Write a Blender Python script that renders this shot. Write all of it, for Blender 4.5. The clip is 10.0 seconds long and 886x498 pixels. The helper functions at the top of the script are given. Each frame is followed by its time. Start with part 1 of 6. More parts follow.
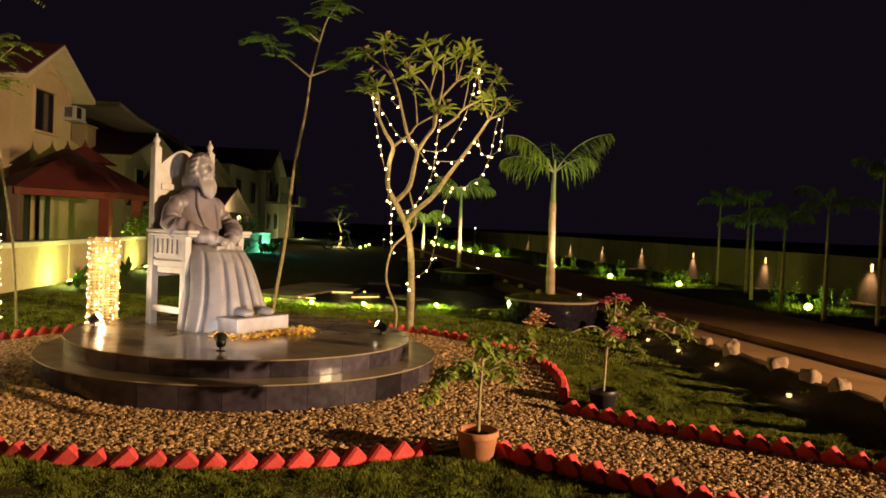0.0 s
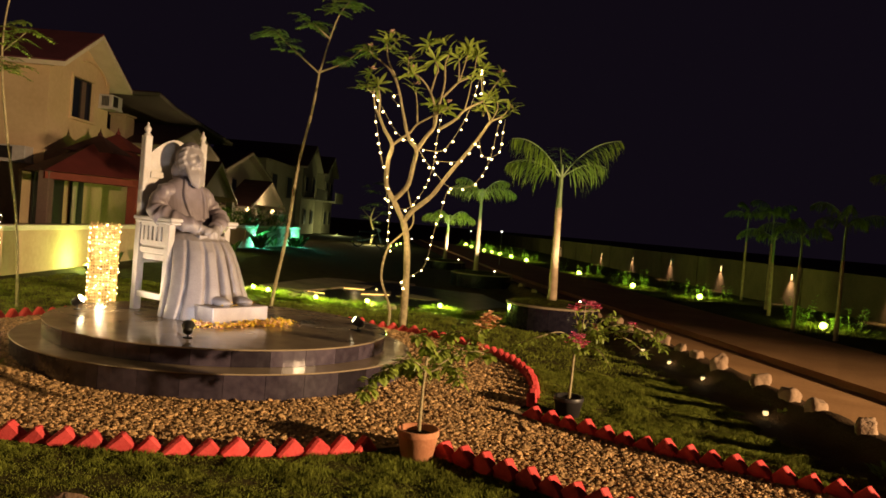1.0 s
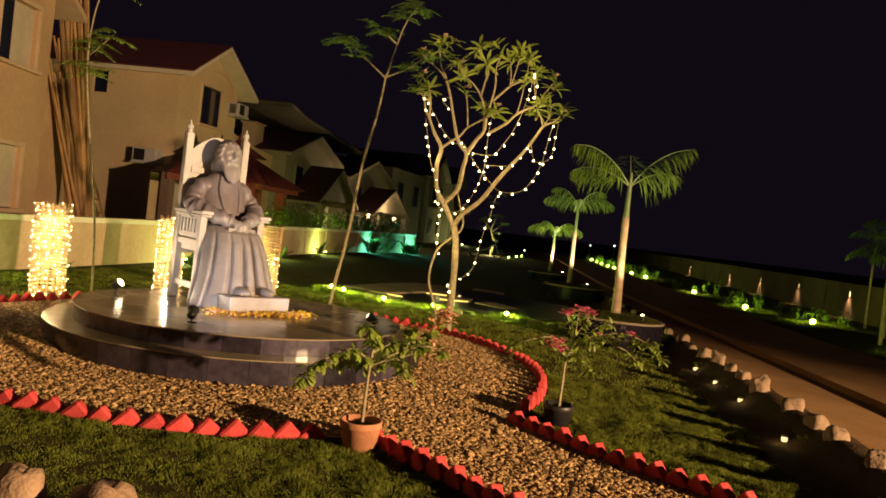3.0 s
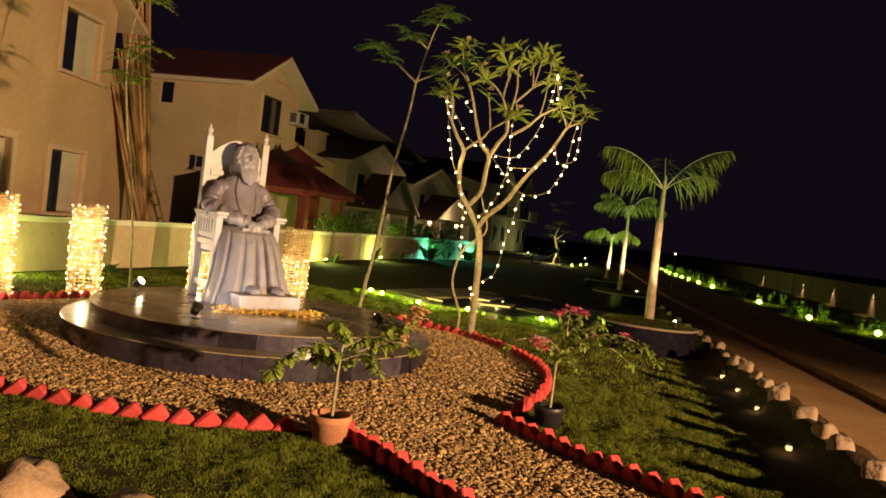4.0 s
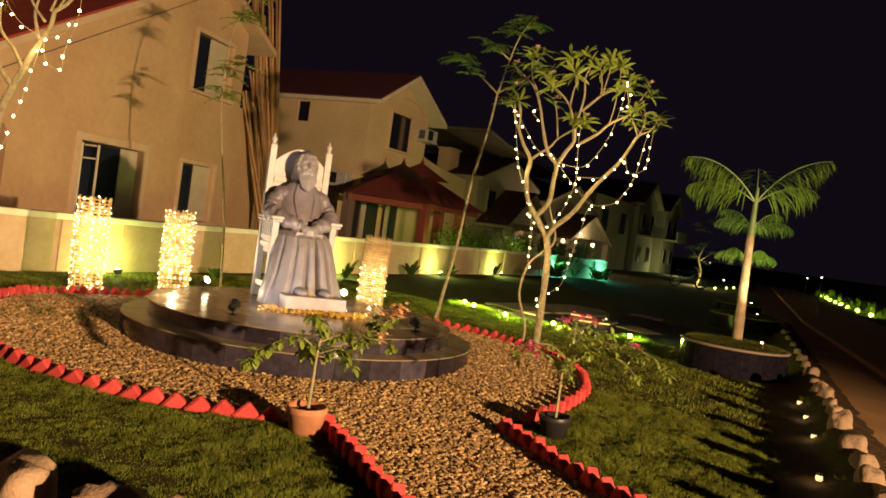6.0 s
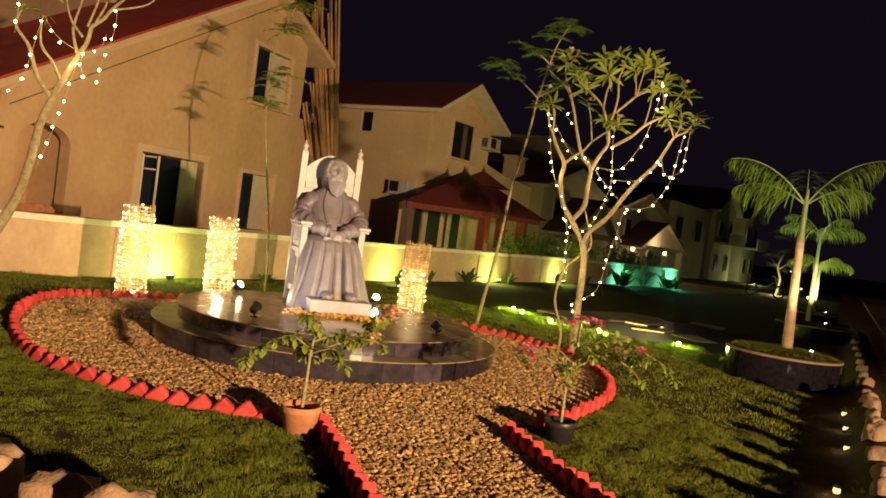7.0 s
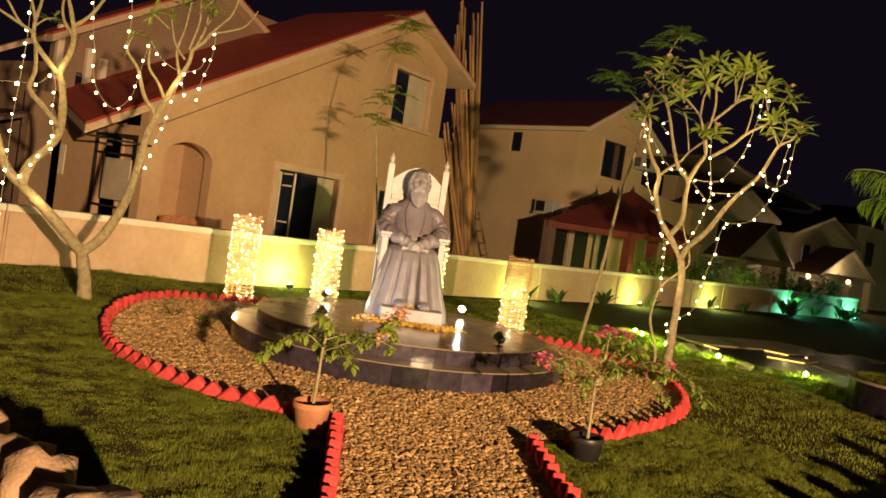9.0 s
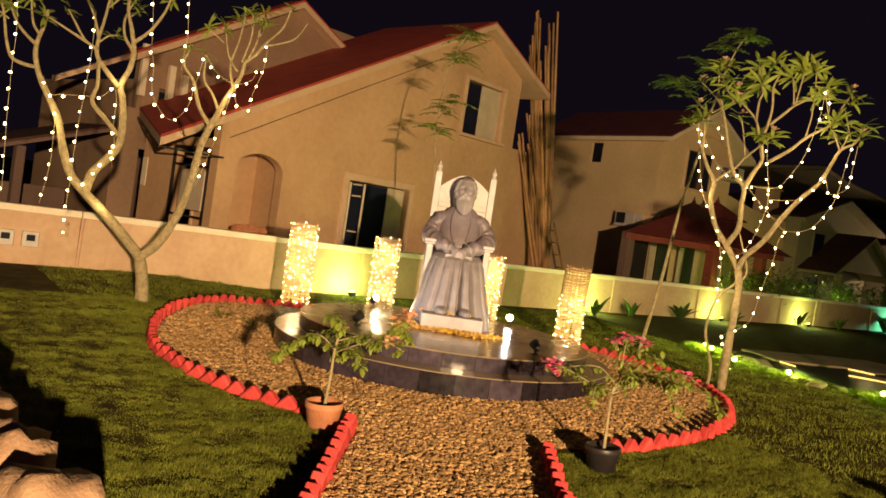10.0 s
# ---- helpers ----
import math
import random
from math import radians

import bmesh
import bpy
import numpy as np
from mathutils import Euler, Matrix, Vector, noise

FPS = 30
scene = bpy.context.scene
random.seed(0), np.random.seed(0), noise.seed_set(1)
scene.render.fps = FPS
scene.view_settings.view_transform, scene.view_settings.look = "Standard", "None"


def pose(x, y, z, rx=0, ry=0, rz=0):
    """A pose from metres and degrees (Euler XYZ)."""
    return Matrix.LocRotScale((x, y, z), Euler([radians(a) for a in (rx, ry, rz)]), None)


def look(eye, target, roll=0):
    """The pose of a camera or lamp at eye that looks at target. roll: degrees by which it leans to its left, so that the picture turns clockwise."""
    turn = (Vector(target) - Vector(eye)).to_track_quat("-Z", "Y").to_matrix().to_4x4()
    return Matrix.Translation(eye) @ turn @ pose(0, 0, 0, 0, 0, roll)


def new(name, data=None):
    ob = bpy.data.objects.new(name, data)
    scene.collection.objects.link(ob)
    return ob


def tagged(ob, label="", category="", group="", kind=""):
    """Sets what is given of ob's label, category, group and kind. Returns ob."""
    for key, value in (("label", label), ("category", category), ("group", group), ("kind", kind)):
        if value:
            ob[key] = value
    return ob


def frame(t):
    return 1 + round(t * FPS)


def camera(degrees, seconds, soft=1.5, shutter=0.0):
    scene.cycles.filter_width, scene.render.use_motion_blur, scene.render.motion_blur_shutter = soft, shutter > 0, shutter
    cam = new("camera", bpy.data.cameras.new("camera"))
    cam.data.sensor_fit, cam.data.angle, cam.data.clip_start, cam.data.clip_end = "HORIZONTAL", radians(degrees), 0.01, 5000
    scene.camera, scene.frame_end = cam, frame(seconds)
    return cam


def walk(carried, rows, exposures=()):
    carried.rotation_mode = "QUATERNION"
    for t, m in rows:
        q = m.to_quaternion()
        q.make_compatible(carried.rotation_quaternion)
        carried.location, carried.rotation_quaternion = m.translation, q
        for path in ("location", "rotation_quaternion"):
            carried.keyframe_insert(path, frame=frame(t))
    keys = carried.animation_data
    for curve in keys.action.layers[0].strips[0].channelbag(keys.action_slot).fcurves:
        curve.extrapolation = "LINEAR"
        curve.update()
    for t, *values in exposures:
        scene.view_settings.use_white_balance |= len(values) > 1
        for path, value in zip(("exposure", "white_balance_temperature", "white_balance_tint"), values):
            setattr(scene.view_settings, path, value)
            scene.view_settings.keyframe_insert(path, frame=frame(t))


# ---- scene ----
cam = camera(58.1, 10.0, 1.65)
METRES, EYE, TILT, LEAN, TURN = 5.694, 1.4, 2.0, 1.16, 0.0
ROWS = [
    (0.0, 0.0, 0.0, 0.0, 0.23, -3.6, -3.58),
    (0.5, 0.0459, 0.0016, 0.0016, 1.22, -3.62, -3.62),
    (1.0, 0.0981, 0.0048, 0.0039, 3.27, -3.7, -5.94),
    (1.5, 0.145, 0.0106, 0.0041, 5.77, -3.75, -7.56),
    (2.0, 0.1978, 0.0177, 0.004, 8.46, -3.8, -7.68),
    (2.5, 0.2464, 0.0264, 0.0057, 10.93, -3.87, -7.71),
    (4.0, 0.4087, 0.0687, 0.0073, 18.81, -4.0, -7.47),
    (4.5, 0.456, 0.0844, 0.0092, 21.6, -4.05, -8.04),
    (5.0, 0.5047, 0.1044, 0.0096, 24.56, -4.09, -8.01),
    (6.5, 0.6286, 0.1741, 0.013, 32.84, -4.16, -7.71),
    (7.0, 0.6694, 0.2028, 0.0141, 35.73, -4.18, -7.39),
    (7.5, 0.7052, 0.231, 0.0143, 38.77, -4.2, -7.94),
    (8.0, 0.7425, 0.264, 0.0143, 42.11, -4.19, -7.95),
    (8.5, 0.7757, 0.297, 0.0148, 45.24, -4.19, -7.75),
    (9.0, 0.8089, 0.3338, 0.0153, 48.62, -4.17, -7.62),
    (9.5, 0.8378, 0.3698, 0.0155, 51.86, -4.15, -7.66),
    (10.0, 0.868, 0.4113, 0.0158, 55.46, -4.09, -7.52),
]
walk(cam, [(t, pose(0, 0, EYE, TILT, LEAN, TURN) @ pose(METRES * x, METRES * y, METRES * z, 90 + pitch, roll, yaw)) for t, x, y, z, yaw, pitch, roll in ROWS])

# ---------------------------------------------------------------- world and light
world = bpy.data.worlds.new("night_sky")
scene.world = world
world.use_nodes = True
world.node_tree.nodes["Background"].inputs[0].default_value = (0.0048, 0.0031, 0.0060, 1)
world.node_tree.nodes["Background"].inputs[1].default_value = 1.0


def lamp(name, kind, place, power, colour, size=0.05, target=None, angle=60, blend=0.6):
    d = bpy.data.lights.new(name, kind)
    d.energy, d.color = power, colour
    d.shadow_soft_size = size
    ob = new(name, d)
    ob.matrix_world = look(place, target) if target else pose(*place)
    if kind == "SPOT":
        d.spot_size, d.spot_blend = radians(angle), blend
    return ob


WARM = (1.0, 0.658, 0.345)
lamp("street_lamp_light", "SPOT", (14.0, 0.4, 2.4), 21000, WARM, 0.13, (-4.0, 5.2, 1.6), 80, 0.6)

# ---------------------------------------------------------------- materials


def surf(name, c1, c2, rough=0.8, scale=6.0, fine=60.0, bump=0.2, metal=0.0, rough2=None, depth=0.01, random_tint=0.0, coat=0.0, spec=0.5, trans=0.0):
    """Two colours mixed by noise at two scales, with fine relief."""
    m = bpy.data.materials.new(name)
    m.use_nodes = True
    nt = m.node_tree
    N, L = nt.nodes, nt.links
    b = N["Principled BSDF"]
    tc = N.new("ShaderNodeTexCoord")
    n1, n2 = N.new("ShaderNodeTexNoise"), N.new("ShaderNodeTexNoise")
    n1.inputs["Scale"].default_value, n2.inputs["Scale"].default_value = scale, fine
    n1.inputs["Detail"].default_value, n2.inputs["Detail"].default_value = 5, 3
    geo = N.new("ShaderNodeNewGeometry")
    for n in (n1, n2):
        L.new(geo.outputs["Position"], n.inputs["Vector"])
    add = N.new("ShaderNodeMath")
    add.operation = "MULTIPLY_ADD"
    L.new(n2.outputs["Fac"], add.inputs[0])
    add.inputs[1].default_value = 0.5
    L.new(n1.outputs["Fac"], add.inputs[2])
    ramp = N.new("ShaderNodeValToRGB")
    ramp.color_ramp.elements[0].position, ramp.color_ramp.elements[1].position = 0.5, 1.0
    ramp.color_ramp.elements[0].color, ramp.color_ramp.elements[1].color = (*c1, 1), (*c2, 1)
    L.new(add.outputs[0], ramp.inputs["Fac"])
    out = ramp.outputs["Color"]
    if random_tint:
        info, isl = N.new("ShaderNodeObjectInfo"), N.new("ShaderNodeMath")
        isl.operation = "ADD"
        L.new(info.outputs["Random"], isl.inputs[0])
        L.new(geo.outputs["Random Per Island"], isl.inputs[1])
        fr = N.new("ShaderNodeMath")
        fr.operation = "FRACT"
        L.new(isl.outputs[0], fr.inputs[0])
        mr = N.new("ShaderNodeMapRange")
        mr.inputs["To Min"].default_value, mr.inputs["To Max"].default_value = 1 - random_tint, 1 + random_tint
        L.new(fr.outputs[0], mr.inputs["Value"])
        hsv = N.new("ShaderNodeHueSaturation")
        L.new(mr.outputs[0], hsv.inputs["Value"])
        L.new(out, hsv.inputs["Color"])
        out = hsv.outputs["Color"]
    L.new(out, b.inputs["Base Color"])
    b.inputs["Roughness"].default_value = rough
    if rough2 is not None:
        rr = N.new("ShaderNodeMapRange")
        rr.inputs["To Min"].default_value, rr.inputs["To Max"].default_value = rough, rough2
        L.new(n1.outputs["Fac"], rr.inputs["Value"])
        L.new(rr.outputs[0], b.inputs["Roughness"])
    b.inputs["Metallic"].default_value = metal
    b.inputs["Specular IOR Level"].default_value = spec
    b.inputs["Coat Weight"].default_value = coat
    if trans:
        tl, mx = N.new("ShaderNodeBsdfTranslucent"), N.new("ShaderNodeMixShader")
        L.new(out, tl.inputs["Color"])
        mx.inputs[0].default_value = trans
        L.new(b.outputs[0], mx.inputs[1])
        L.new(tl.outputs[0], mx.inputs[2])
        L.new(mx.outputs[0], N["Material Output"].inputs["Surface"])
    if bump:
        bp = N.new("ShaderNodeBump")
        bp.inputs["Strength"].default_value, bp.inputs["Distance"].default_value = bump, depth
        L.new(add.outputs[0], bp.inputs["Height"])
        L.new(bp.outputs["Normal"], b.inputs["Normal"])
    return m


def glow(name, colour, strength):
    m = bpy.data.materials.new(name)
    m.use_nodes = True
    b = m.node_tree.nodes["Principled BSDF"]
    b.inputs["Base Color"].default_value = (*colour, 1)
    b.inputs["Emission Color"].default_value = (*colour, 1)
    b.inputs["Emission Strength"].default_value = strength
    return m


M_GRASS = surf("lawn_soil", (0.034, 0.027, 0.012), (0.075, 0.066, 0.018), 0.95, 5.0, 60, 0.7, depth=0.02, spec=0.08)
M_BLADE = surf("grass_blade", (0.075, 0.080, 0.013), (0.192, 0.223, 0.034), 0.85, 3.0, 14, 0, random_tint=0.36, spec=0.04)
M_GRAVELBED = surf("gravel_bed", (0.30, 0.185, 0.09), (0.50, 0.32, 0.165), 0.95, 9, 70, 1.0, depth=0.02)
M_PEBBLE = surf("gravel_chip", (0.285, 0.163, 0.066), (0.53, 0.335, 0.148), 0.7, 14, 90, 0.3, random_tint=0.55)
M_BRICK = surf("red_brick_paint", (0.48, 0.042, 0.044), (0.68, 0.092, 0.090), 0.8, 11, 85, 0.5, random_tint=0.15, spec=0.2)
M_GRANITE = surf("dark_granite", (0.026, 0.020, 0.031), (0.058, 0.046, 0.063), 0.16, 14, 240, 0.02, rough2=0.28, random_tint=0.65)
M_TOPSTONE = surf("polished_stone_top", (0.29, 0.222, 0.140), (0.40, 0.315, 0.205), 0.12, 5, 140, 0.02, rough2=0.26)
M_WHITE = surf("white_paint", (0.44, 0.412, 0.40), (0.57, 0.54, 0.52), 0.45, 9, 80, 0.08)
M_STATUE = surf("grey_stone", (0.245, 0.220, 0.232), (0.345, 0.318, 0.330), 0.42, 7, 90, 0.15, spec=0.5)


def two_toned(m):
    """Darkens the robe's upper part towards mauve and the hair towards grey, in the statue's own coordinates."""
    nt = m.node_tree
    N, L = nt.nodes, nt.links
    sep, tc = N.new("ShaderNodeSeparateXYZ"), N.new("ShaderNodeTexCoord")
    L.new(tc.outputs["Object"], sep.inputs[0])

    def band(axis, lo, hi):
        r = N.new("ShaderNodeMapRange")
        r.interpolation_type = "SMOOTHSTEP"
        r.inputs["From Min"].default_value, r.inputs["From Max"].default_value = lo, hi
        L.new(sep.outputs[axis], r.inputs["Value"])
        return r.outputs[0]

    def join(op, a, b):
        n = N.new("ShaderNodeMath")
        n.operation = op
        L.new(a, n.inputs[0])
        L.new(b, n.inputs[1])
        return n.outputs[0]
    robe = join("MULTIPLY", join("MULTIPLY", band("Z", .845, .875), band("Z", 1.34, 1.31)), join("MAXIMUM", band("Y", -.375, -.355), band("Z", 1.20, 1.17)))
    hair = join("MULTIPLY", band("Z", 1.36, 1.42), join("MAXIMUM", band("Y", -.265, -.235), band("Z", 1.585, 1.605)))
    was = N["Principled BSDF"].inputs["Base Color"].links[0].from_socket
    for mask, tone in ((robe, (.68, .63, .69)), (hair, (.42, .40, .42))):
        mix = N.new("ShaderNodeMix")
        mix.data_type, mix.blend_type = "RGBA", "MULTIPLY"
        L.new(mask, mix.inputs[0])
        L.new(was, mix.inputs[6])
        mix.inputs[7].default_value = (*tone, 1)
        was = mix.outputs[2]
    L.new(was, N["Principled BSDF"].inputs["Base Color"])


two_toned(M_STATUE)
M_FOOTBOX = surf("pink_grey_stone", (0.30, 0.262, 0.258), (0.42, 0.372, 0.362), 0.4, 8, 90, 0.08)
M_PLASTER = surf("cream_plaster", (0.455, 0.284, 0.162), (0.59, 0.382, 0.224), 0.9, 0.7, 9, 0.06)
M_PLASTER2 = surf("pale_yellow_plaster", (0.60, 0.425, 0.245), (0.73, 0.54, 0.335), 0.9, 0.7, 9, 0.06)
# cream plaster darkened in its colour for the weaker light on the upper block
M_DIMPLASTER = surf("dimmed_cream_plaster", (0.235, 0.150, 0.098), (0.33, 0.215, 0.145), 0.95, 0.9, 14, 0.15)
M_TRIMW = surf("pale_trim_plaster", (0.66, 0.56, 0.42), (0.78, 0.68, 0.53), 0.85, 3, 30, 0.15)
M_ROOF = surf("red_roof_sheet", (0.098, 0.022, 0.034), (0.150, 0.034, 0.047), 0.75, 2.0, 30, 0.2)
M_PORCHROOF = surf("porch_roof_tile", (0.125, 0.018, 0.018), (0.19, 0.032, 0.028), 0.75, 2.0, 30, 0.2)
M_ROOFRED = surf("red_roof_paint", (0.31, 0.035, 0.027), (0.44, 0.062, 0.044), 0.75, 2.0, 30, 0.2)
M_REDWALL = surf("red_porch_paint", (0.15, 0.030, 0.019), (0.225, 0.048, 0.030), 0.8, 3, 30, 0.2)
M_DARK = surf("dark_interior", (0.010, 0.009, 0.010), (0.022, 0.018, 0.018), 0.6, 2, 20, 0)
M_FRAME = surf("black_metal_frame", (0.012, 0.011, 0.012), (0.03, 0.026, 0.026), 0.45, 9, 60, 0.05)
M_GLASS = surf("window_glass_dark", (0.008, 0.010, 0.026), (0.014, 0.017, 0.040), 0.42, 1, 5, 0, spec=0.1)
M_BOARD = surf("pale_board", (0.48, 0.395, 0.30), (0.60, 0.505, 0.39), 0.7, 4, 40, 0.1)
M_BWALL = surf("boundary_wall_paint", (0.45, 0.296, 0.190), (0.60, 0.422, 0.284), 0.9, 1.4, 12, 0.08)
M_COPING = surf("white_coping", (0.68, 0.60, 0.46), (0.80, 0.72, 0.57), 0.85, 4, 40, 0.2)
M_BAMBOO = surf("bamboo_pole", (0.25, 0.130, 0.050), (0.48, 0.270, 0.110), 0.6, 3, 40, 0.3, random_tint=0.40)
M_WICKER = surf("woven_cane", (0.43, 0.265, 0.115), (0.66, 0.45, 0.215), 0.6, 10, 90, 0.2, random_tint=0.2)
M_BARK = surf("grey_bark", (0.19, 0.156, 0.082), (0.42, 0.348, 0.195), 0.85, 22, 130, 0.8)
M_PALMTRUNK = surf("palm_trunk", (0.23, 0.158, 0.095), (0.42, 0.30, 0.185), 0.8, 9, 70, 0.5)
M_SHAFT = surf("palm_crownshaft", (0.09, 0.14, 0.045), (0.17, 0.22, 0.08), 0.45, 7, 50, 0.1)
M_LEAF = surf("broad_leaf", (0.20, 0.265, 0.036), (0.34, 0.415, 0.080), 0.42, 9, 60, 0.1, random_tint=0.3, trans=0.35)
M_LEAFD = surf("dark_leaf", (0.080, 0.145, 0.020), (0.16, 0.235, 0.042), 0.4, 9, 60, 0.1, random_tint=0.3, trans=0.35)
M_PALM = surf("palm_leaf", (0.088, 0.158, 0.014), (0.180, 0.265, 0.034), 0.42, 5, 40, 0.05, random_tint=0.3, trans=0.35)
M_TERRA = surf("terracotta", (0.42, 0.16, 0.075), (0.56, 0.25, 0.13), 0.85, 10, 70, 0.3)
M_BLACKPOT = surf("black_plastic", (0.016, 0.014, 0.015), (0.03, 0.026, 0.026), 0.45, 9, 60, 0.05)
M_SOIL = surf("potting_soil", (0.02, 0.013, 0.008), (0.05, 0.034, 0.02), 0.95, 20, 90, 0.8)
M_PINK = surf("pink_petal", (0.68, 0.085, 0.24), (0.86, 0.22, 0.38), 0.6, 15, 60, 0, random_tint=0.2)
M_ORANGE = surf("orange_petal", (0.78, 0.40, 0.20), (0.88, 0.56, 0.36), 0.6, 15, 60, 0, random_tint=0.2)
M_YELLOW = surf("marigold_petal", (0.78, 0.50, 0.02), (0.90, 0.68, 0.09), 0.6, 15, 60, 0, random_tint=0.2)
M_REDFL = surf("red_petal", (0.45, 0.015, 0.02), (0.62, 0.04, 0.04), 0.6, 15, 60, 0, random_tint=0.2)
M_ROCK = surf("pale_rock", (0.27, 0.163, 0.096), (0.44, 0.285, 0.178), 0.9, 6, 60, 0.6, depth=0.02)
M_ROAD = surf("earth_road", (0.285, 0.152, 0.067), (0.44, 0.250, 0.116), 0.95, 1.2, 40, 0.5, spec=0.1)
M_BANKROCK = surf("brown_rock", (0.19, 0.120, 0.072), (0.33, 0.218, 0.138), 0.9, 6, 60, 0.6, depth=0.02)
M_PAVING = surf("pond_stone", (0.16, 0.12, 0.078), (0.28, 0.21, 0.14), 0.85, 3, 50, 0.5)
M_WATER = surf("dark_water", (0.006, 0.008, 0.007), (0.010, 0.012, 0.010), 0.34, 3, 12, 0.4, rough2=0.5, spec=0.25)
M_BLACK = surf("black_lamp_metal", (0.012, 0.012, 0.012), (0.025, 0.024, 0.024), 0.4, 20, 90, 0.05)
M_GREYBOX = surf("grey_meter_box", (0.45, 0.42, 0.38), (0.58, 0.54, 0.49), 0.5, 10, 60, 0.05)
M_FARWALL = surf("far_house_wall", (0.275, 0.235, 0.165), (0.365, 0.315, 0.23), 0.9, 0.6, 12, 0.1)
M_WIRE = surf("pale_wire", (0.42, 0.36, 0.22), (0.55, 0.47, 0.30), 0.5, 20, 60, 0)
M_BULB = glow("fairy_bulb", (1.0, 0.76, 0.32), 15)
M_FLOODW = glow("white_lamp_lens", (1.0, 0.80, 0.45), 25)
M_FLOODG = glow("green_lamp_lens", (0.72, 1.0, 0.16), 8)
M_FLOODT = glow("teal_lamp_lens", (0.06, 1.0, 0.50), 5)
M_WALLLAMP = glow("wall_lamp_lens", (1.0, 0.66, 0.25), 4)
M_GATELAMP = glow("gate_lamp_globe", (1.0, 0.66, 0.30), 5)
M_LEDBAR = glow("step_light_bar", (1.0, 0.62, 0.18), 1.6)
M_BOLLARD = glow("bollard_lens", (1.0, 0.72, 0.34), 1.2)
M_FARLAMP = glow("white_path_globe", (1.0, 0.88, 0.72), 4.0)
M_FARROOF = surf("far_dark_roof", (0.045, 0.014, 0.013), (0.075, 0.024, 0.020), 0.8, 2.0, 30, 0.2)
M_BLOSSOM = surf("pale_blossom", (0.46, 0.25, 0.19), (0.66, 0.44, 0.34), 0.6, 15, 60, 0, random_tint=0.2)
# the porch's shadow is put into this brown; a curtain and column share it
M_PORCHWALL = surf("shaded_porch_brown", (0.12, 0.075, 0.065), (0.18, 0.115, 0.095), 0.9, 1.2, 20, 0.2)
M_PLANTER = surf("black_granite", (0.006, 0.005, 0.009), (0.016, 0.013, 0.020), 0.07, 20, 240, 0.01, rough2=0.12, random_tint=0.5, spec=0.25)
M_CANNA = surf("canna_leaf", (0.030, 0.062, 0.012), (0.075, 0.125, 0.026), 0.4, 9, 60, 0.1, random_tint=0.3, trans=0.2)
M_TRIMS = surf("cream_trim_plaster", (0.52, 0.355, 0.235), (0.64, 0.455, 0.315), 0.85, 3, 20, 0.08)
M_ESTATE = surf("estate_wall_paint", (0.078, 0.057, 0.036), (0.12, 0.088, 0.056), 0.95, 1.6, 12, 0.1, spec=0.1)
M_BANK = surf("earth_bank", (0.035, 0.020, 0.010), (0.075, 0.045, 0.022), 0.95, 5, 50, 0.9, depth=0.03, spec=0.1)

# ---------------------------------------------------------------- mesh helpers


def mesh_of(name, bm, mats, smooth=False):
    me = bpy.data.meshes.new(name)
    bm.normal_update()
    bm.to_mesh(me)
    bm.free()
    for m in mats if isinstance(mats, (list, tuple)) else [mats]:
        me.materials.append(m)
    if smooth:
        me.polygons.foreach_set("use_smooth", [True] * len(me.polygons))
    return me


def part(name, bm, mat, parent=None, label="", smooth=False):
    """One mesh object under a thing or a part, or a thing when it has no parent."""
    ob = new(name, mesh_of(name, bm, mat, smooth))
    if parent:
        ob.parent = parent
    if label:
        ob["label"] = label
    return ob


def piece(name, me, parent, m, label=""):
    ob = new(name, me)
    ob.parent = parent
    ob.matrix_local = m
    if label:
        ob["label"] = label
    return ob


def thing(name, label, category, m=None, group="", kind=""):
    ob = new(name)
    if m is not None:
        ob.matrix_world = m
    return tagged(ob, label, category, group, kind)


def raw_mesh(name, verts, faces, mat, smooth=False):
    me = bpy.data.meshes.new(name)
    me.from_pydata(verts, [], faces)
    me.materials.append(mat)
    if smooth:
        me.polygons.foreach_set("use_smooth", [True] * len(me.polygons))
    return me


def box(bm, c, s, bevel=0.0, m=None):
    mat = Matrix.Translation(c) @ Matrix.Diagonal((*s, 1))
    if m is not None:
        mat = m @ mat
    vs = bmesh.ops.create_cube(bm, size=1, matrix=mat)["verts"]
    if bevel:
        es = list({e for v in vs for e in v.link_edges})
        bmesh.ops.bevel(bm, geom=es, offset=bevel, segments=1, affect="EDGES")
    return bm


def boxes(*items, bevel=0.0):
    bm = bmesh.new()
    for c, s in items:
        box(bm, c, s, bevel)
    return bm


def prism(bm, profile, depth, axis="y", at=0.0):
    """A profile of (a, z) pairs pulled from at to at + depth along y (a is x) or x (a is y)."""
    def v(a, z, d):
        return bm.verts.new((a, d, z) if axis == "y" else (d, a, z))
    f = [v(a, z, at) for a, z in profile]
    b = [v(a, z, at + depth) for a, z in profile]
    n = len(profile)
    bm.faces.new(f)
    bm.faces.new(b[::-1])
    for i in range(n):
        j = (i + 1) % n
        bm.faces.new((f[j], f[i], b[i], b[j]))
    bmesh.ops.recalc_face_normals(bm, faces=bm.faces)
    return bm


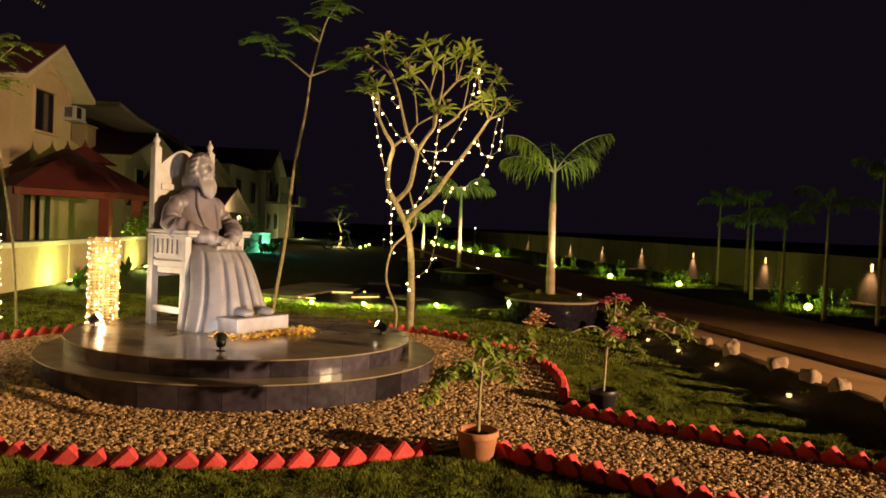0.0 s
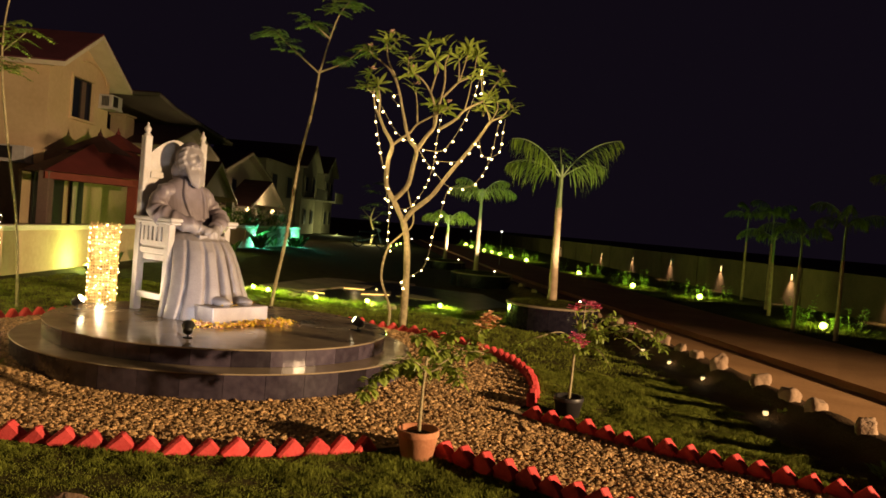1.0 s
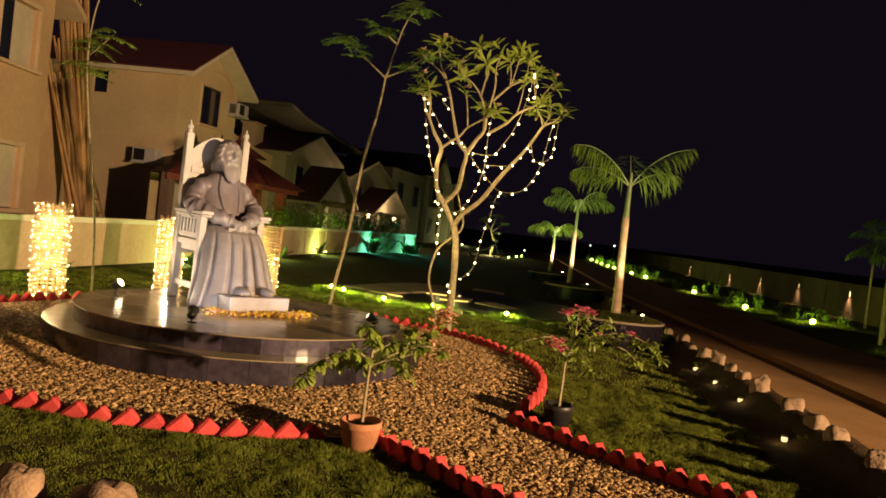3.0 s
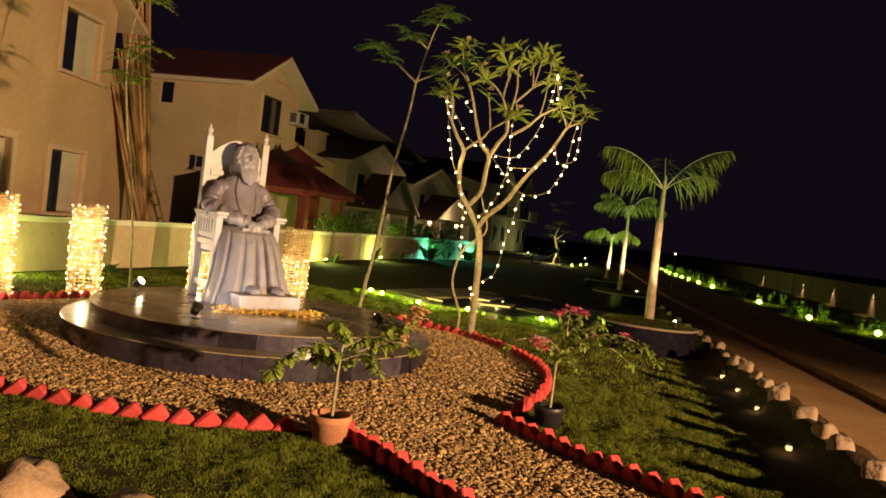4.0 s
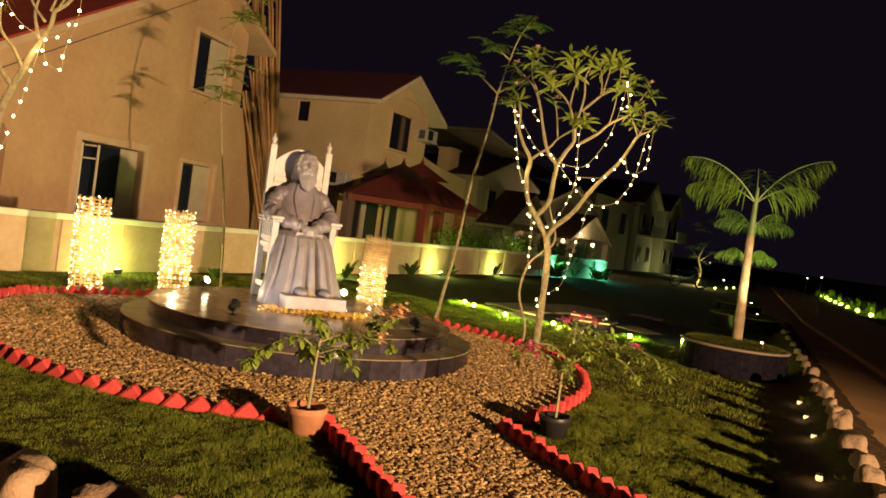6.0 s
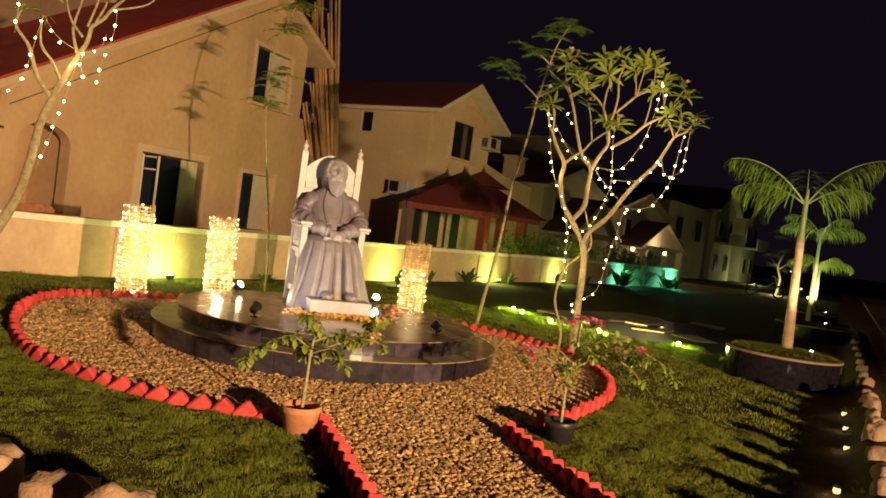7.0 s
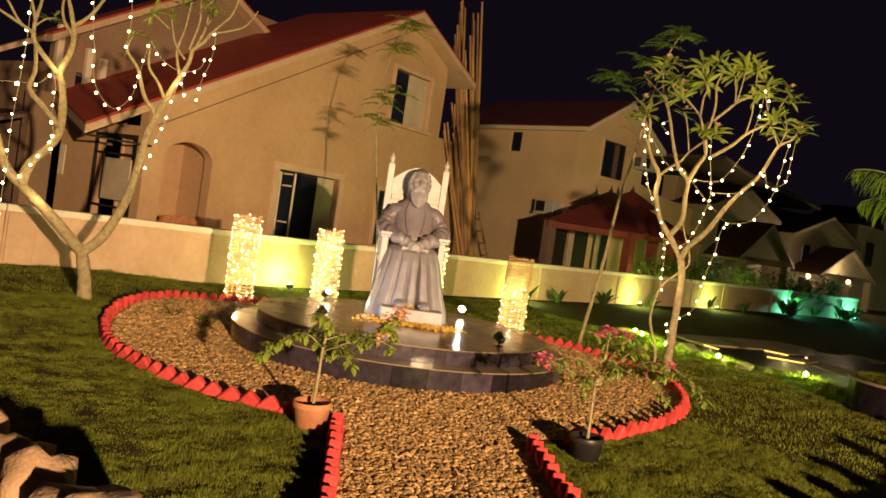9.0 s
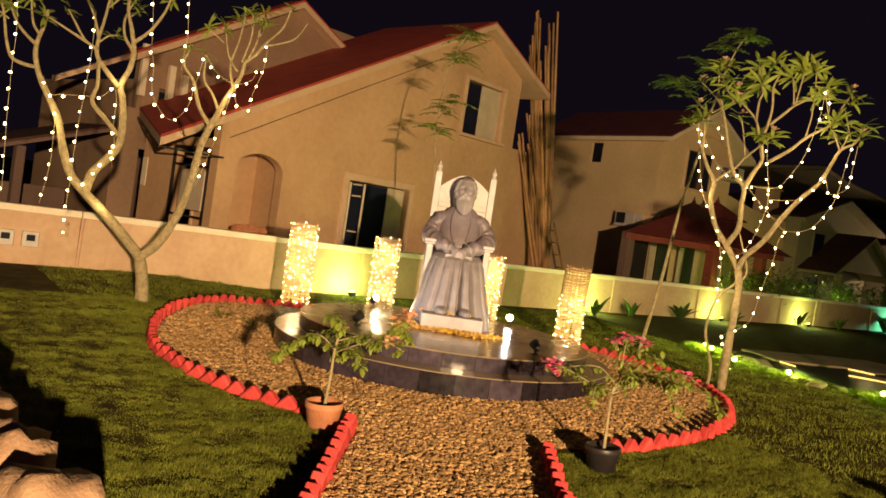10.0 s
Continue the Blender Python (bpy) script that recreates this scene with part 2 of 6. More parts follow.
def smooth_line(pts, sub=5):
    """Catmull-Rom through the points."""
    P = [Vector(p) for p in pts]
    if len(P) < 3:
        return P
    out = []
    for i in range(len(P) - 1):
        a, b, c, d = P[max(i - 1, 0)], P[i], P[i + 1], P[min(i + 2, len(P) - 1)]
        for k in range(sub):
            t = k / sub
            out.append(0.5 * (2 * b + (c - a) * t + (2 * a - 5 * b + 4 * c - d) * t * t + (3 * b - a - 3 * c + d) * t ** 3))
    out.append(P[-1])
    return out


def tube(bm, pts, r0, r1, seg=8, sub=5, knots=0.0, caps=True):
    line = smooth_line(pts, sub) if sub > 1 else [Vector(p) for p in pts]
    rings, side = [], None
    for i, p in enumerate(line):
        d = (line[min(i + 1, len(line) - 1)] - line[max(i - 1, 0)]).normalized()
        if side is None:
            side = d.orthogonal().normalized()
        side = (side - d * side.dot(d)).normalized()
        up = d.cross(side)
        k = i / (len(line) - 1)
        r = (r0 + (r1 - r0) * k) * (1 + knots * noise.noise(p * 9))
        rings.append([bm.verts.new(p + (side * math.cos(a) + up * math.sin(a)) * r) for a in (2 * math.pi * j / seg for j in range(seg))])
    for a, b in zip(rings, rings[1:]):
        for j in range(seg):
            bm.faces.new((a[j], a[(j + 1) % seg], b[(j + 1) % seg], b[j]))
    if caps:
        bm.faces.new(rings[0][::-1])
        bm.faces.new(rings[-1])
    return line


def lathe(bm, profile, seg=24, c=(0, 0, 0)):
    rings = [[bm.verts.new((c[0] + r * math.cos(2 * math.pi * j / seg), c[1] + r * math.sin(2 * math.pi * j / seg), c[2] + z)) for j in range(seg)] for r, z in profile]
    for a, b in zip(rings, rings[1:]):
        for j in range(seg):
            bm.faces.new((a[j], a[(j + 1) % seg], b[(j + 1) % seg], b[j]))
    bm.faces.new(rings[0][::-1])
    bm.faces.new(rings[-1])
    return bm


def ellipsoid(bm, c, r, seg=16, rot=None):
    m = Matrix.Translation(c) @ (rot or Matrix.Identity(4)) @ Matrix.Diagonal((*r, 1))
    bmesh.ops.create_uvsphere(bm, u_segments=seg, v_segments=max(6, seg // 2), radius=1, matrix=m)


def gh(x, y):
    """The ground's height."""
    z = 0.085 * math.exp(-((x + 1.0) ** 2 + (y - 9.0) ** 2) / 13.5)
    z -= 0.05 * math.exp(-((x - .8) ** 2 + (y - 4.6) ** 2) / 4.0)
    a, b = min(1, max(0, (-2.2 - x) / 1.7)), min(1, max(0, (7.6 - y) / 2.4))
    z += 0.125 * a * a * (3 - 2 * a) * b * b * (3 - 2 * b)
    z -= 0.035 * math.exp(-((x - 1.6) ** 2 + (y - 6.3) ** 2) / 1.6)
    z -= 0.10 * math.exp(-((x + 2.2) ** 2 + (y - 15.5) ** 2) / 9.0)
    k = min(1, max(0, (x - 5.0) / 1.6)) * min(1, max(0, (26 - y) / 8))
    return z + 0.13 * k * k * (3 - 2 * k)


def on(x, y, up=0.0):
    return Vector((x, y, gh(x, y) + up))

# ---------------------------------------------------------------- ground, road, gravel
RNG = random.Random(7)
CX, CY, LOOP = -1.79, 7.21, 2.92          # the round gravel bed
FX, FY = 0.80, -0.60                      # the way the path runs out of it
A_LEFT, A_RIGHT = radians(308.4), radians(-10.8)


def bed_r(a):
    """The bed's radius at an angle: a little flattened on the lawn's side."""
    return LOOP - .045 * (1 - math.cos(a - radians(45)))



def stretch(lo, hi, near_lo, near_hi, step, far):
    near = list(np.arange(near_lo, near_hi + 1e-6, step))
    lows, highs = [near_lo], [near_hi]
    while lows[-1] > lo:
        lows.append(lows[-1] - max(step, (near_lo - lows[-1]) * far + step))
    while highs[-1] < hi:
        highs.append(highs[-1] + max(step, (highs[-1] - near_hi) * far + step))
    return lows[:0:-1] + near + highs[1:]


xs, ys = stretch(-1500, 1500, -9, 9, 0.3, 0.5), stretch(-600, 2500, 1, 26, 0.3, 0.5)
gv = [(x, y, gh(x, y)) for y in ys for x in xs]
gf = [(j * len(xs) + i, j * len(xs) + i + 1, (j + 1) * len(xs) + i + 1, (j + 1) * len(xs) + i) for j in range(len(ys) - 1) for i in range(len(xs) - 1)]
ground = tagged(new("ground", raw_mesh("ground", gv, gf, M_GRASS, True)), "short green lawn over flat garden ground at night", "lawn", kind="structure")


def sheet(name, outline, mat, up, step=0.25):
    """A flat piece laid over the ground, cut finely enough to follow it."""
    bm = bmesh.new()
    f = bm.faces.new([bm.verts.new((x, y, 0)) for x, y in outline])
    lo = [min(p[i] for p in outline) for i in (0, 1)]
    hi = [max(p[i] for p in outline) for i in (0, 1)]
    for i in (0, 1):
        k = lo[i] + step
        while k < min(hi[i], 40):
            n = Vector((1, 0, 0)) if i == 0 else Vector((0, 1, 0))
            bmesh.ops.bisect_plane(bm, geom=bm.verts[:] + bm.edges[:] + bm.faces[:], plane_co=n * k, plane_no=n)
            k += step
    for v in bm.verts:
        v.co.z = gh(v.co.x, v.co.y) + up
    bm.normal_update()
    bm.faces.ensure_lookup_table()
    if bm.faces[0].normal.z < 0:
        bmesh.ops.reverse_faces(bm, faces=bm.faces)
    return new(name, mesh_of(name, bm, mat, True))


def road_near(y):
    return 3.42 - 0.152 * (y - 6.4)


def road_far(y):
    return 7.4 - 0.13 * y


VV, VF = [], []
for i, y in enumerate([-60, -30, -14, -6, -2, 0, 1] + list(np.arange(2.0, 27, .5)) + [40, 55, 70]):
    xe = 4.49 - .195 * (y - 9.39) if y <= 26 else -5.2 + (70 - y) * .148
    xn = road_near(y) if y <= 26 else xe - 1.2
    for k in range(9):
        x = xn + (xe + .1 - xn) * k / 8
        VV.append((x, y, gh(x, y) + .095 - .075 * (k / 8) + .006 * noise.noise((x * 2, y * 2, 0))))
    if i:
        VF += [(9 * i - 9 + k, 9 * i - 8 + k, 9 * i + 1 + k, 9 * i + k) for k in range(8)]
verge = new("verge", raw_mesh("verge", VV, VF, M_ROAD, True))
tagged(verge, "brown earth verge between the rocks and the road", "verge", kind="structure")
bm = bmesh.new()
edge = [(4.49 - .195 * (y - 9.39), y) for y in (-60, -20, -6, 3, 6, 9, 12, 16, 20, 26)] + [(-5.2, 70)]
out = [(road_far(y) + .05, y) for y in (26, 20, 16, 12, 9, 6, 3, -6, -20, -60)]
f = [bm.verts.new((x, y, gh(x, y) + .105)) for x, y in edge + [(-3.3, 70)] + out]
g_ = [bm.verts.new((v.co.x, v.co.y, -.05)) for v in f]
n = len(f)
for i in range(n):
    j = (i + 1) % n
    bm.faces.new((g_[i], g_[j], f[j], f[i]))
k = len(edge)
for i in range(k - 1):
    bm.faces.new((f[i], f[i + 1], f[n - 2 - i], f[n - 1 - i]))
bmesh.ops.recalc_face_normals(bm, faces=bm.faces)
road = part("road", bm, M_ROAD)
tagged(road, "brown compacted earth road with a low raised edge", "road", kind="structure")

loop = [(CX + bed_r(a) * math.cos(a), CY + bed_r(a) * math.sin(a)) for a in np.linspace(A_RIGHT, A_LEFT, 70)]
PL, PR = Vector((0.20, 5.13)), Vector((0.93, 6.42))      # where the path leaves the bed
PLEN = 3.35
PATH_W = 1.36
PR2 = PL + Vector((FX, FY)) * .05 + Vector((-FY, FX)) * PATH_W
far_l = PL + Vector((FX, FY)) * PLEN
far_r = far_l + Vector((-FY, FX)) * (PATH_W + .03)
bed = sheet("gravel_bed", loop + [tuple(PL), tuple(far_l), tuple(far_r), tuple(PR2), tuple(PR)], M_GRAVELBED, 0.008, 0.3)
tagged(bed, "round bed and straight path of brown gravel", "gravel", kind="structure")


def in_bed(x, y, edge=0.06):
    r = math.hypot(x - CX, y - CY)
    if r < bed_r(math.atan2(y - CY, x - CX)) - edge:
        return r > 1.66
    a, b = (x - PL.x) * FX + (y - PL.y) * FY, (x - PL.x) * -FY + (y - PL.y) * FX
    w = PATH_W
    return -0.9 < a < PLEN and edge < b < w - edge * .5


# pebbles: uneven stones, joined
def pebble_mesh(name, count, rng):
    base = bmesh.new()
    bmesh.ops.create_icosphere(base, subdivisions=1, radius=.92)
    bv = np.array([v.co[:] for v in base.verts])
    bf = np.array([[v.index for v in f.verts] for f in base.faces])
    base.free()
    V, Fc, n = [], [], 0
    while n < count:
        x, y = rng.uniform(-4.9, 3.7), rng.uniform(3.0, 10.3)
        if not in_bed(x, y):
            continue
        s = rng.uniform(0.008, 0.0215) * (1.45 if rng.random() < 0.08 else 1)
        k = bv * np.array([s * rng.uniform(0.9, 1.6), s * rng.uniform(0.8, 1.2), s * rng.uniform(0.42, 0.75)]) * np.array([[rng.uniform(0.72, 1.22)] for _ in range(12)])
        r = np.array(Euler((rng.uniform(-.6, .6), rng.uniform(-.6, .6), rng.uniform(0, 6.3))).to_matrix())
        V.append(k @ r.T + np.array([x, y, gh(x, y) + 0.010 + rng.uniform(0, 0.006)]))
        Fc.append(bf + 12 * n)
        n += 1
    return raw_mesh(name, np.concatenate(V).tolist(), np.concatenate(Fc).tolist(), M_PEBBLE)


gravel = tagged(new("gravel", pebble_mesh("gravel", 52000, random.Random(3))), "loose brown and cream pebbles round the plinth", "gravel", kind="stuff")


# grass blades, joined
def blades(name, count, area, keep, rng, h=(0.008, 0.024), w=0.0021):
    V, Fc, n = [], [], 0
    x0, x1, y0, y1 = area
    while n < count:
        x, y = rng.uniform(x0, x1), rng.uniform(y0, y1)
        if not keep(x, y):
            continue
        z = gh(x, y)
        patch = noise.noise((x * 4.5, y * 4.5, 1)) + .6 * noise.noise((x * 13, y * 13, 5))
        patch -= .55 * min(1, max(0, (4.5 - y) / .8)) * min(1, max(0, (.9 - x) / .8))      # sparser, lower strip at the front
        if patch < rng.uniform(-1.15, -.05):
            continue
        t = max(.30, 0.85 + 1.15 * patch)
        a, l, hh = rng.uniform(0, 6.3), rng.uniform(.1, .85), rng.uniform(*h) * t
        dx, dy = math.cos(a) * w, math.sin(a) * w
        ex, ey = math.cos(a + rng.uniform(-2, 2)) * hh * l, math.sin(a + 1.57) * hh * l
        i = len(V)
        V += [(x - dx, y - dy, z - .003), (x + dx, y + dy, z - .003), (x + dx * .6 + ex * .4, y + dy * .6 + ey * .4, z + hh * .6), (x - dx * .6 + ex * .4, y - dy * .6 + ey * .4, z + hh * .6), (x + ex, y + ey, z + hh)]
        Fc += [(i, i + 1, i + 2, i + 3), (i + 3, i + 2, i + 4)]
        n += 1
    return raw_mesh(name, V, Fc, M_BLADE)


def lawn_ok(x, y):
    r = math.hypot(x - CX, y - CY)
    if r < bed_r(math.atan2(y - CY, x - CX)) + 0.05:
        return False
    a, b = (x - PL.x) * FX + (y - PL.y) * FY, (x - PL.x) * -FY + (y - PL.y) * FX
    w = PATH_W
    if -1 < a < PLEN and -0.05 < b < w + 0.04:
        return False
    # grass stops short of the bank, where dark earth stands for its shadow
    return x < road_near(y) - 0.48 + .14 * noise.noise((x * 3, y * 3, 2)) and y > 2.9 and math.hypot(x - 1.65, y - 11.95) > 0.72


near_lawn = tagged(new("grass", blades("grass", 330000, (-4.2, 3.4, 2.9, 8.2), lawn_ok, random.Random(5), (0.010, 0.030))), "short mown grass blades of the lawn", "grass", kind="stuff")
far_lawn = tagged(new("grass", blades("grass", 110000, (-6.8, 2.9, 4.0, 14.0), lambda x, y: lawn_ok(x, y) and (y > 8.2 or x < -4.2), random.Random(6), (0.012, 0.034), 0.0032)), "short mown grass blades of the lawn", "grass", kind="stuff")

# ---------------------------------------------------------------- red brick edging
bm = bmesh.new()
box(bm, (0, 0, 0), (0.150, 0.070, 0.150), 0.014, pose(0, 0, 0, 0, 45, 0))
BRICK = mesh_of("brick", bm, M_BRICK)


bm = bmesh.new()
box(bm, (0, 0, 0), (0.138, 0.075, 0.138), 0.007, pose(0, 0, 0, 0, 45, 0))
BRICK_WIDE = mesh_of("brick", bm, M_BRICK)


def edging(name, label, line, pitch=0.157, turn=13, lift=0.0, me=BRICK):
    """Bricks set on edge like teeth along a line."""
    top = thing(name, label, "edging", group="brick edging")
    need, i = 0.0, 0
    for a, b in zip(line, line[1:]):
        a, b = Vector(a), Vector(b)
        L = (b - a).length
        while need <= L:
            p = a + (b - a) * (need / L)
            yaw = math.degrees(math.atan2(b.y - a.y, b.x - a.x))
            m = pose(p.x, p.y, gh(p.x, p.y) + 0.004 + lift + RNG.uniform(-.012, .008), RNG.uniform(-5, 5), RNG.uniform(-6, 6), yaw + turn + RNG.uniform(-6, 6))
            piece("brick", me, top, m)
            need += pitch * RNG.uniform(0.97, 1.04)
        need -= L
    return top


arc = [(CX + bed_r(a) * math.cos(a), CY + bed_r(a) * math.sin(a)) for a in np.linspace(A_RIGHT, A_LEFT, 90)]
edging("brick_edging", "red painted bricks set as teeth round the gravel bed", arc)
edging("brick_edging", "red painted bricks set as teeth along the gravel path", [tuple(PL + Vector((FX, FY)) * .12), tuple(far_l + Vector((.6, .8)) * .05)], .155, -7, .022, BRICK_WIDE)
edging("brick_edging", "red painted bricks set as teeth along the gravel path", [tuple(PR2), tuple(far_r)], .155, -7, .022, BRICK_WIDE)

# ---------------------------------------------------------------- stepped round plinth
PX, PY = -1.77, 7.23
plinth = thing("plinth", "two-stepped round plinth of polished dark granite", "plinth", pose(PX, PY, 0))


def slab_ring(parent, r, z0, z1, count, gap=0.0016, thick=0.03, mat=M_GRANITE):
    w = 2 * math.pi / count
    bm = bmesh.new()
    a = w / 2 - gap / r
    pts = [(r * math.sin(t), -r * math.cos(t) + r) for t in np.linspace(-a, a, 4)]
    prof = pts + [(x * (r - thick) / r, thick + y * (r - thick) / r) for x, y in pts[::-1]]
    f = [bm.verts.new((x, y, 0)) for x, y in prof]
    g = [bm.verts.new((x, y, z1 - z0)) for x, y in prof]
    bm.faces.new(f[::-1])
    bm.faces.new(g)
    for i in range(len(prof)):
        j = (i + 1) % len(prof)
        bm.faces.new((f[i], f[j], g[j], g[i]))
    bmesh.ops.recalc_face_normals(bm, faces=bm.faces)
    me = mesh_of("granite_slab", bm, mat)
    for i in range(count):
        t = i * w + 0.07
        piece("granite_slab", me, parent, pose(r * math.sin(t), -r * math.cos(t), z0, 0, 0, math.degrees(t)))


bm = bmesh.new()
lathe(bm, [(1.68, -0.1), (1.68, 0.220), (1.70, 0.220)], 96)
low = part("lower_tier", bm, M_GRANITE, plinth)
bm = bmesh.new()
lathe(bm, [(1.728, 0.222), (1.732, 0.226), (1.728, 0.232), (1.40, 0.232)], 128)
part("lower_tread", bm, M_TOPSTONE, plinth, "polished grey stone tread")
bm = bmesh.new()
lathe(bm, [(1.45, 0.20), (1.45, 0.357)], 96)
up_t = part("upper_tier", bm, M_GRANITE, plinth)
bm = bmesh.new()
lathe(bm, [(1.498, 0.359), (1.502, 0.364), (1.498, 0.370), (0.2, 0.370)], 128)
part("top_slab", bm, M_TOPSTONE, plinth, "polished beige stone top")
slab_ring(low, 1.722, -0.05, 0.2215, 36)
slab_ring(up_t, 1.492, 0.234, 0.3585, 32)
TOPZ = 0.370

# ---------------------------------------------------------------- throne and seated statue
BX, BY = -2.572, 7.81
SEAT = pose(BX, BY, TOPZ, 0, 0, 57.6)      # local -y is the front
throne = thing("throne_chair", "tall white painted throne chair with slotted sides", "chair", SEAT)
for sx in (-1, 1):
    bm = boxes(((sx * .32, 0, .835), (.075, .075, 1.67)), bevel=.006)
    post = part("back_post", bm, M_WHITE, throne)
    bm = bmesh.new()
    lathe(bm, [(.03, 1.67), (.036, 1.68), (.018, 1.695), (.03, 1.715), (.034, 1.735), (.022, 1.755), (.008, 1.775), (.012, 1.785), (.002, 1.80)], 14, (sx * .32, 0, 0))
    part("finial", bm, M_WHITE, post, "", True)
    part("front_leg", boxes(((sx * .32, -.46, .42), (.07, .07, .84)), bevel=.006), M_WHITE, throne)
    part("armrest", boxes(((sx * .325, -.27, .885), (.13, .60, .035)), ((sx * .325, -.27, .853), (.11, .57, .026)), bevel=.008), M_WHITE, throne)
    part("stretcher", boxes(((sx * .32, -.23, .155), (.045, .40, .06)), bevel=.004), M_WHITE, throne)
    bm = bmesh.new()
    box(bm, (sx * .32, -.23, .585), (.045, .40, .05), .004)
    box(bm, (sx * .32, -.23, .655), (.045, .40, .045), .004)
    box(bm, (sx * .32, -.23, .825), (.045, .40, .03), .004)
    box(bm, (sx * .315, -.23, .70), (.02, .40, .30))
    for k in range(6):
        box(bm, (sx * .32, -.06 - .068 * k, .745), (.045, .036, .15), .003)
    part("side_panel", bm, M_WHITE, throne)
prof = [(-.285, .45), (.285, .45), (.285, 1.50)] + [(x, 1.50 + .165 * (1 - (abs(x) / .285) ** 1.7)) for x in np.linspace(.27, -.27, 15)] + [(-.285, 1.50)]
bm = bmesh.new()
prism(bm, prof, .035, "y", -.015)
part("backrest", bm, M_WHITE, throne)
part("back_rail", boxes(((0, -.028, 1.30), (.56, .03, .06)), bevel=.004), M_WHITE, throne)
part("seat", boxes(((0, -.24, .52), (.60, .50, .06)), bevel=.008), M_WHITE, throne)

# the seated robed figure: one plain mesh
bm = bmesh.new()
rings = []
GROOVES = [(-95, .03, 10), (-64, .035, 14), (-34, .04, 8), (-11, .06, 2), (9, .12, -2), (31, .14, -6), (60, .05, -12), (84, .05, -10), (120, .04, 0), (-125, .04, 0)]
SK = [(.00, -.65, .455, .385), (.12, -.645, .435, .378), (.30, -.60, .38, .365), (.48, -.545, .345, .355), (.62, -.49, .315, .345), (.71, -.44, .29, .32), (.76, -.38, .26, .27), (.785, -.32, .20, .22)]
for z, cy, rx, ry in SK:
    ring = []
    for j in range(288):
        a = 2 * math.pi * j / 288
        fall = max(0, .78 - z) / .78
        deg = (math.degrees(a) + 90) % 360
        deg = deg - 360 if deg > 180 else deg
        fold = .0025 * math.sin(a * 9 + 2 * z) * fall
        for at, cut, drift in GROOVES:
            fold -= 1.25 * cut * min(1, fall * 2.6) * math.exp(-((deg - at - drift * (z - .3)) / 3.0) ** 2)
        ring.append(bm.verts.new((math.cos(a) * (rx + fold), cy + math.sin(a) * (ry + fold), z)))
    rings.append(ring)
for a, b in zip(rings, rings[1:]):
    for j in range(288):
        bm.faces.new((a[j], a[(j + 1) % 288], b[(j + 1) % 288], b[j]))
bm.faces.new(rings[0][::-1])
bm.faces.new(rings[-1])


def loft(bm, secs, seg=40, wave=0.0):
    rr = []
    for k, (c, rx, ry) in enumerate(secs):
        rr.append([bm.verts.new((c[0] + rx * math.cos(2 * math.pi * j / seg) * (1 + wave * math.sin(j * 1.7 + k)), c[1] + ry * math.sin(2 * math.pi * j / seg), c[2])) for j in range(seg)])
    for a, b in zip(rr, rr[1:]):
        for j in range(seg):
            bm.faces.new((a[j], a[(j + 1) % seg], b[(j + 1) % seg], b[j]))
    bm.faces.new(rr[0][::-1])
    bm.faces.new(rr[-1])


loft(bm, [((0, -.22, .55), .27, .22), ((0, -.245, .75), .265, .235), ((0, -.225, .95), .245, .205), ((0, -.20, 1.10), .245, .172), ((0, -.195, 1.19), .225, .150), ((0, -.20, 1.26), .155, .120), ((0, -.21, 1.31), .09, .085), ((0, -.22, 1.38), .075, .08)])


def sleeve(bm, pts, r0, r1, folds, deep, seg=22, sub=12):
    """A limb in cloth: a tube with slanting folds."""
    line = smooth_line(pts, sub)
    rr, side = [], None
    for i, p in enumerate(line):
        d = (line[min(i + 1, len(line) - 1)] - line[max(i - 1, 0)]).normalized()
        side = d.orthogonal().normalized() if side is None else (side - d * side.dot(d)).normalized()
        up, k = d.cross(side), i / (len(line) - 1)
        r = r0 + (r1 - r0) * k
        rr.append([bm.verts.new(p + (side * math.cos(t) + up * math.sin(t)) * r * (1 + deep * (math.sin(folds * 6.28 * k + 1.6 * math.sin(t)) + .7 * math.sin(folds * 9.7 * k - 2.1 * math.cos(t) + 1)))) for t in (6.2832 * j / seg for j in range(seg))])
    for a, b in zip(rr, rr[1:]):
        for j in range(seg):
            bm.faces.new((a[j], a[(j + 1) % seg], b[(j + 1) % seg], b[j]))
    bm.faces.new(rr[0][::-1])
    bm.faces.new(rr[-1])


for sx in (-1, 1):
    ellipsoid(bm, (sx * .185, -.195, 1.150), (.105, .105, .085))
    sleeve(bm, [(sx * .205, -.195, 1.165), (sx * .285, -.205, 1.06), (sx * .330, -.25, .965), (sx * .325, -.35, .905)], .082, .094, 3.1, .055)
    sleeve(bm, [(sx * .328, -.315, .942), (sx * .285, -.41, .905), (sx * .20, -.515, .862), (sx * .085, -.585, .825)], .090, .070, 3.3, .085)
    tube(bm, [(sx * .12, -.565, .835), (sx * .04, -.635, .80)], .050, .044, 14, 4)
    ellipsoid(bm, (sx * .030, -.645, .795), (.066, .05, .046))
    for k in range(4):
        tube(bm, [(sx * .045, -.655 - .006 * k, .825 - .014 * k), (sx * -.02, -.695, .79 - .020 * k), (sx * -.06, -.675, .75 - .014 * k)], .018, .014, 8, 4)
    ellipsoid(bm, (sx * .125, -1.00, .180), (.068, .14, .048))
    tube(bm, [(sx * .070, -.305, 1.28), (sx * .110, -.352, 1.14), (sx * .095, -.405, 1.0), (sx * .07, -.440, .91)], .018, .012, 10, 5)
# head with swept-back hair, moustache and a broad beard
HEAD = Matrix.Translation((0, -.245, 1.470)) @ Matrix.Rotation(radians(-7), 4, "X")


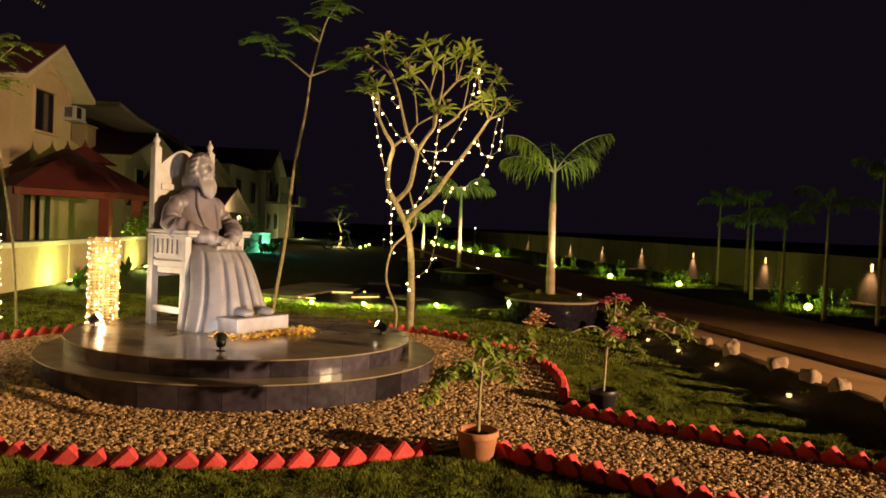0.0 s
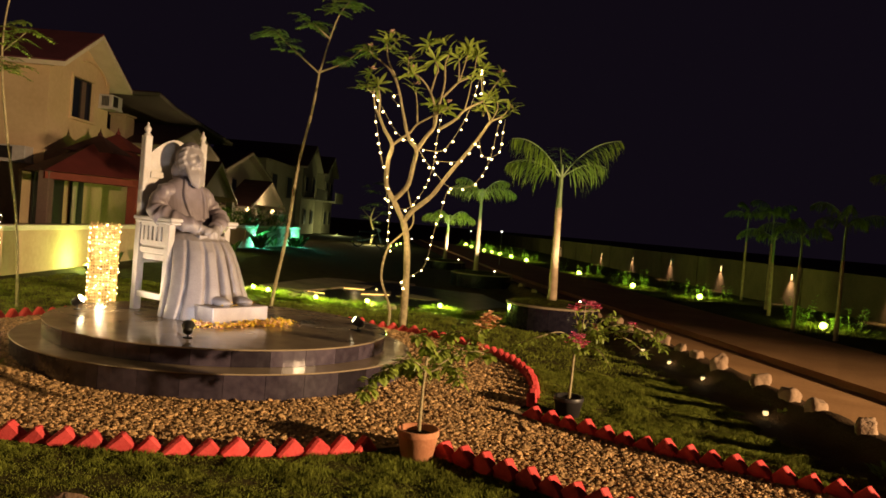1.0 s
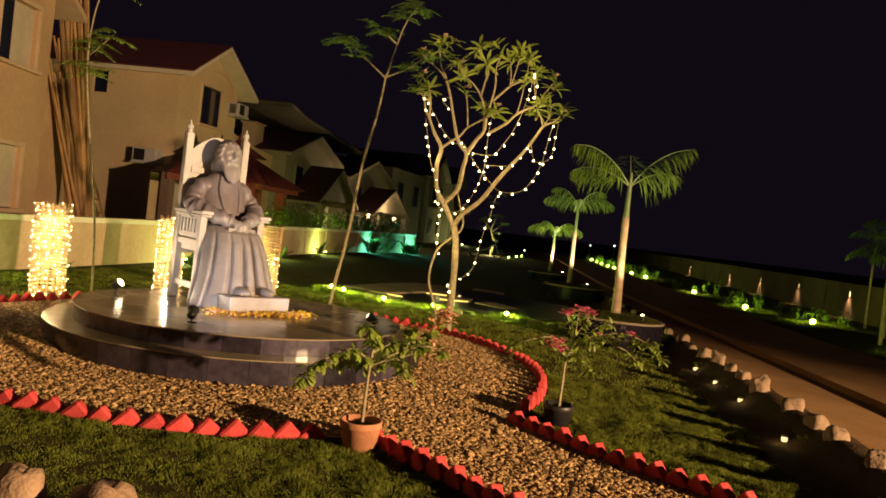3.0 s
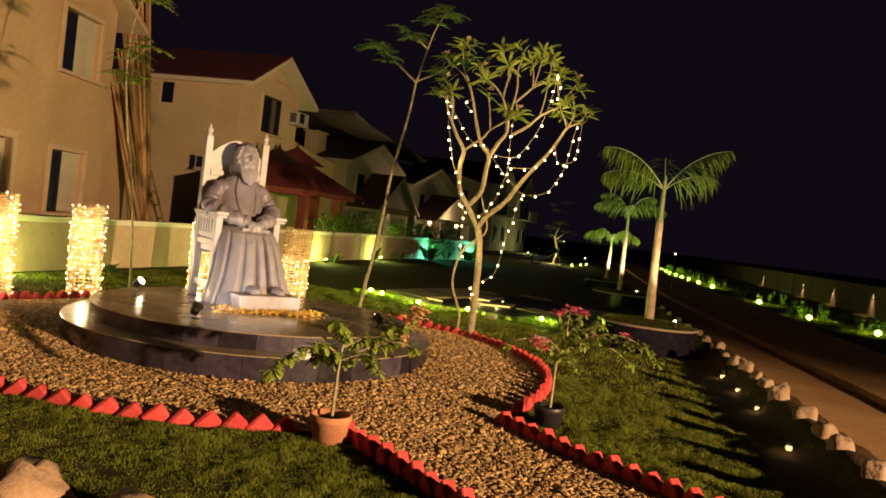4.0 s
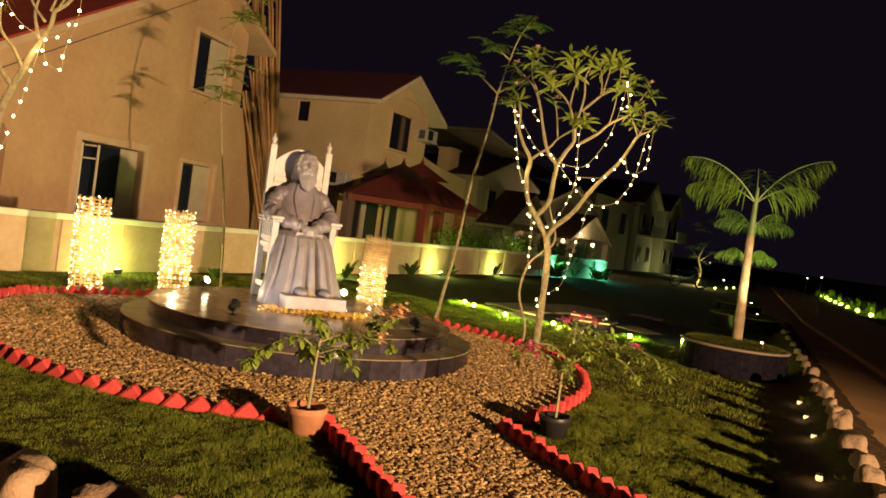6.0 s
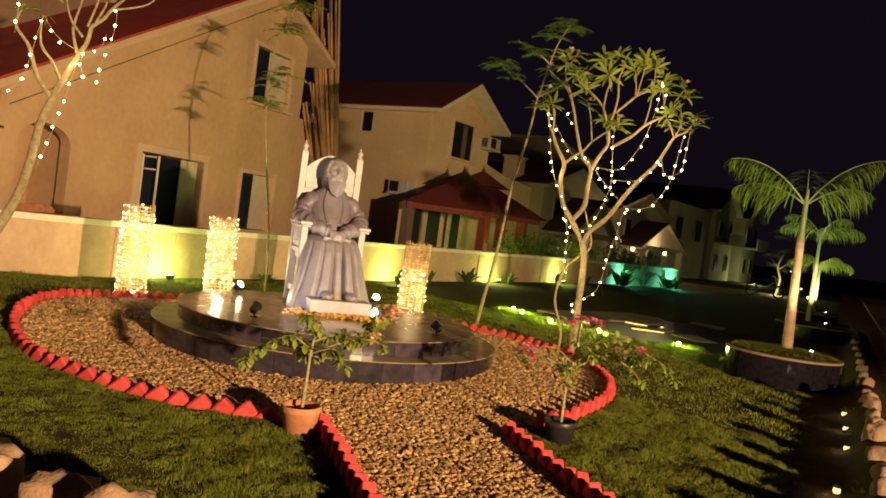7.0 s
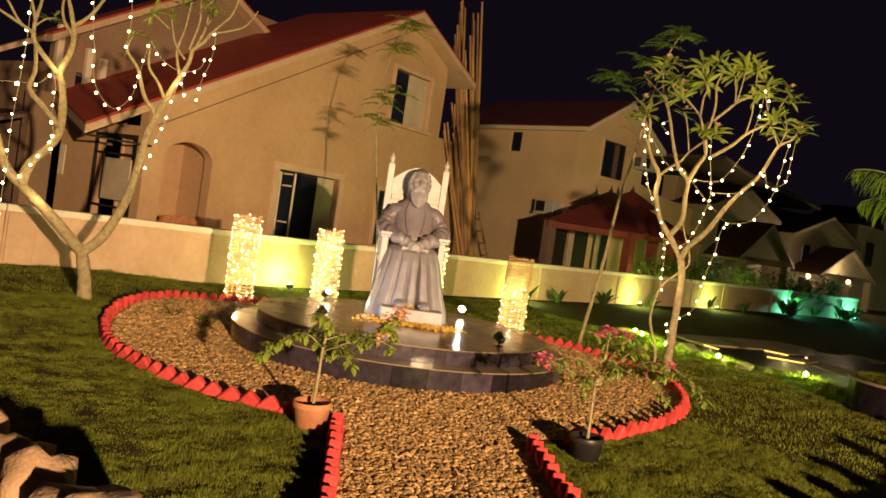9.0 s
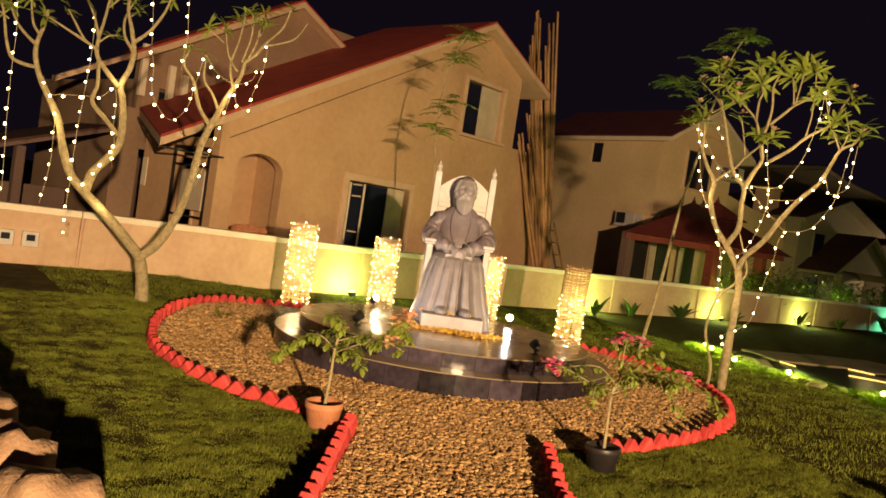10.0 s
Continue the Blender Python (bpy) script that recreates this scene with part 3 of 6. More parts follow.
def bump_at(a, e, a0, e0, sa, se):
    return math.exp(-((a - a0) / sa) ** 2 - ((e - e0) / se) ** 2)


def head_reach(a, e):
    """Distance from the head's middle at a degrees from the front and e degrees up."""
    q = abs(a)
    r = 1 + .34 * bump_at(q, e, 0, -7, 8, 9) + .16 * bump_at(q, e, 0, 6, 6, 9)
    r += -.15 * bump_at(q, e, 21, 8, 10, 6) + .07 * bump_at(q, e, 21, 8, 5, 3) + .06 * bump_at(q, e, 18, 18, 14, 4)
    r += .08 * bump_at(q, e, 33, -10, 12, 9) + .20 * bump_at(q, e, 14, -22, 15, 5) + .10 * bump_at(q, e, 32, -32, 12, 7) - .07 * bump_at(q, e, 0, -29, 9, 3)
    beard = min(1, max(0, (-24 - e) / 10)) * min(1, max(0, (84 - q) / 22))
    r += beard * (.11 + .03 * math.sin(a * .33) + .02 * math.sin(a * .8 + e * .2))
    line = 58 - .34 * max(0, e) if e > 0 else 60 + .45 * e
    hair = min(1, max(0, (q - line) / 7)) if e < 46 else 1.0
    hair = max(hair, min(1, max(0, (e - 40 - .10 * q) / 8))) * (1 - beard)
    return r + hair * (.15 + .035 * math.sin(e * .35 + q * .10) + .02 * math.sin(e * .8 + 1 + q * .2))


NA, NE = 96, 60
rows_ = []
for k in range(1, NE):
    e = -90 + 180 * k / NE
    ring = []
    for n in range(NA):
        a = -180 + 360 * n / NA
        rr = head_reach(a, e)
        ce = math.cos(radians(e))
        ring.append(bm.verts.new(HEAD @ Vector((.116 * rr * ce * math.sin(radians(a)), -.128 * rr * ce * math.cos(radians(a)), .153 * rr * math.sin(radians(e))))))
    rows_.append(ring)
for p, q in zip(rows_, rows_[1:]):
    for n in range(NA):
        bm.faces.new((p[n], p[(n + 1) % NA], q[(n + 1) % NA], q[n]))
bm.faces.new(rows_[0][::-1])
bm.faces.new(rows_[-1])
ellipsoid(bm, (0, -.150, 1.36), (.125, .085, .12), 20)
for k in range(-3, 4):
    q = abs(k)
    tube(bm, [(.025 * k, -.330 + .007 * q, 1.40), (.024 * k, -.385 + .010 * q, 1.325), (.018 * k, -.400 + .009 * q, 1.265), (.011 * k, -.392 + .005 * q, 1.205 + .010 * q)], .032, .020, 10, 5, .22)
prism(bm, [(-.15, .735), (.15, .735), (.15, .765), (-.15, .765)], -.06, "y", -.62)
me = mesh_of("statue", bm, M_STATUE, True)
statue = new("statue", me)
statue.matrix_world = SEAT
rem = statue.modifiers.new("even", "REMESH")
rem.mode, rem.voxel_size, rem.use_smooth_shade = "VOXEL", 0.0064, True
sm = statue.modifiers.new("soften", "SMOOTH")
sm.factor, sm.iterations = 0.5, 1
tagged(statue, "grey stone statue of a robed seated bearded figure", "statue")

bm = boxes(((0, -.98, .075), (.64, .36, .15)), bevel=.008)
foot = part("footstool", bm, M_FOOTBOX)
foot.matrix_world = SEAT
tagged(foot, "low pale stone footrest block before the statue", "footrest")


# petals strewn before the statue
def petals(name, centre, spread, count, mats, label, rng, size=0.017):
    bm = bmesh.new()
    for k in range(count):
        x, y = rng.gauss(0, spread[0]), rng.gauss(0, spread[1])
        s = size * rng.uniform(.6, 1.3)
        m = SEAT @ pose(centre[0] + x, centre[1] + y, centre[2] + rng.uniform(.004, .03), rng.uniform(-40, 40), rng.uniform(-40, 40), rng.uniform(0, 360))
        q = [bm.verts.new(m @ Vector((s * math.cos(a) * (1 if i % 2 else .65), s * math.sin(a) * (1 if i % 2 else .65), s * .5 * (i % 2)))) for i, a in enumerate(np.linspace(0, 5.4, 7))]
        c = bm.verts.new(m @ Vector((0, 0, -s * .15)))
        for i in range(7):
            f = bm.faces.new((c, q[i], q[(i + 1) % 7]))
            f.material_index = k % len(mats)
    ob = new(name, mesh_of(name, bm, mats))
    return tagged(ob, label, "petals", kind="stuff")


r9 = random.Random(9)
petals("marigold_petals", (-.06, -1.30, 0), (.20, .04), 330, [M_YELLOW, M_YELLOW, M_ORANGE, M_YELLOW, M_ORANGE], "yellow and orange flower heads strewn on the plinth", r9)
petals("marigold_petals", (.22, -1.33, 0), (.10, .07), 330, [M_YELLOW, M_YELLOW, M_ORANGE], "heap of yellow marigold heads on the plinth", r9)
petals("marigold_petals", (-.42, -1.12, 0), (.06, .05), 90, [M_ORANGE, M_ORANGE, M_YELLOW], "orange petals on the plinth", r9)
petals("marigold_petals", (.44, -1.22, 0), (.06, .05), 50, [M_YELLOW], "yellow marigold heads on the plinth", r9)
petals("marigold_petals", (-.10, -1.05, .15), (.04, .03), 50, [M_YELLOW], "yellow petals at the statue's feet", r9, .013)
petals("marigold_petals", (.16, -1.06, .15), (.03, .03), 30, [M_YELLOW, M_ORANGE], "yellow petals at the statue's feet", r9, .013)


# small spot lamps on the plinth
def spot_lamp(place, target, power, colour=(1.0, .90, .88)):
    """A small black spot lamp on a foot that faces its target."""
    top = thing("spot_lamp", "small black metal spot lamp standing on the plinth", "lamp", Matrix.Translation(place), "plinth spot lamps")
    d = (Vector(target) - Vector(place))
    aim = d.to_track_quat("Z", "Y").to_matrix().to_4x4()
    bm = bmesh.new()
    lathe(bm, [(.035, 0), (.035, .008), (.008, .012), (.008, .05)], 14)
    part("foot", bm, M_BLACK, top)
    bm = bmesh.new()
    lathe(bm, [(.018, -.06), (.036, -.045), (.045, .03), (.050, .032), (.050, .04), (.042, .04), (.039, .03)], 18)
    head = part("head", bm, M_BLACK, top)
    head.matrix_local = Matrix.Translation((0, 0, .080)) @ aim
    bm = bmesh.new()
    lathe(bm, [(.041, .034), (.036, .044), (.02, .052), (.003, .054)], 16)
    lens = part("lens", bm, M_FLOODW, head)
    p = Vector(place) + Vector((0, 0, .075)) + d.normalized() * .07
    lamp("spot_lamp_light", "SPOT", p, power, colour, .03, tuple(target), 95, .7)
    return top


spot_lamp((-1.69, 6.14, TOPZ), SEAT @ Vector((-.1, -.6, .75)), 32)
spot_lamp((-0.55, 7.42, TOPZ), SEAT @ Vector((.1, -.6, .8)), 15)
spot_lamp((-3.10, 7.13, TOPZ), SEAT @ Vector((-.4, -.45, .55)), 37, (1.0, .75, .47))
spot_lamp((-2.24, 8.50, TOPZ), SEAT @ Vector((.6, -.9, .5)), 12)

# ---------------------------------------------------------------- houses (x along the fronts, -y towards the garden)
HYAW = math.degrees(math.atan2(.967, -.255))
HM = pose(-9.279, 9.85, 0, 0, 0, HYAW)     # local x along the front, local -y is outward


def holed(bm, x0, x1, z0, z1, holes, y, thick):
    """A wall along x from y (outer face) back to y + thick with openings cut through it."""
    xs_ = sorted({x0, x1, *[h[0] for h in holes], *[h[1] for h in holes]})
    zs_ = sorted({z0, z1, *[h[2] for h in holes], *[h[3] for h in holes]})
    for a, b in zip(xs_, xs_[1:]):
        for c, d in zip(zs_, zs_[1:]):
            mx, mz = (a + b) / 2, (c + d) / 2
            if not any(h[0] < mx < h[1] and h[2] < mz < h[3] for h in holes):
                box(bm, (mx, y + thick / 2, mz), (b - a, thick, d - c))
    bmesh.ops.remove_doubles(bm, verts=bm.verts, dist=1e-4)
    return bm


def window_unit(parent, x0, x1, z0, z1, y, deep=.16, trim=M_TRIMS, board=0.0, wide=.09):
    """A window in an opening: trim, dark glass, frame and a pale board in part of it."""
    w = wide
    bm = boxes((((x0 + x1) / 2, y - .02, z1 + w / 2), (x1 - x0 + 2 * w, .05, w)), ((x0 - w / 2, y - .02, (z0 + z1) / 2), (w, .05, z1 - z0)), ((x1 + w / 2, y - .02, (z0 + z1) / 2), (w, .05, z1 - z0)), bevel=.006)
    win = part("window", bm, trim, parent)
    part("window_sill", boxes((((x0 + x1) / 2, y - .05, z0 - .035), (x1 - x0 + .26, .16, .07)), bevel=.008), trim, win)
    part("pane", boxes((((x0 + x1) / 2, y + deep, (z0 + z1) / 2), (x1 - x0, .012, z1 - z0))), M_GLASS, win)
    f = .045
    n = 1 if x1 - x0 > 1.5 else 2
    items = [(((x0 + x1) / 2, y + deep - .02, z0 + f / 2), (x1 - x0, .04, f)), (((x0 + x1) / 2, y + deep - .02, z1 - f / 2), (x1 - x0, .04, f))]
    items += [((x0 + f / 2 + (x1 - x0 - f) * k / n, y + deep - .02, (z0 + z1) / 2), (f, .045, z1 - z0 - 2 * f)) for k in range(n + 1)]
    part("window_frame", boxes(*items), M_FRAME, win)
    if board:
        part("shutter_board", boxes((((x1 - board / 2), y + deep - .065, (z0 + z1) / 2), (board, .03, z1 - z0 - .02)), bevel=.004), M_BOARD, win, "pale board closing part of the opening")
    return win


def roof_slab(parent, prof, y0, y1, name="roof", mat=M_ROOF, thick=.13, soffit=M_TRIMW):
    """Sloping slabs along a profile of (x, z), from y0 to y1, with a pale underside and edge."""
    bm = bmesh.new()
    for (xa, za), (xb, zb) in zip(prof, prof[1:]):
        prism(bm, [(xa, za), (xb, zb), (xb, zb - .045), (xa, za - .045)], y1 - y0 - .02, "y", y0 + .01)
    r = part(name, bm, mat, parent)
    bm = bmesh.new()
    for (xa, za), (xb, zb) in zip(prof, prof[1:]):
        prism(bm, [(xa, za - .048), (xb, zb - .048), (xb, zb - .048 - thick), (xa, za - .048 - thick)], y1 - y0, "y", y0)
    part("roof_edge", bm, soffit, r)
    return r


# house with the long slope
house = thing("house", "cream plastered two-storey house with a long red roof slope", "house", HM)
S0, S1, BAY = -3.06, 5.63, 2.85
bm = bmesh.new()
zt = lambda x: 6.14 - .5125 * (3.83 - x) if x < 3.83 else 6.14 - .4545 * (x - 3.83)
holed(bm, S0, BAY, 0, 2.25, [(-2.68, -1.66, .75, 2.18), (-.03, 1.74, .55, 2.02)], 0, .22)
wall_f = part("wall", bm, M_PLASTER, house)
part("gable_wall", prism(bmesh.new(), [(S0, 2.25), (BAY, 2.25), (BAY, zt(BAY)), (S0, zt(S0))], .22, "y", 0), M_PLASTER, house)
for sx in (-1, 1):      # arch shoulders
    pts = [(-2.17 + sx * .51, 2.18)] + [(-2.17 + sx * .51 * math.cos(a), 1.86 + .32 * math.sin(a)) for a in np.linspace(0, math.pi / 2, 10)]
    part("arch_shoulder", prism(bmesh.new(), pts, .20, "y", .005), M_PLASTER, wall_f)
part("niche_back", boxes(((-2.17, .95, 1.45), (1.36, .04, 1.7))), M_PLASTER, wall_f)
for x in (-2.78, -1.56):
    part("niche_side", boxes(((x, .58, 1.45), (.05, .70, 1.7))), M_PLASTER, wall_f)
part("niche_top", boxes(((-2.17, .58, 2.27), (1.17, .70, .05))), M_PLASTER, wall_f)
part("niche_floor", boxes(((-2.17, .58, .72), (1.17, .70, .05))), M_PLASTER, wall_f)
for k in range(16):
    bm = bmesh.new()
    box(bm, (-2.45 + .62 * ((k * 7) % 16) / 16, .06 + .02 * (k % 4), .80 + .035 * (k % 3) * (1 - abs((k * 7) % 16 - 7) / 14)), (.17, .09, .07), .004, None)
    part("loose_brick", bm, M_TERRA, wall_f, "loose red brick heaped in the arched niche")
bm = bmesh.new()
holed(bm, BAY, S1, 0, 4.95, [(3.50, 4.80, .70, 1.98), (3.52, 4.98, 3.60, 4.86)], .28, .22)
wall_b = part("wall", bm, M_PLASTER, house)
part("gable_wall", prism(bmesh.new(), [(BAY, 4.95), (S1, 4.95), (S1, zt(S1)), (3.83, zt(3.83)), (BAY, zt(BAY))], .22, "y", .28), M_PLASTER, house)
part("corner_return", boxes(((BAY + .01, .14, 2.8), (.05, .28, 5.6))), M_PLASTER, house)
bm = bmesh.new()
box(bm, (S1 - .11, 3.5, 2.6), (.22, 6.4, 5.2))
part("wall", bm, M_PLASTER, house)
bm = bmesh.new()
for y0, y1, z0, z1 in [(1.42, 2.45, 0, 2.3), (.22, 1.42, 2.14, 2.3), (.22, 1.42, 0, .45)]:
    wall_s = part("wall", boxes(((S0 + .11, (y0 + y1) / 2, (z0 + z1) / 2), (.22, y1 - y0, z1 - z0))), M_PLASTER, house)
it = [((S0 + .02, .25, 1.30), (.05, .04, 1.68)), ((S0 + .02, 1.39, 1.30), (.05, .04, 1.68)), ((S0 + .02, .82, 2.11), (.06, 1.1, .06)), ((S0 + .02, .82, 1.80), (.05, 1.1, .035)), ((S0 + .02, .82, .90), (.05, 1.1, .035))]
part("window_frame", boxes(*it), M_FRAME, wall_s, "black metal window frame")
part("shutter_board", boxes(((S0 - .02, .66, 1.37), (.03, .74, .70)), bevel=.006), M_BOARD, wall_s)
part("oval_plaque", boxes(((S0 - .01, 2.34, 1.58), (.02, .18, .54)), bevel=.009), M_TRIMW, wall_s)
dw = window_unit(house, -.03, 1.74, .55, 2.02, 0, .17, wide=.14)
part("casement", boxes(((.10, .06, 1.28), (.035, .035, 1.4)), ((.34, -.10, 1.28), (.03, .03, 1.4)), ((.22, -.02, 1.72), (.03, .24, .03)), ((.22, -.02, 1.0), (.03, .24, .03)), ((.22, -.02, 1.95), (.03, .24, .03))), M_TRIMW, dw, "open pale metal casement leaf")
part("shutter_board", boxes(((1.48, .12, 1.28), (.50, .03, 1.44)), bevel=.004), M_BOARD, dw, "pale board closing part of the opening")
window_unit(house, 3.50, 4.80, .70, 1.98, .28, .17, board=.66)
window_unit(house, 3.52, 4.98, 3.60, 4.86, .28, .17, board=.78)
prof = [(-4.20, 2.175), (3.83, 6.29), (6.47, 5.19)]
# the low end of the slope is cut back along a valley towards the upper block
def valley_slab(name, mat, top, thick, y0, y1, parent):
    up = lambda x: 2.175 + .5125 * (x + 4.2) - top
    cut = lambda y: -4.2 + .40 * (y + .07)
    ring = [(cut(y0), y0), (3.83, y0), (3.83, y1), (cut(y1), y1)]
    bm = bmesh.new()
    a = [bm.verts.new((x, y, up(x))) for x, y in ring]
    b = [bm.verts.new((x, y, up(x) - thick)) for x, y in ring]
    bm.faces.new(a)
    bm.faces.new(b[::-1])
    for i in range(4):
        bm.faces.new((a[i], b[i], b[(i + 1) % 4], a[(i + 1) % 4]))
    bmesh.ops.recalc_face_normals(bm, faces=bm.faces)
    return part(name, bm, mat, parent)


slope = valley_slab("roof", M_ROOFRED, 0, .045, -.06, 3.59, house)
valley_slab("roof_edge", M_TRIMS, .048, .13, -.07, 3.6, slope)
bm = bmesh.new()
tube(bm, [(-4.22, -.09, 1.985), (-2.80, 3.5, 2.70)], .018, .018, 6, 1)
tube(bm, [(-4.22, -.09, 1.985), (-3.02, -.085, 1.99)], .018, .018, 6, 1)
part("gutter", bm, M_FRAME, slope, "dark metal gutter under the roof edge")
roof_slab(house, prof[1:], -.07, 3.6, "roof", M_ROOFRED, .13, M_TRIMS)
bm = bmesh.new()
tube(bm, [(-2.9, -.015, 2.35), (0, -.015, 3.86), (2.8, -.015, 5.32), (3.8, -.015, 5.85)], .007, .007, 6, 3)
part("cable", bm, M_FRAME, wall_f, "dark cable running up under the roof edge")
# upper block behind
bm = bmesh.new()
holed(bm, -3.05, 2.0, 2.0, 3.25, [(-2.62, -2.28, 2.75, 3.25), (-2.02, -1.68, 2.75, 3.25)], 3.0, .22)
part("gable_wall", prism(bmesh.new(), [(-3.05, 3.25), (2.0, 3.25), (2.0, 5.02), (.4, 5.78), (-3.05, 3.84)], .22, "y", 3.0), M_DIMPLASTER, house)
wall_u = part("wall", bm, M_DIMPLASTER, house)
part("pane", boxes(((-2.2, 3.16, 3.1), (1.4, .02, 1.1))), M_GLASS, wall_u)
for x, h in ((-3.02, 1.0), (-2.42, .72), (-2.12, .60)):
    part("pilaster", boxes(((x, 2.96, 3.02 + h / 2), (.13, .10, h)), bevel=.006), M_TRIMW, wall_u)
part("wall", boxes(((-2.94, 5.2, 1.6), (.22, 4.2, 3.2))), M_DIMPLASTER, house)
part("wall", boxes(((-3.22, 3.06, 1.38), (.40, .22, 2.76))), M_DIMPLASTER, house)
part("flat_roof", boxes(((-.5, 5.3, 3.27), (5.1, 4.3, .14))), M_DIMPLASTER, house)
roof_slab(house, [(-3.3, 3.82), (.4, 5.92), (2.2, 5.06)], 2.72, 3.26, "upper_roof", M_ROOFRED, .13, M_TRIMS)
part("verge_beam", prism(bmesh.new(), [(-4.65, 3.03), (-3.3, 3.78), (-3.3, 3.68), (-4.65, 2.93)], .14, "y", 2.95), M_TRIMS, house)
part("tank_room", boxes(((2.5, 5.2, 4.9), (1.9, 1.9, 2.1)), bevel=.01), M_DIMPLASTER, house)
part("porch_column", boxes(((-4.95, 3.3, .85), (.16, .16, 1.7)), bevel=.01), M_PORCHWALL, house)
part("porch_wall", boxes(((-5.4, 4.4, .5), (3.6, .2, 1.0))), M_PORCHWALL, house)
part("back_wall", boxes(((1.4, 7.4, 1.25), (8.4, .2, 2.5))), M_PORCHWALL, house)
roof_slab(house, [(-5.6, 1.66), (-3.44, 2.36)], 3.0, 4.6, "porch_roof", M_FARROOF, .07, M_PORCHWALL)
part("side_wall", boxes(((6.62, .74, 1.82), (1.98, .2, 3.64))), M_PLASTER, house, "plain wall closing the gap to the next house")

# bamboo poles leaning in the gap between the houses
poles = thing("bamboo_stack", "tall bundle of brown bamboo poles leaning upright", "bamboo poles", HM)
r2 = random.Random(21)
for k in range(44):
    bm = bmesh.new()
    x0 = 7.22 + r2.uniform(0, .44)
    x1, y0, y1 = x0 - r2.uniform(.80, 1.0), r2.uniform(-.28, .25), r2.uniform(.25, .75)
    h = r2.uniform(5.6, 7.4) if k % 3 else r2.uniform(3.4, 5.2)
    pts = [(x0, y0, 0), (x0 * .6 + x1 * .4 + r2.uniform(-.05, .05), y0 * .6 + y1 * .4, h * .4), (x1, y1, h)]
    tube(bm, pts, r2.uniform(.045, .065), .026, 7, 8, .1)
    part("pole", bm, M_BAMBOO, poles)
lad = thing("wooden_ladder", "rough wooden ladder leaning beside bamboo poles", "ladder", HM)
for x in (7.75, 8.10):
    bm = bmesh.new()
    tube(bm, [(x, -.5, 0), (x - .28, .1, 1.9)], .03, .028, 6, 1)
    part("rail", bm, M_BAMBOO, lad)
for k in range(5):
    t = .2 + .17 * k
    bm = bmesh.new()
    tube(bm, [(7.73 - .28 * t, -.5 + .6 * t, 1.9 * t), (8.12 - .28 * t, -.5 + .6 * t, 1.9 * t)], .02, .02, 6, 1)
    part("rung", bm, M_BAMBOO, lad)

# second house
HM2 = pose(-11.55, 21.85, 0, 0, 0, 92.87)
house2 = thing("house", "pale yellow two-storey house with a red gable roof", "house", HM2)
W0, W1, WY = .40, 4.40, .60
bm = bmesh.new()
holed(bm, W0, W1, 0, 5.05, [(1.80, 3.22, 3.76, 5.00)], WY, .22)
part("gable_wall", prism(bmesh.new(), [(W0, 5.05), (W1, 5.05), (W1, 5.15), (2.3, 6.15), (W0, 5.22)], .22, "y", WY), M_PLASTER2, house2)
w2 = part("wall", bm, M_PLASTER2, house2)
bm = bmesh.new()
for y0, y1, z0, z1 in [(WY + .22, 6.0, 0, 4.27), (WY + .22, 3.05, 4.27, 4.94), (3.56, 6.0, 4.27, 4.94), (WY + .22, 6.0, 4.94, 5.2)]:
    w2s = part("wall", boxes(((W0 + .11, (y0 + y1) / 2, (z0 + z1) / 2), (.22, y1 - y0, z1 - z0))), M_PLASTER2, house2)
part("pane", boxes(((W0 + .12, 3.3, 4.6), (.02, .52, .68))), M_GLASS, w2s)
part("wall", boxes(((W1 - .11, 3.4, 2.5), (.22, 5.1, 5.0))), M_PLASTER2, house2)
part("wall", boxes(((2.4, 5.9, 2.5), (3.6, .2, 5.0))), M_PLASTER2, house2)
wn = window_unit(house2, 1.80, 3.22, 3.76, 5.00, WY, .10, M_PLASTER2)
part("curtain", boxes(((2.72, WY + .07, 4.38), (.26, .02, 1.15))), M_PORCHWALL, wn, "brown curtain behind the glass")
roof_slab(house2, [(0, 5.15), (2.3, 6.42), (4.78, 5.13)], -.02, 6.2)
bm = bmesh.new()
tube(bm, [(2.9 + 1.25 * math.cos(a), WY - .03, 4.9 + .72 * math.sin(a)) for a in np.linspace(2.0, .2, 8)], .03, .03, 6, 1)
part("arched_moulding", bm, M_PLASTER2, w2)


def air_conditioner(x, y, z, turn):
    ac = thing("air_conditioner", "white window air conditioner fixed to the house wall", "air conditioner", HM2 @ pose(x, y, z, 0, 0, turn), "air conditioners")
    part("casing", boxes(((0, 0, 0), (.78, .46, .42)), bevel=.012), M_WHITE, ac)
    part("side_grille", boxes(*[((-.395, -.1 + .05 * k, 0), (.012, .03, .32)) for k in range(5)]), M_FRAME, ac)
    part("front_grille", boxes(((-.15, -.234, 0), (.36, .012, .34))), M_FRAME, ac)
    part("bracket", boxes(((0, .0, -.235), (.85, .50, .05))), M_WHITE, ac)


air_conditioner(W0 - .22, 1.30, 2.45, -90)
air_conditioner(4.05, WY - .22, 4.55, 0)
bm = bmesh.new()
prism(bm, [(W1, 0), (9.6, 0), (9.6, 3.45), (7.0, 3.65), (W1, 4.1)], .2, "y", 1.2)
part("terrace_wall", bm, M_PLASTER2, house2)
part("chimney", boxes(((9.75, 2.3, 3.2), (.9, .6, 3.0)), ((9.75, 2.3, 4.74), (1.02, .72, .08)), bevel=.01), M_PLASTER2, house2)

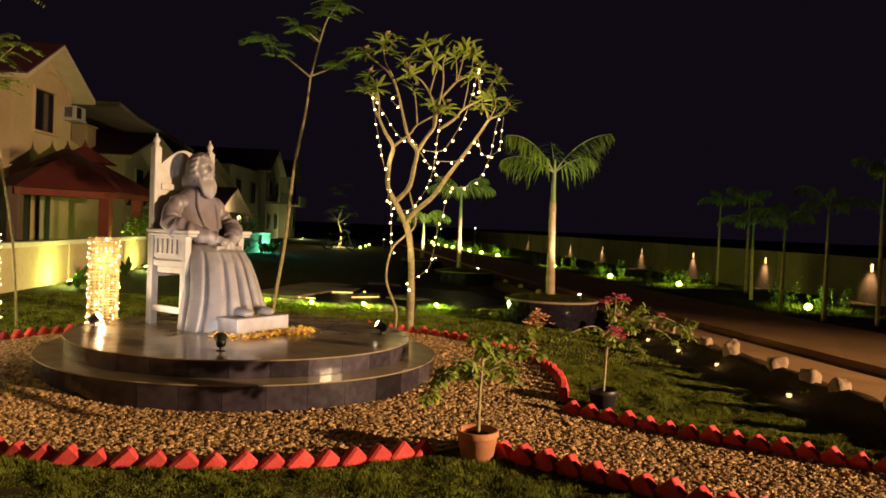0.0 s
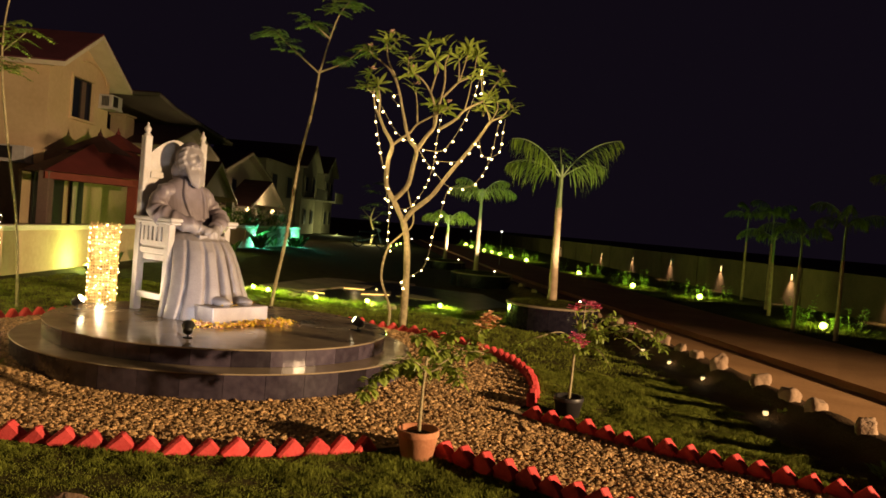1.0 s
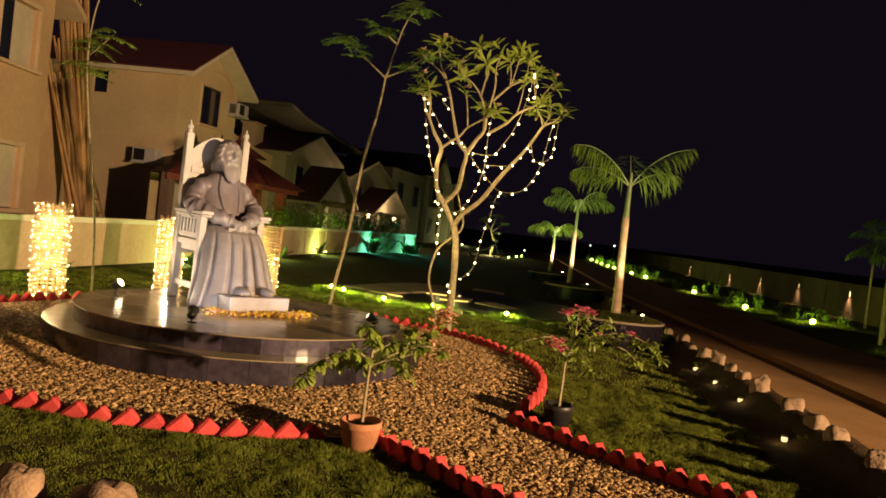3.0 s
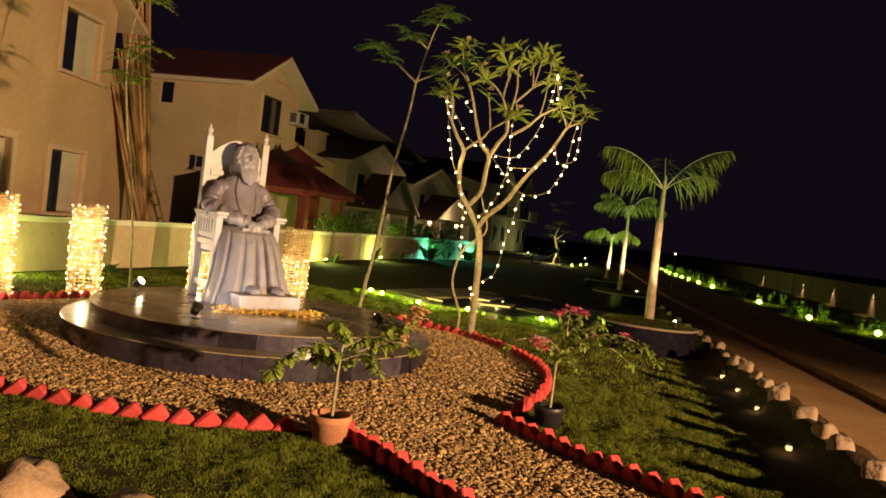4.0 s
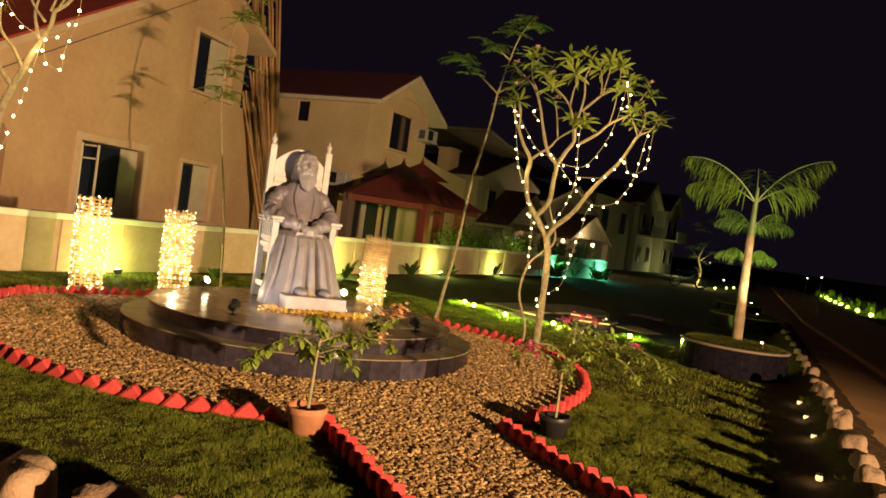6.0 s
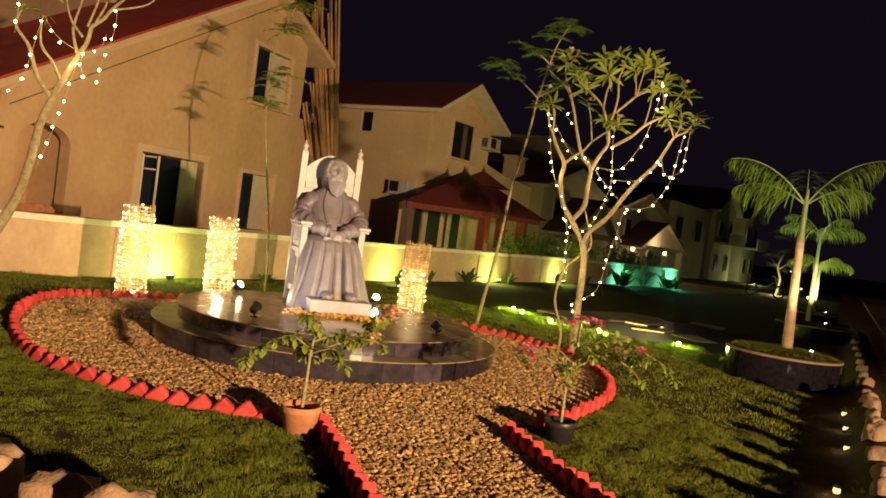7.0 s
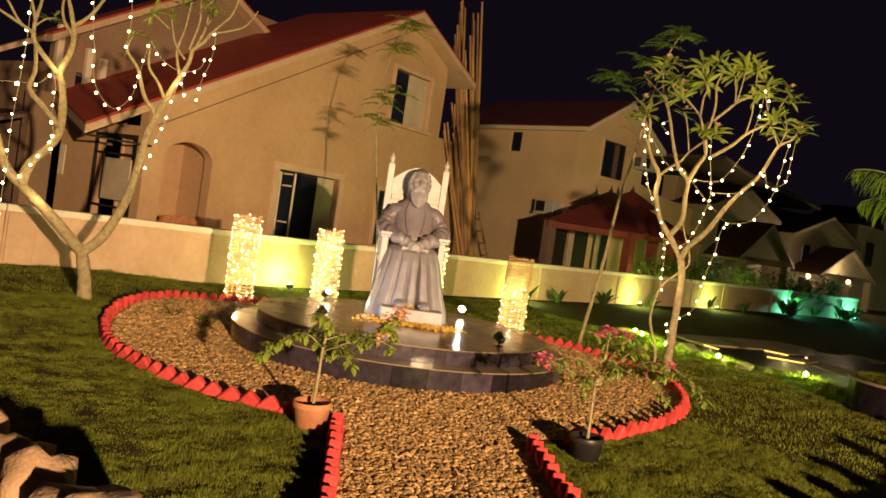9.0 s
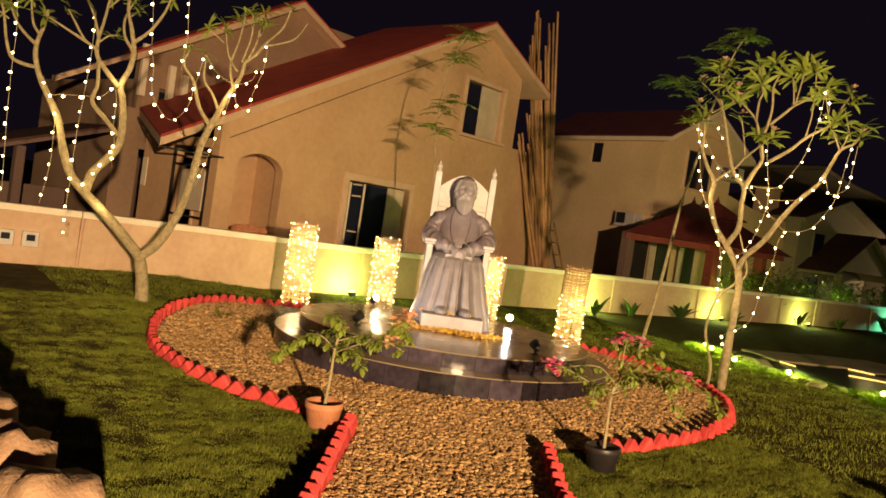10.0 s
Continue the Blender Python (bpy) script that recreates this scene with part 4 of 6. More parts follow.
# tiled porch
porch = thing("porch", "red-roofed veranda with red columns before the yellow house", "porch", HM2)
for x, y in [(-2.45, -.95), (-.5, -2.4), (2.0, -2.4), (2.8, -1.2)]:
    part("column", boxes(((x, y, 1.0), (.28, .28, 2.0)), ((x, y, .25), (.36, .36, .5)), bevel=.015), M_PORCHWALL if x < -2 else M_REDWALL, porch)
bm = bmesh.new()
e = [bm.verts.new(v) for v in [(-2.95, -1.15, 1.95), (-.85, -2.85, 1.95), (3.05, -2.85, 1.95), (3.05, .5, 1.95), (-1.0, .55, 1.95)]]
t_ = [bm.verts.new(v) for v in [(.1, -1.1, 3.0), (1.3, -1.1, 3.05)]]
for q in [(e[0], e[1], t_[0]), (e[1], e[2], t_[1], t_[0]), (e[2], e[3], t_[1]), (e[3], e[4], t_[0], t_[1]), (e[4], e[0], t_[0]), tuple(e[::-1])]:
    bm.faces.new(q)
bmesh.ops.recalc_face_normals(bm, faces=bm.faces)
pr = part("roof", bm, M_PORCHROOF, porch)
for x, z in ((.1, 2.88), (1.3, 3.05)):
    bm = bmesh.new()
    bmesh.ops.create_cone(bm, cap_ends=True, segments=4, radius1=1.0, radius2=.06, depth=.5, matrix=pose(x, -1.1, z, 0, 0, 45))
    lathe(bm, [(.05, .22), (.07, .28), (.03, .34), (.01, .44)], 10, (x, -1.1, z))
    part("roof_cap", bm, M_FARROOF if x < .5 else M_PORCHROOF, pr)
part("beam", boxes(((1.1, -2.5, 1.87), (3.7, .20, .14))), M_REDWALL, porch)
bm = bmesh.new()
tube(bm, [(-.6, -2.45, 1.84), (-2.6, -.95, 1.84)], .12, .12, 4, 1)
part("beam", bm, M_REDWALL, porch)
part("back_wall", boxes(((-.3, .48, 1.0), (1.4, .10, 2.0))), M_PLASTER2, porch)
for x0, x1 in [(-.6, .1), (.9, 1.6), (2.1, 2.9)]:
    part("door_leaf", boxes((((x0 + x1) / 2, .33 if x0 < 0 else .56, 1.0), (x1 - x0, .05, 1.9))), M_DARK, porch)
for x in (.34, 1.86):
    bm = bmesh.new()
    prism(bm, [(x - .12, .1), (x + .12, .1), (x + .14, 1.85), (x - .14, 1.85)], .03, "y", .30)
    part("curtain", bm, M_BOARD, porch, "pale curtain beside the door")


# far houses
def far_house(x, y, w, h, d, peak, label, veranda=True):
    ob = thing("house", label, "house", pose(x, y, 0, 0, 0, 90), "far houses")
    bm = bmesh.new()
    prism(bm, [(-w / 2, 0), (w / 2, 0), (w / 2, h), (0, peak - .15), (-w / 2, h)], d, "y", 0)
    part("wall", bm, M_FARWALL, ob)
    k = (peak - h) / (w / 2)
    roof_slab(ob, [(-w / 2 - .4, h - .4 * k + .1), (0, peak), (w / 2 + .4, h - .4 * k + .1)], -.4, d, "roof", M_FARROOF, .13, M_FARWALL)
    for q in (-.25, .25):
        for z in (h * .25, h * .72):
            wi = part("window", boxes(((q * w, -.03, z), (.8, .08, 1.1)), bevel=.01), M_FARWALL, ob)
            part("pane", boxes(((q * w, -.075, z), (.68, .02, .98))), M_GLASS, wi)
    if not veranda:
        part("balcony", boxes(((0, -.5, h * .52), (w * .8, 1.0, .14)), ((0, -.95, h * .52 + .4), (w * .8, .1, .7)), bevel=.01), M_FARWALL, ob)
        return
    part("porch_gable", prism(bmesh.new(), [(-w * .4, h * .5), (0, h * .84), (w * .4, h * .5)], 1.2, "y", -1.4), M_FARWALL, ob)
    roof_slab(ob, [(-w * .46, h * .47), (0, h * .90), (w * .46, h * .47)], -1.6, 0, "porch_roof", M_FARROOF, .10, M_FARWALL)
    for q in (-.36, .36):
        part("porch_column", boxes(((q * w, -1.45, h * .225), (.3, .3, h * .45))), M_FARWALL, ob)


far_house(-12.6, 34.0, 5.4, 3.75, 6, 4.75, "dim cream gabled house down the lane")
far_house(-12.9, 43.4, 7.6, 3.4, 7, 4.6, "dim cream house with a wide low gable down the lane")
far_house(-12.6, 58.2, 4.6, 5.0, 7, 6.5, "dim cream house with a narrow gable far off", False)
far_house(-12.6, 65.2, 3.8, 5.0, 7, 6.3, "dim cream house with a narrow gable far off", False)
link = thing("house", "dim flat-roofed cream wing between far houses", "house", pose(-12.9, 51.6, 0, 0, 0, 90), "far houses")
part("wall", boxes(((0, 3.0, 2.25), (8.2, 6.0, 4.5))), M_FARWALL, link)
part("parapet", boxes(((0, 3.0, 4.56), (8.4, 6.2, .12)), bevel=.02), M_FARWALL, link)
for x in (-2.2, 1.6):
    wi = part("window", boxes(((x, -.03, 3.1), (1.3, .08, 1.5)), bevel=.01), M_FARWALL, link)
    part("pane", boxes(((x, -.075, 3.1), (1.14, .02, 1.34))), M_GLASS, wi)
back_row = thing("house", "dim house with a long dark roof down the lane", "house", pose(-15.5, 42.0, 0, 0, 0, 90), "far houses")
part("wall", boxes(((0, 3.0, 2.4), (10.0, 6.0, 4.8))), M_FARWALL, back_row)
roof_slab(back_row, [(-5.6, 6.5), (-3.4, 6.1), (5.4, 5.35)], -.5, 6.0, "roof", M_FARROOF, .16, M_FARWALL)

# ---------------------------------------------------------------- boundary walls


def long_wall(name, pts, h, mat, label, thick=.15, coping=True, pier=0, lifts=None):
    ob = thing(name, label, "wall", kind="structure")
    lifts = lifts or [0] * len(pts)
    for a, b, za, zb in zip(pts, pts[1:], lifts, lifts[1:]):
        a, b = Vector(a), Vector(b)
        L, yaw = (b - a).length, math.degrees(math.atan2(b.y - a.y, b.x - a.x))
        m = pose(a.x, a.y, za, 0, 0, yaw) @ pose(0, 0, 0, 0, -math.degrees(math.atan2(zb - za, L)), 0)
        bm = bmesh.new()
        box(bm, (L / 2, 0, h / 2 - .1), (L, thick, h + .2), 0, m)
        part("wall_body", bm, mat, ob)
        if coping:
            bm = bmesh.new()
            box(bm, (L / 2, 0, h + .045), (L, thick + .07, .09), .008, m)
            part("coping", bm, M_COPING, ob)
        if pier:
            n = int(L / pier)
            for k in range(n + 1):
                bm = bmesh.new()
                box(bm, (k * pier + .2, 0, h / 2), (.34, thick + .06, h - .01), .006, m)
                part("pier", bm, mat, ob)
    return ob


WALL = [(-6.35, -2.0), (-6.62, 4.5), (-6.98, 9.0), (-7.85, 20.0), (-8.28, 25.5), (-8.32, 30.2), (-7.62, 34.7)]
long_wall("wall_garden", WALL, .74, M_BWALL, "low peach painted garden wall with a white coping", pier=3.4, lifts=[.07, .06, .0, 0, 0, 0, 0])
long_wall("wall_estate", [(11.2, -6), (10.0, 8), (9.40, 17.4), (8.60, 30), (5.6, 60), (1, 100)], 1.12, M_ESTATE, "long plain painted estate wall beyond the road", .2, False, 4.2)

for y in (3.28, 3.57):
    mb = thing("meter_box", "small pale meter box on the garden wall", "meter box", pose(-6.48, y + .35, .46, 0, 0, 92), "meter boxes")
    part("case", boxes(((0, 0, 0), (.2, .07, .2)), bevel=.008), M_GREYBOX, mb)
    part("window", boxes(((0, -.038, .02), (.1, .01, .08))), M_GLASS, mb)

# ---------------------------------------------------------------- garden flood lamps
GREEN, TEAL, WHITE = (.70, 1.0, .14), (.16, 1.0, .64), (1.0, .85, .60)


def ground_flood(x, y, aim, colour, lens, power, label, size=.07, lift=0.0, glare=.05):
    """A small flood lamp on a stake, with its lens tilted towards aim."""
    p = on(x, y, lift)
    top = thing("garden_lamp", label, "lamp", Matrix.Translation(p), "garden lamps")
    bm = bmesh.new()
    lathe(bm, [(.01, -.05), (.012, .05)], 8)
    part("stake", bm, M_BLACK, top)
    d = Vector(aim) - p
    q = d.to_track_quat("Z", "Y").to_matrix().to_4x4()
    bm = bmesh.new()
    lathe(bm, [(.6 * size, -.07), (size, -.01), (size * 1.05, 0), (size * .9, .004)], 16)
    head = part("head", bm, M_BLACK, top)
    head.matrix_local = Matrix.Translation((0, 0, .09)) @ q
    bm = bmesh.new()
    lathe(bm, [(size * .85, .003), (size * .6, .02), (.004, .028)], 14)
    part("lens", bm, lens, head)
    if power:
        lamp("garden_lamp_light", "POINT", tuple(p + Vector((0, 0, .12)) + d.normalized() * .06), power, colour, glare)
    return top


GL = "garden flood lamp with a glowing yellow-green lens"
for x, y in [(-6.66, 8.72), (-7.54, 19.85), (-7.90, 24.5), (-7.14, 14.92)]:
    ground_flood(x + .16, y, (x - .10, y, .75), (.80, 1.0, .22), M_FLOODG, 52, GL)
for x, y in [(-8.12, 30.2), (-7.45, 33.9)]:
    ground_flood(x + .2, y, (x - .4, y, .6), TEAL, M_FLOODT, 88, "garden flood lamp with a glowing teal lens", .12)
pond_lamps = [(-3.45, 13.95), (-3.1, 13.65), (-2.08, 12.8), (-1.25, 12.87), (-.08, 13.15)]
for x, y in pond_lamps:
    ground_flood(x, y, (x + .5, y - .9, .5), GREEN, M_FLOODG, 44, GL, .042, .02, .045)
strip_lamps = [(6.68, 14.5), (6.24, 21.0), (5.2, 24.7), (4.2, 30.2), (2.70, 39.6), (2.05, 43.0), (1.5, 46.1), (1.05, 48.6), (.6, 51.7), (.15, 54.4), (-.35, 59), (-.9, 63.5)]
for x, y in strip_lamps:
    ground_flood(x, y, (x - .8, y - 2.5, .6), GREEN, M_FLOODG, 0, GL, .058 + .0013 * y)
    lamp("garden_lamp_light", "SPOT", tuple(on(x - .06, y - .20, .30)), 78, (.80, 1.0, .16), .05, tuple(on(x + .5, y + .55, .10)), 158, .35)
for x, y in [(-4.57, 43.7), (-4.6, 47.1), (-4.67, 49.9)]:
    ground_flood(x, y, (x, y - 2, .6), GREEN, M_FLOODG, 6, GL, .06)

ground_flood(-10.9, 61.5, (-12.5, 61.0, 3.0), (.95, 1.0, .40), M_FLOODG, 150, GL)

# ---------------------------------------------------------------- lit cane columns


def bulb_mesh():
    bm = bmesh.new()
    bmesh.ops.create_icosphere(bm, subdivisions=1, radius=.0122)
    return mesh_of("bulb", bm, M_BULB, True)


BULB = bulb_mesh()


def cane_column(x, y, h, r, lit, seed, hi=1.0):
    g = random.Random(seed)
    p = on(x, y)
    top = thing("cane_column", "tall woven cane column wrapped in lit fairy lights", "lantern", Matrix.Translation(p) @ pose(0, 0, 0, g.uniform(-1, 1), g.uniform(-1, 1), g.uniform(0, 90)), "cane columns")

    def rim(a, z):
        k = r * (1 + .10 * math.cos(4 * a)) * (1 + .015 * math.sin(7 * z + a))
        return (k * math.cos(a), k * math.sin(a), z)
    bm = bmesh.new()
    n = 20
    for j in range(n):
        a = 2 * math.pi * j / n + g.uniform(-.05, .05)
        tube(bm, [rim(a, 0), rim(a + g.uniform(-.05, .05), h * .5), rim(a + g.uniform(-.03, .03), h + g.uniform(0, .02))], .0064, .0056, 4, 2, 0, False)
    part("stakes", bm, M_WICKER, top)
    bm = bmesh.new()
    z = .02
    while z < h:
        w = g.uniform(-.006, .006)
        pts = [rim(2 * math.pi * j / 24, z + w * math.sin(j) + g.uniform(-.004, .004)) for j in range(25)]
        tube(bm, pts, .0070, .0070, 4, 1, 0, False)
        z += g.uniform(.030, .046)
    part("weave", bm, M_WICKER, top)
    string = thing("fairy_lights", "string of warm fairy lights wound on a cane column", "fairy lights", top.matrix_world, "fairy lights")
    bm = bmesh.new()
    pts = []
    turns = lit // 10
    for k in range(lit):
        t = (k + .5) / lit
        a = 2 * math.pi * turns * t + g.uniform(-.3, .3)
        q = Vector(rim(a, max(.02, h * hi * t + g.uniform(-.035, .035))))
        q.x, q.y = q.x * 1.07, q.y * 1.07
        pts.append(q)
        piece("bulb", BULB, string, pose(*q) @ Matrix.Scale(g.uniform(.45, .80), 4))
    tube(bm, pts, .0018, .0018, 3, 2, 0, False)
    part("wire", bm, M_WIRE, string)
    for k in (.25, .75):
        lamp("fairy_light_glow", "POINT", tuple(p + Vector((0, 0, h * hi * k))), lit * .18, (1, .77, .44), .02)


cane_column(-4.80, 6.93, 1.13, .182, 140, 41)
cane_column(-4.80, 8.25, 1.09, .178, 140, 42)
cane_column(-3.10, 10.33, 1.06, .178, 66, 43, .62)
cane_column(-4.07, 9.565, 1.05, .172, 110, 44)

# ---------------------------------------------------------------- frangipani trees with lights


def leaf_into(V, Fc, base, way, up, length, width, fold=.18, droop=.2):
    """A pointed leaf: a folded strip of six faces."""
    way = way.normalized()
    side = way.cross(up).normalized()
    nrm = side.cross(way).normalized()
    i = len(V)
    V.append(base)
    for t, w in ((.3, .8), (.62, 1.0), (.85, .6)):
        c = base + way * (length * t) - nrm * (droop * length * t * t)
        V += [c - side * width * .5 * w + nrm * fold * width * w, c, c + side * width * .5 * w + nrm * fold * width * w]
    V.append(base + way * length - nrm * droop * length)
    Fc += [(i, i + 2, i + 1), (i, i + 3, i + 2)]
    for k in (1, 4):
        a = i + k
        Fc += [(a, a + 1, a + 4, a + 3), (a + 1, a + 2, a + 5, a + 4)]
    a = i + 7
    Fc += [(a, a + 1, a + 3), (a + 1, a + 2, a + 3)]


def frangipani(name, label, limbs, tips, seed, leaf_len, strings, per_m=6.5):
    g = random.Random(seed)
    top = thing("frangipani_tree", label, "tree")
    bm = bmesh.new()
    lines = []
    for pts, r0, r1 in limbs:
        lines.append(tube(bm, pts, r0 * (.60 if seed % 2 else .88), r1 * (.52 if seed % 2 else .80), 9, 6, .16))
    every = []
    for t in tips:
        t = Vector(t)
        every.append(t)
        if g.random() < .30:
            a = g.uniform(0, 6.28)
            e = t + Vector((math.cos(a) * g.uniform(.12, .22), math.sin(a) * g.uniform(.12, .22), g.uniform(-.08, .08)))
            tube(bm, [t - Vector((0, 0, .14)), (t + e) / 2 - Vector((0, 0, .07)), e], .009, .007, 6, 4)
            every.append(e)
    part("trunk", bm, M_BARK, top, "", True)
    V, Fc, FV, FF = [], [], [], []
    for t in every:
        t = Vector(t)
        n = g.randint(9, 12)
        axis = Vector((g.uniform(-.8, .8), g.uniform(-.8, .8), 1)).normalized()
        eu = axis.orthogonal().normalized()
        ev = axis.cross(eu)
        for k in range(n):
            a = 2 * math.pi * k / n + g.uniform(-.25, .25)
            w = eu * math.cos(a) + ev * math.sin(a) + axis * g.uniform(-.05, .8)
            leaf_into(V, Fc, t + axis * g.uniform(-.05, .03), w, axis, leaf_len * g.uniform(.75, 1.2), leaf_len * .21, .12, g.uniform(.1, .42))
        if g.random() < (.18 if seed % 2 else .08):
            for k in range(9):
                w = Vector((g.uniform(-1, 1), g.uniform(-1, 1), g.uniform(.3, 1)))
                leaf_into(FV, FF, t + Vector((0, 0, .05)) + w * .02, w, Vector((0, 0, 1.01)), .045, .03)
    ob = new("leaves", raw_mesh("leaves", V, Fc, M_LEAF))
    ob.parent = top
    if FV:
        ob = new("blossoms", raw_mesh("blossoms", FV, FF, M_BLOSSOM if seed % 2 else M_REDFL))
        ob.parent = top
    st = thing("fairy_lights", "string of warm fairy lights hung in the branches", "fairy lights", None, "fairy lights")
    for s in strings:
        line = smooth_line(s, 8)
        bm = bmesh.new()
        tube(bm, line, .0022, .0022, 4, 1, 0, False)
        part("wire", bm, M_WIRE, st)
        need = .05
        for a, b in zip(line, line[1:]):
            L = (b - a).length
            while need < L:
                q = a + (b - a) * (need / L)
                piece("bulb", BULB, st, pose(q.x + g.uniform(-.015, .015), q.y - .01, q.z - .02) @ Matrix.Scale(g.uniform(.80, 1.15) * (1 if seed % 2 else 1.2), 4))
                need += g.uniform(.7, 1.3) / per_m
            need -= L
    return top


limbs = [([(-.39, 10.12, .04), (-.39, 10.12, .45), (-.40, 10.15, .85), (-.44, 10.22, 1.21), (-.50, 10.24, 1.43)], .082, .074),
         ([(-.50, 10.24, 1.43), (-.63, 10.15, 1.67), (-.73, 10.02, 1.88), (-.71, 9.84, 2.15), (-.67, 9.79, 2.35), (-.77, 9.76, 2.52), (-.85, 9.75, 2.68)], .060, .034),
         ([(-.85, 9.75, 2.68), (-.92, 9.74, 2.82), (-.94, 9.71, 3.0)], .030, .018),
         ([(-.77, 9.76, 2.52), (-.85, 9.75, 2.70), (-.86, 9.74, 2.9), (-.89, 9.72, 3.05)], .026, .016)]
limbs += [([(-.67, 9.79, 2.35), (-.56, 9.82, 2.45), (-.47, 9.86, 2.53), (-.39, 9.88, 2.64), (-.22, 9.83, 2.74), (-.08, 9.78, 2.82)], .030, .016),
          ([(-.63, 10.14, 1.7), (-.47, 10.08, 1.88), (-.41, 9.98, 2.13), (-.38, 9.93, 2.32), (-.46, 9.87, 2.43), (-.51, 9.84, 2.54), (-.57, 9.8, 2.76), (-.62, 9.78, 2.96)], .054, .028),
          ([(-.62, 9.78, 2.96), (-.68, 9.77, 3.12), (-.77, 9.78, 3.26), (-.88, 9.79, 3.35), (-1.05, 9.8, 3.48)], .028, .014),
          ([(-.62, 9.78, 2.96), (-.70, 9.77, 3.19), (-.80, 9.79, 3.37), (-.84, 9.81, 3.58)], .022, .014)]
limbs += [([(-.38, 9.93, 2.32), (-.27, 9.91, 2.5), (-.18, 9.88, 2.63), (-.15, 9.77, 2.82), (-.12, 9.79, 2.96), (-.09, 9.78, 3.16), (-.1, 9.76, 3.37), (-.06, 9.81, 3.54)], .044, .014),
          ([(-.18, 9.88, 2.63), (-.19, 9.78, 2.85), (-.25, 9.77, 3.02), (-.35, 9.71, 3.15), (-.48, 9.73, 3.24)], .030, .014),
          ([(-.25, 9.77, 3.02), (-.20, 9.70, 3.21), (-.18, 9.71, 3.31), (-.28, 9.76, 3.49), (-.33, 9.79, 3.62)], .022, .013),
          ([(-.1, 9.8, 2.98), (0, 9.87, 3.11), (.08, 9.91, 3.2), (.25, 9.97, 3.31), (.36, 9.98, 3.41)], .028, .014)]
limbs += [([(.07, 9.9, 3.2), (.07, 9.87, 3.33), (.05, 9.84, 3.48)], .016, .011), ([(.08, 9.91, 3.2), (.13, 9.88, 3.41), (.16, 9.86, 3.56)], .015, .011), ([(.25, 9.97, 3.31), (.26, 9.93, 3.42), (.27, 9.89, 3.54)], .015, .011),
          ([(-.50, 10.24, 1.43), (-.37, 10.15, 1.59), (-.16, 10.12, 1.78), (.02, 10.11, 2.05), (.16, 10.14, 2.25), (.29, 10.24, 2.45), (.42, 10.18, 2.64), (.51, 10.15, 2.78), (.64, 10.15, 2.85), (.72, 10.11, 2.95)], .056, .018)]
limbs += [([(-.12, 9.90, 2.60), (.06, 9.97, 2.74), (.17, 10.04, 2.88), (.32, 10.08, 2.98), (.39, 10.08, 3.02), (.5, 10.06, 3.19), (.59, 10.04, 3.32)], .032, .014),
          ([(.17, 10.04, 2.88), (.21, 10.03, 3.1), (.23, 9.99, 3.26)], .016, .010), ([(.39, 10.08, 3.02), (.36, 10.05, 3.18), (.34, 10.0, 3.32)], .016, .011),
          ([(.5, 10.15, 2.78), (.45, 10.11, 2.91), (.41, 10.09, 2.98)], .016, .011), ([(.51, 10.15, 2.78), (.58, 10.12, 2.94), (.56, 10.1, 3.04)], .016, .011)]
limbs += [([(-.39, 9.88, 2.64), (-.41, 9.82, 2.88), (-.44, 9.78, 3.05)], .018, .012), ([(-.43, 10.14, 1.7), (-.47, 10.1, 1.86)], .020, .012),
          ([(-.58, 10.12, .04), (-.57, 10.12, .31), (-.71, 10.12, .69), (-.67, 10.18, 1.06), (-.52, 10.23, 1.25), (-.40, 10.24, 1.36), (-.37, 10.19, 1.5), (-.43, 10.14, 1.7)], .030, .020)]
tips = [limb[0][-1] for limb in limbs if limb[2] < .0165 and limb[0][-1][2] > 2.5]
tips += [(-1.03, 9.71, 3.05), (-.98, 9.73, 3.18), (-.74, 9.8, 3.5), (-.54, 9.76, 3.35), (-.21, 9.72, 3.4), (-.14, 9.79, 3.64), (.17, 9.85, 3.62), (.6, 10.05, 3.24), (.45, 10.08, 3.06), (.73, 10.11, 2.9), (-.19, 9.78, 2.87), (.72, 10.1, 3.0), (-.8, 9.81, 3.66)]
strings = [[(-.94, 9.71, 2.99), (-.90, 9.76, 2.69), (-.86, 9.76, 2.51), (-.82, 9.77, 2.33), (-.78, 9.83, 2.14), (-.72, 10.0, 1.92), (-.71, 10.14, 1.66), (-.48, 10.16, 1.59), (-.33, 10.13, 1.74), (-.22, 10.09, 1.95), (-.16, 10.08, 2.2), (-.14, 9.98, 2.44), (-.12, 9.88, 2.63), (-.08, 9.78, 2.82)],
           [(-.92, 9.72, 2.93), (-.78, 9.75, 2.73), (-.65, 9.78, 2.54), (-.52, 9.84, 2.43), (-.43, 9.88, 2.45), (-.27, 10.02, 2.22), (-.09, 10.11, 2.03), (.07, 10.11, 1.91), (.32, 10.11, 1.94), (.45, 10.13, 2.09), (.53, 10.16, 2.28), (.57, 10.15, 2.48), (.6, 10.15, 2.69), (.64, 10.13, 2.86)]]
